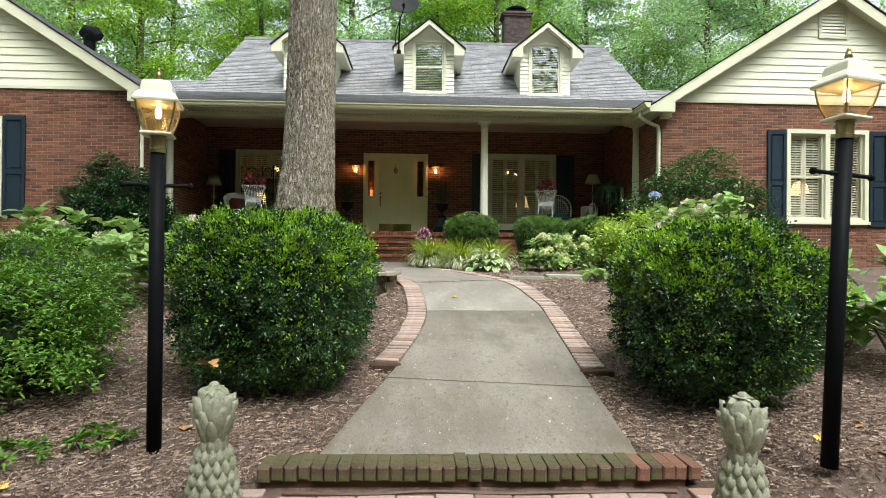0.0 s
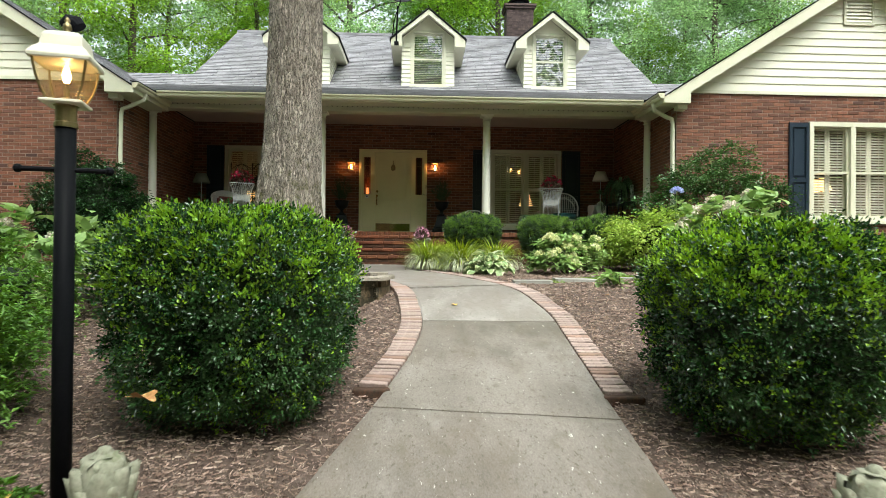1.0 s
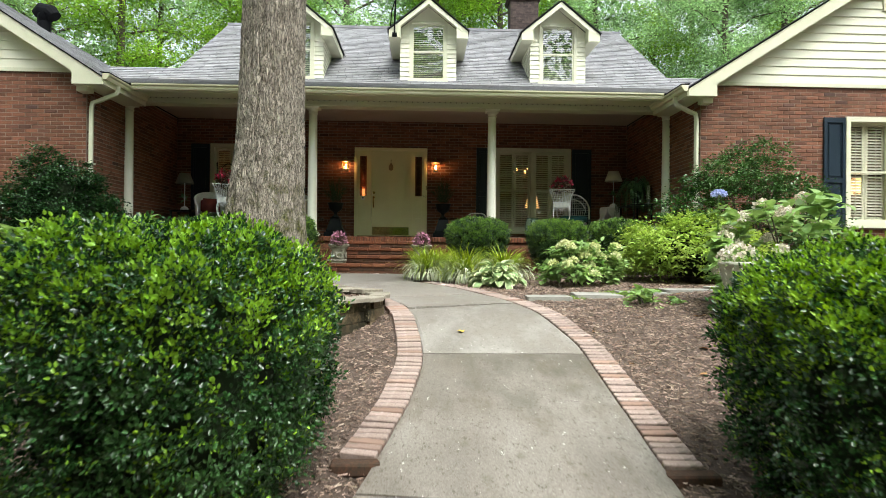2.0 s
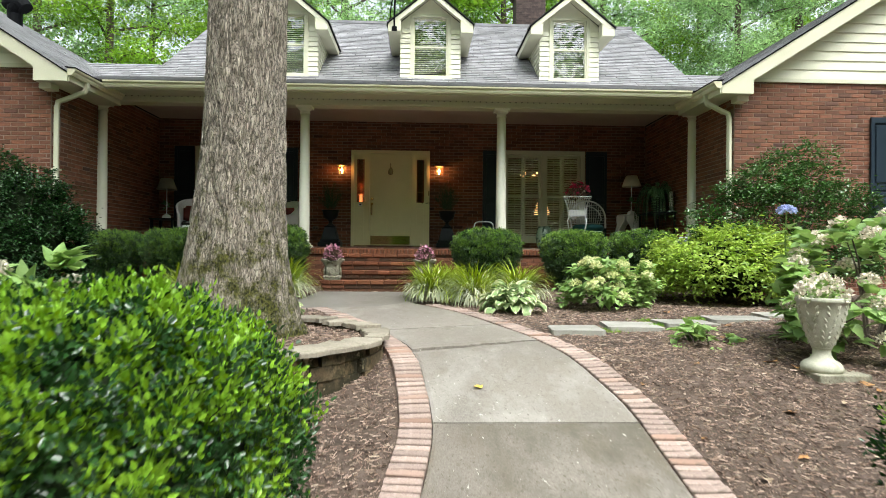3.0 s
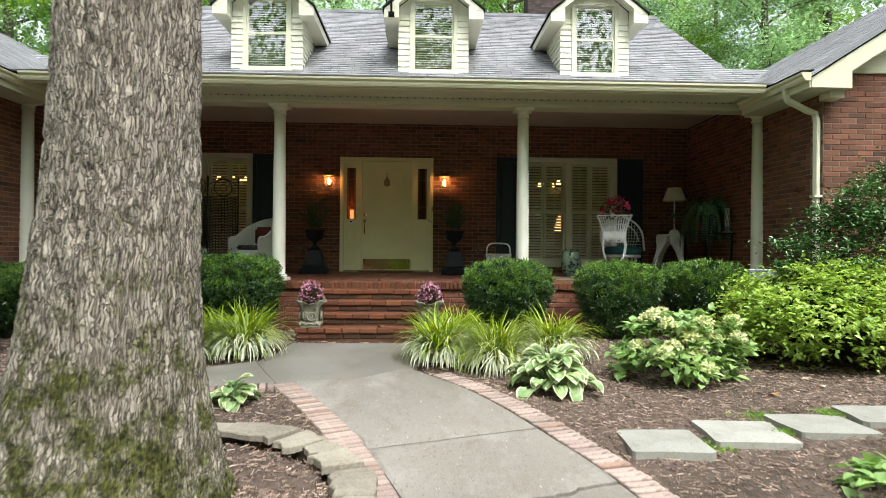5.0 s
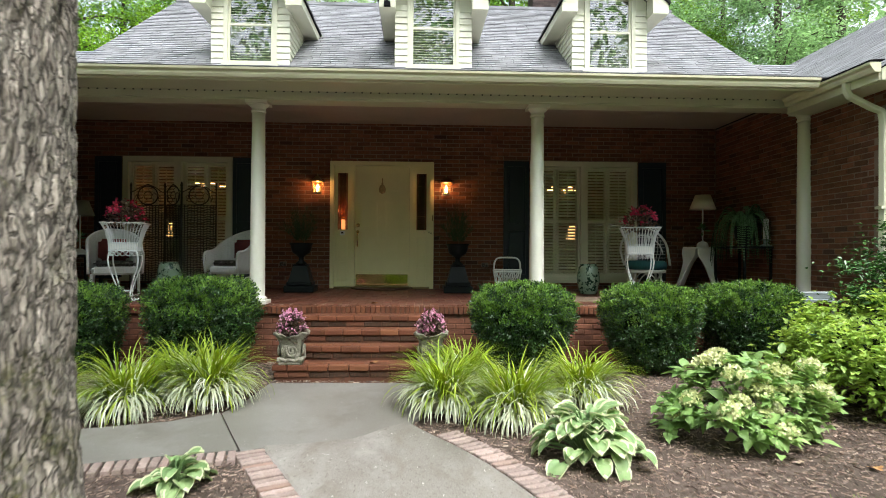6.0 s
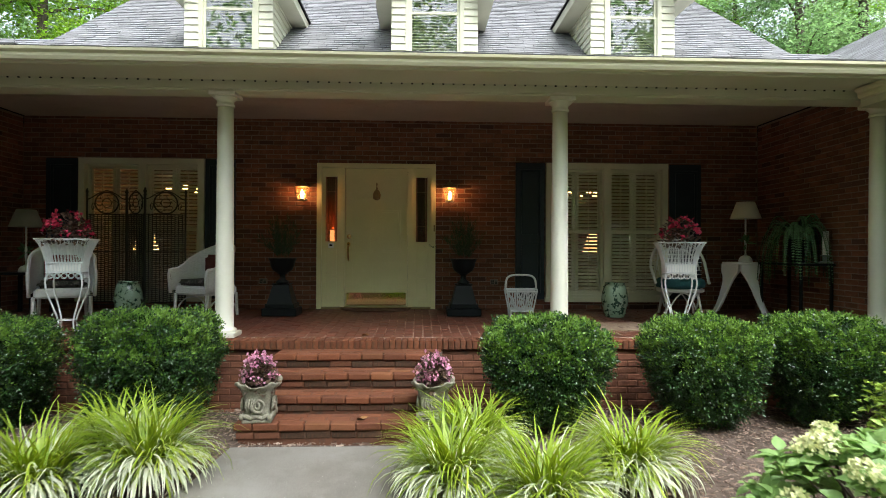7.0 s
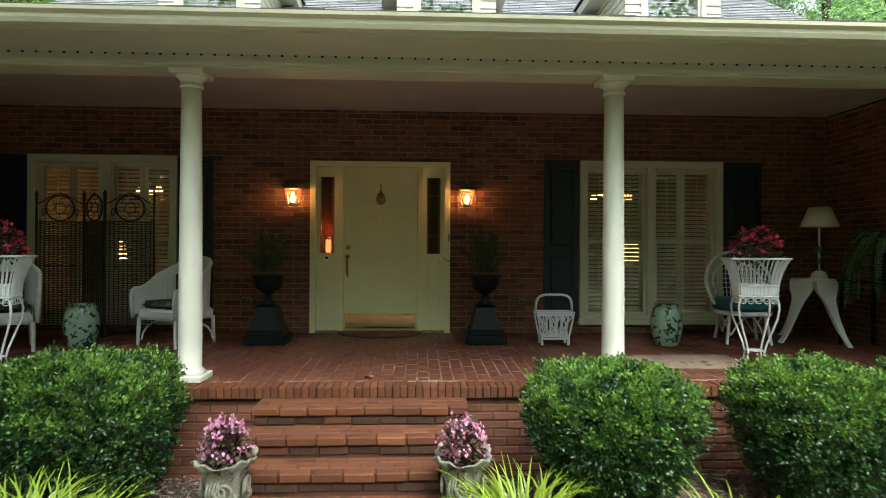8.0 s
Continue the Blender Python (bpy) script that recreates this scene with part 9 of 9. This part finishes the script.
# wall lanterns beside the door
def sconce(x):
    t = thing("wall_lantern", "lit brass wall lantern beside the front door", "wall lamp", "wall lanterns", at=(x, 0, 1.52))
    part("back_plate", L([(0.05, 0), (0.05, 0.012), (0.03, 0.02)], 16, pose(0, 0.002, 0.1, 90, 0, 0)), M_oldbrass, t)
    part("arm", T([(0, -0.01, 0.1), (0, -0.05, 0.06), (0, -0.12, 0.02), (0, -0.13, 0.05)], 0.008, 6), M_oldbrass, t)
    prof = [(0.056, 0.05), (0.09, 0.23)]
    bars = bmesh.new()
    for q in range(4):
        r = Matrix.Translation((0, -0.13, 0)) @ Matrix.Rotation(q * math.pi / 2, 4, "Z")
        bm = bmesh.new()
        rows = [[bm.verts.new(r @ Vector((s_ * w, -w, zz))) for s_ in (-1, 1)] for w, zz in prof]
        bm.faces.new((rows[0][0], rows[0][1], rows[1][1], rows[1][0]))
        pn = part("pane", bm, M_lampglass, t)
        pn.visible_shadow = False
        part("corner_bar", T([r @ Vector((w, -w, zz)) for w, zz in prof], 0.005, 5), M_oldbrass, t)
    part("lantern_base", B((-0.06, 0.06, -0.19, -0.07, 0.036, 0.05)), M_oldbrass, t)
    part("lantern_roof", L([(0.138, 0.23), (0.14, 0.238), (0.08, 0.275), (0.04, 0.315), (0.012, 0.325), (0.014, 0.345), (0.003, 0.365)], 4, Matrix.Translation((0, -0.13, 0)) @ Matrix.Rotation(math.pi / 4, 4, "Z")), M_oldbrass, t)
    part("bulb", L([(0.012, 0.07), (0.022, 0.1), (0.027, 0.13), (0.016, 0.17), (0.002, 0.19)], 12, Matrix.Translation((0, -0.13, 0))), M_bulb, t, "glowing warm bulb", smooth=True)


sconce(-1.05)
sconce(1.06)

# lit lamps in the rooms behind the windows
def chandelier(at, label, n=5, r=0.28):
    t = thing("chandelier", label, "chandelier", "lamps indoors", at=at)
    part("stem", T([(0, 0, 0.0), (0, 0, 0.75)], 0.012, 6), M_oldbrass, t)
    part("hub", L([(0.01, -0.08), (0.05, -0.03), (0.03, 0.04), (0.01, 0.1)], 14), M_oldbrass, t)
    for i in range(n):
        a = 2 * math.pi * i / n
        o = Vector((math.cos(a), math.sin(a), 0))
        part("arm", T([o * 0.03, o * r * 0.5 + Vector((0, 0, -0.08)), o * r + Vector((0, 0, 0.0)), o * r + Vector((0, 0, 0.06))], 0.008, 5), M_oldbrass, t)
        part("shade", L([(0.05, 0.08), (0.03, 0.15)], 12, Matrix.Translation(o * r)), M_glimmer, t, "glowing small shade")


chandelier((3.45, 1.7, 1.75), "lit brass chandelier seen through the window")
chandelier((-3.3, 1.5, 1.75), "lit brass chandelier seen through the screened window")
for x in (3.66, -3.97):
    fl = thing("table_lamp", "lit amber-shaded lamp on a small table behind the blinds", "lamp", "lamps indoors", at=(x, 1.5, 0.5))
    part("stand", T([(0, 0, 0), (0, 0, 0.36)], 0.04, 8), M_oldbrass, fl)
    part("shade", L([(0.2, 0.34), (0.11, 0.66)], 20), M_faintglow if x > 0 else M_glimmer, fl, "glowing amber shade")
    rt = thing("round_table", "small dark round table indoors under the lit lamp", "table", "tables indoors", at=(x, 1.5, 0))
    part("tabletop", L([(0.3, 0.47), (0.31, 0.48), (0.3, 0.498)], 24), M_cable, rt)
    part("pedestal", L([(0.2, 0), (0.18, 0.03), (0.04, 0.06), (0.04, 0.47)], 16), M_cable, rt)
fl = thing("table_lamp", "lit lamp with an amber shade seen through the wing window", "lamp", "lamps indoors", at=(9.35, -2.6, 0))
part("stand", T([(0, 0, 0), (0, 0, 0.95)], 0.03, 8), M_oldbrass, fl)
part("shade", L([(0.2, 0.92), (0.12, 1.18)], 20), M_glimmer, fl, "glowing amber shade")
fl = thing("table_lamp", "lit amber lantern lamp seen through the sidelight", "lamp", "lamps indoors", at=(-0.655, 0.14, 0))
part("stand", T([(0, 0, 0), (0, 0, 0.98)], 0.025, 8), M_oldbrass, fl)
part("shade", B((-0.034, 0.034, -0.034, 0.034, 0.985, 1.15), bevel=0.006), M_dimglow, fl, "glowing amber shade")
part("lantern_cap", L([(0.055, 1.15), (0.05, 1.165), (0.012, 1.19)], 4, pose(0, 0, 0, 0, 0, 45)), M_oldbrass, fl)
for q in range(4):
    part("corner_bar", T([(0.038 * (1 if q % 2 else -1), 0.038 * (1 if q // 2 else -1), 0.975), (0.038 * (1 if q % 2 else -1), 0.038 * (1 if q // 2 else -1), 1.155)], 0.005, 5), M_oldbrass, fl)
# pleated sheers behind the sidelights
M_sheer = leaf_mat("rose_sheer", [(0.46, 0.39, 0.35), (0.57, 0.5, 0.45)], rough=0.9, spread=0.0, trans=0.4, spec=0.1, scale=6)
for sx_ in (-0.655, 0.655):
    cu = thing("curtain", "pleated rose-brown sheer curtain behind the sidelight", "curtain", "sidelight curtains", at=(sx_, 0.225, 0.9))
    n = 40
    part("cloth", P([(-0.13 + 0.26 * i / n, 0.012 * math.sin(i * 1.5)) for i in range(n + 1)] + [(0.13 - 0.26 * i / n, 0.003 + 0.012 * math.sin((n - i) * 1.5)) for i in range(n + 1)], "z", 0.0, 1.12), M_sheer, cu)
    part("rod", T([(-0.14, 0, 1.125), (0.14, 0, 1.125)], 0.006, 6), M_oldbrass, cu)

# warm light of the lit lanterns
for i, (x, y, z, e_) in enumerate(((-1.05, -0.13, 1.728, 1.1), (1.06, -0.13, 1.728, 1.1), (-0.79, -12.43, 0.335, 0.6), (2.872, -12.93, 0.385, 0.6), (-0.655, 0.13, 1.3, 0.35), (-3.9, 1.3, 1.35, 1.6))):
    lt_ = new("lantern_light", bpy.data.lights.new("lantern_light", "POINT"))
    lt_.data.energy, lt_.data.color, lt_.data.shadow_soft_size = e_, (1.0, 0.3, 0.07), 0.01
    lt_.location = (x, y, z)

# ---- brickwork, piece by piece ----
rnd = random.Random(44)
# brick steps
stp = thing("brick_steps", "red brick steps with worn edges up to the porch", "steps", kind="structure")
FRONTS = [(-2.93, -0.145), (-3.21, -0.275), (-3.5, -0.415), (-3.79, -0.558)]


def step_brick(w, d, h, m, bevel=0.007):
    me = bpy.data.meshes.new("brick")
    bm = B((0, w, 0, d, -h, 0), bevel=bevel)
    bm.to_mesh(me)
    bm.free()
    me.materials.append(m)
    return me


STEP_SIZES = [0.2, 0.145, 0.095]
STEP_TOP = [step_brick(w, 0.095, 0.06, M_step, 0.009) for w in STEP_SIZES]
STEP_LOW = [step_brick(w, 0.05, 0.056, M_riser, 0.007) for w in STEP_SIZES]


def step_row(meshes, x0, x1, y, z, first, tilt):
    """A row of bricks that fills x0 to x1, the ends cut to fit."""
    x, k = x0, first
    while x1 - x > 0.06:
        if x1 - x < STEP_SIZES[k]:
            k = 1 if x1 - x > 0.12 else 2
        share("brick", meshes[k], stp, pose(x, y + rnd.uniform(-0.006, 0.005), z + rnd.uniform(-0.003, 0.002), rnd.uniform(-tilt, tilt), rnd.uniform(-tilt, tilt) * 0.7, rnd.uniform(-tilt, tilt)))
        x += STEP_SIZES[k] + rnd.uniform(0.005, 0.01)
        k = 0


for k, (yf, zt) in enumerate(FRONTS):
    x0, x1 = -0.755 - 0.04 * k, 0.84 + 0.015 * k
    part("bed", B((x0 + 0.03, x1 - 0.03, yf + 0.03, PY + 0.16, zt - 0.3, zt - 0.014)), M_step_mortar, stp)
    part("joint", B((x0 + 0.02, x1 - 0.02, yf + 0.075, yf + 0.3, zt - 0.0135, zt - 0.004)), M_step_mortar, stp)
    for r in range(3):
        step_row(STEP_TOP, x0, x1, yf + r * 0.099, zt, 2 if r % 2 else k % 2, 1.1 if r == 0 else 0.4)
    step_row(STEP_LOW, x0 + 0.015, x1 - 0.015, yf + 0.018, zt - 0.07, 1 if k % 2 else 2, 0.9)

# porch front: brick on edge over stretcher courses
pf = wall_body("wall_porch_front", face_m(XL, PY + 0.03, Z0), XR - XL, 0.792, 0.1, [], M_step_mortar, "low red brick front of the raised porch")
me_r = bpy.data.meshes.new("brick")
bm = B((-0.0275, 0.0275, 0, 0.2, -0.092, 0), bevel=0.005)
bm.to_mesh(me_r)
bm.free()
me_r.materials.append(M_step)
rl_ = thing("porch_edge", "red brick-on-edge border of the porch floor", "border", kind="structure")
x = XL + 0.033
while x < XR:
    share("brick", me_r, rl_, pose(x, PY + rnd.uniform(-0.004, 0.004), floor_z(PY) + rnd.uniform(-0.003, 0.003), rnd.uniform(-0.8, 0.8), rnd.uniform(-0.8, 0.8), rnd.uniform(-0.8, 0.8)))
    x += 0.0598
WORKS.append((pf, XR - XL, 0.792, [], (2.6, 7.4, 0.2, 0.8), 16))

# porch floor pavers
me_f = bpy.data.meshes.new("brick")
bm = B((-0.047, 0.047, -0.098, 0.098, -0.05, 0), bevel=0.003)
bm.to_mesh(me_f)
bm.free()
me_f.materials.append(M_floor)
V, F, made, col = [], [], 0, 0
x = XL + 0.05
while x < XR - 0.03:
    y = PY + 0.31 - (0.103 if col % 2 else 0)
    while y < 0.0:
        z = rnd.uniform(-0.002, 0.002)
        if -1.0 < x < 1.5 and made < 300 and PY + 0.3 < y < -0.1:
            share("brick", me_f, floor_bed, pose(x, y, z + floor_z(y), math.degrees(FALL), 0, rnd.uniform(-0.6, 0.6)))
            made += 1
        else:
            i = len(V)
            y1 = min(y + 0.098, -0.006)
            y0 = max(y - 0.098, PY + 0.209)
            za, zb = z + floor_z(y0), z + floor_z(y1)
            V += [(x - 0.046, y0, za - 0.02), (x + 0.046, y0, za - 0.02), (x + 0.046, y1, zb - 0.02), (x - 0.046, y1, zb - 0.02), (x - 0.044, y0 + 0.002, za), (x + 0.044, y0 + 0.002, za), (x + 0.044, y1 - 0.002, zb), (x - 0.044, y1 - 0.002, zb)]
            F += [(i + 4, i + 5, i + 6, i + 7)] + [(i + c, i + (c + 1) % 4, i + 4 + (c + 1) % 4, i + 4 + c) for c in range(4)]
        y += 0.206
    x += 0.103
    col += 1
raw("brick_pavers", V, F, M_floor_j, floor_bed, "red-brown paving bricks", kind="stuff")

for w_, l_, h_, holes_, near_, seed_ in WORKS:
    brickwork(w_, l_, h_, holes_, near_, seed_)
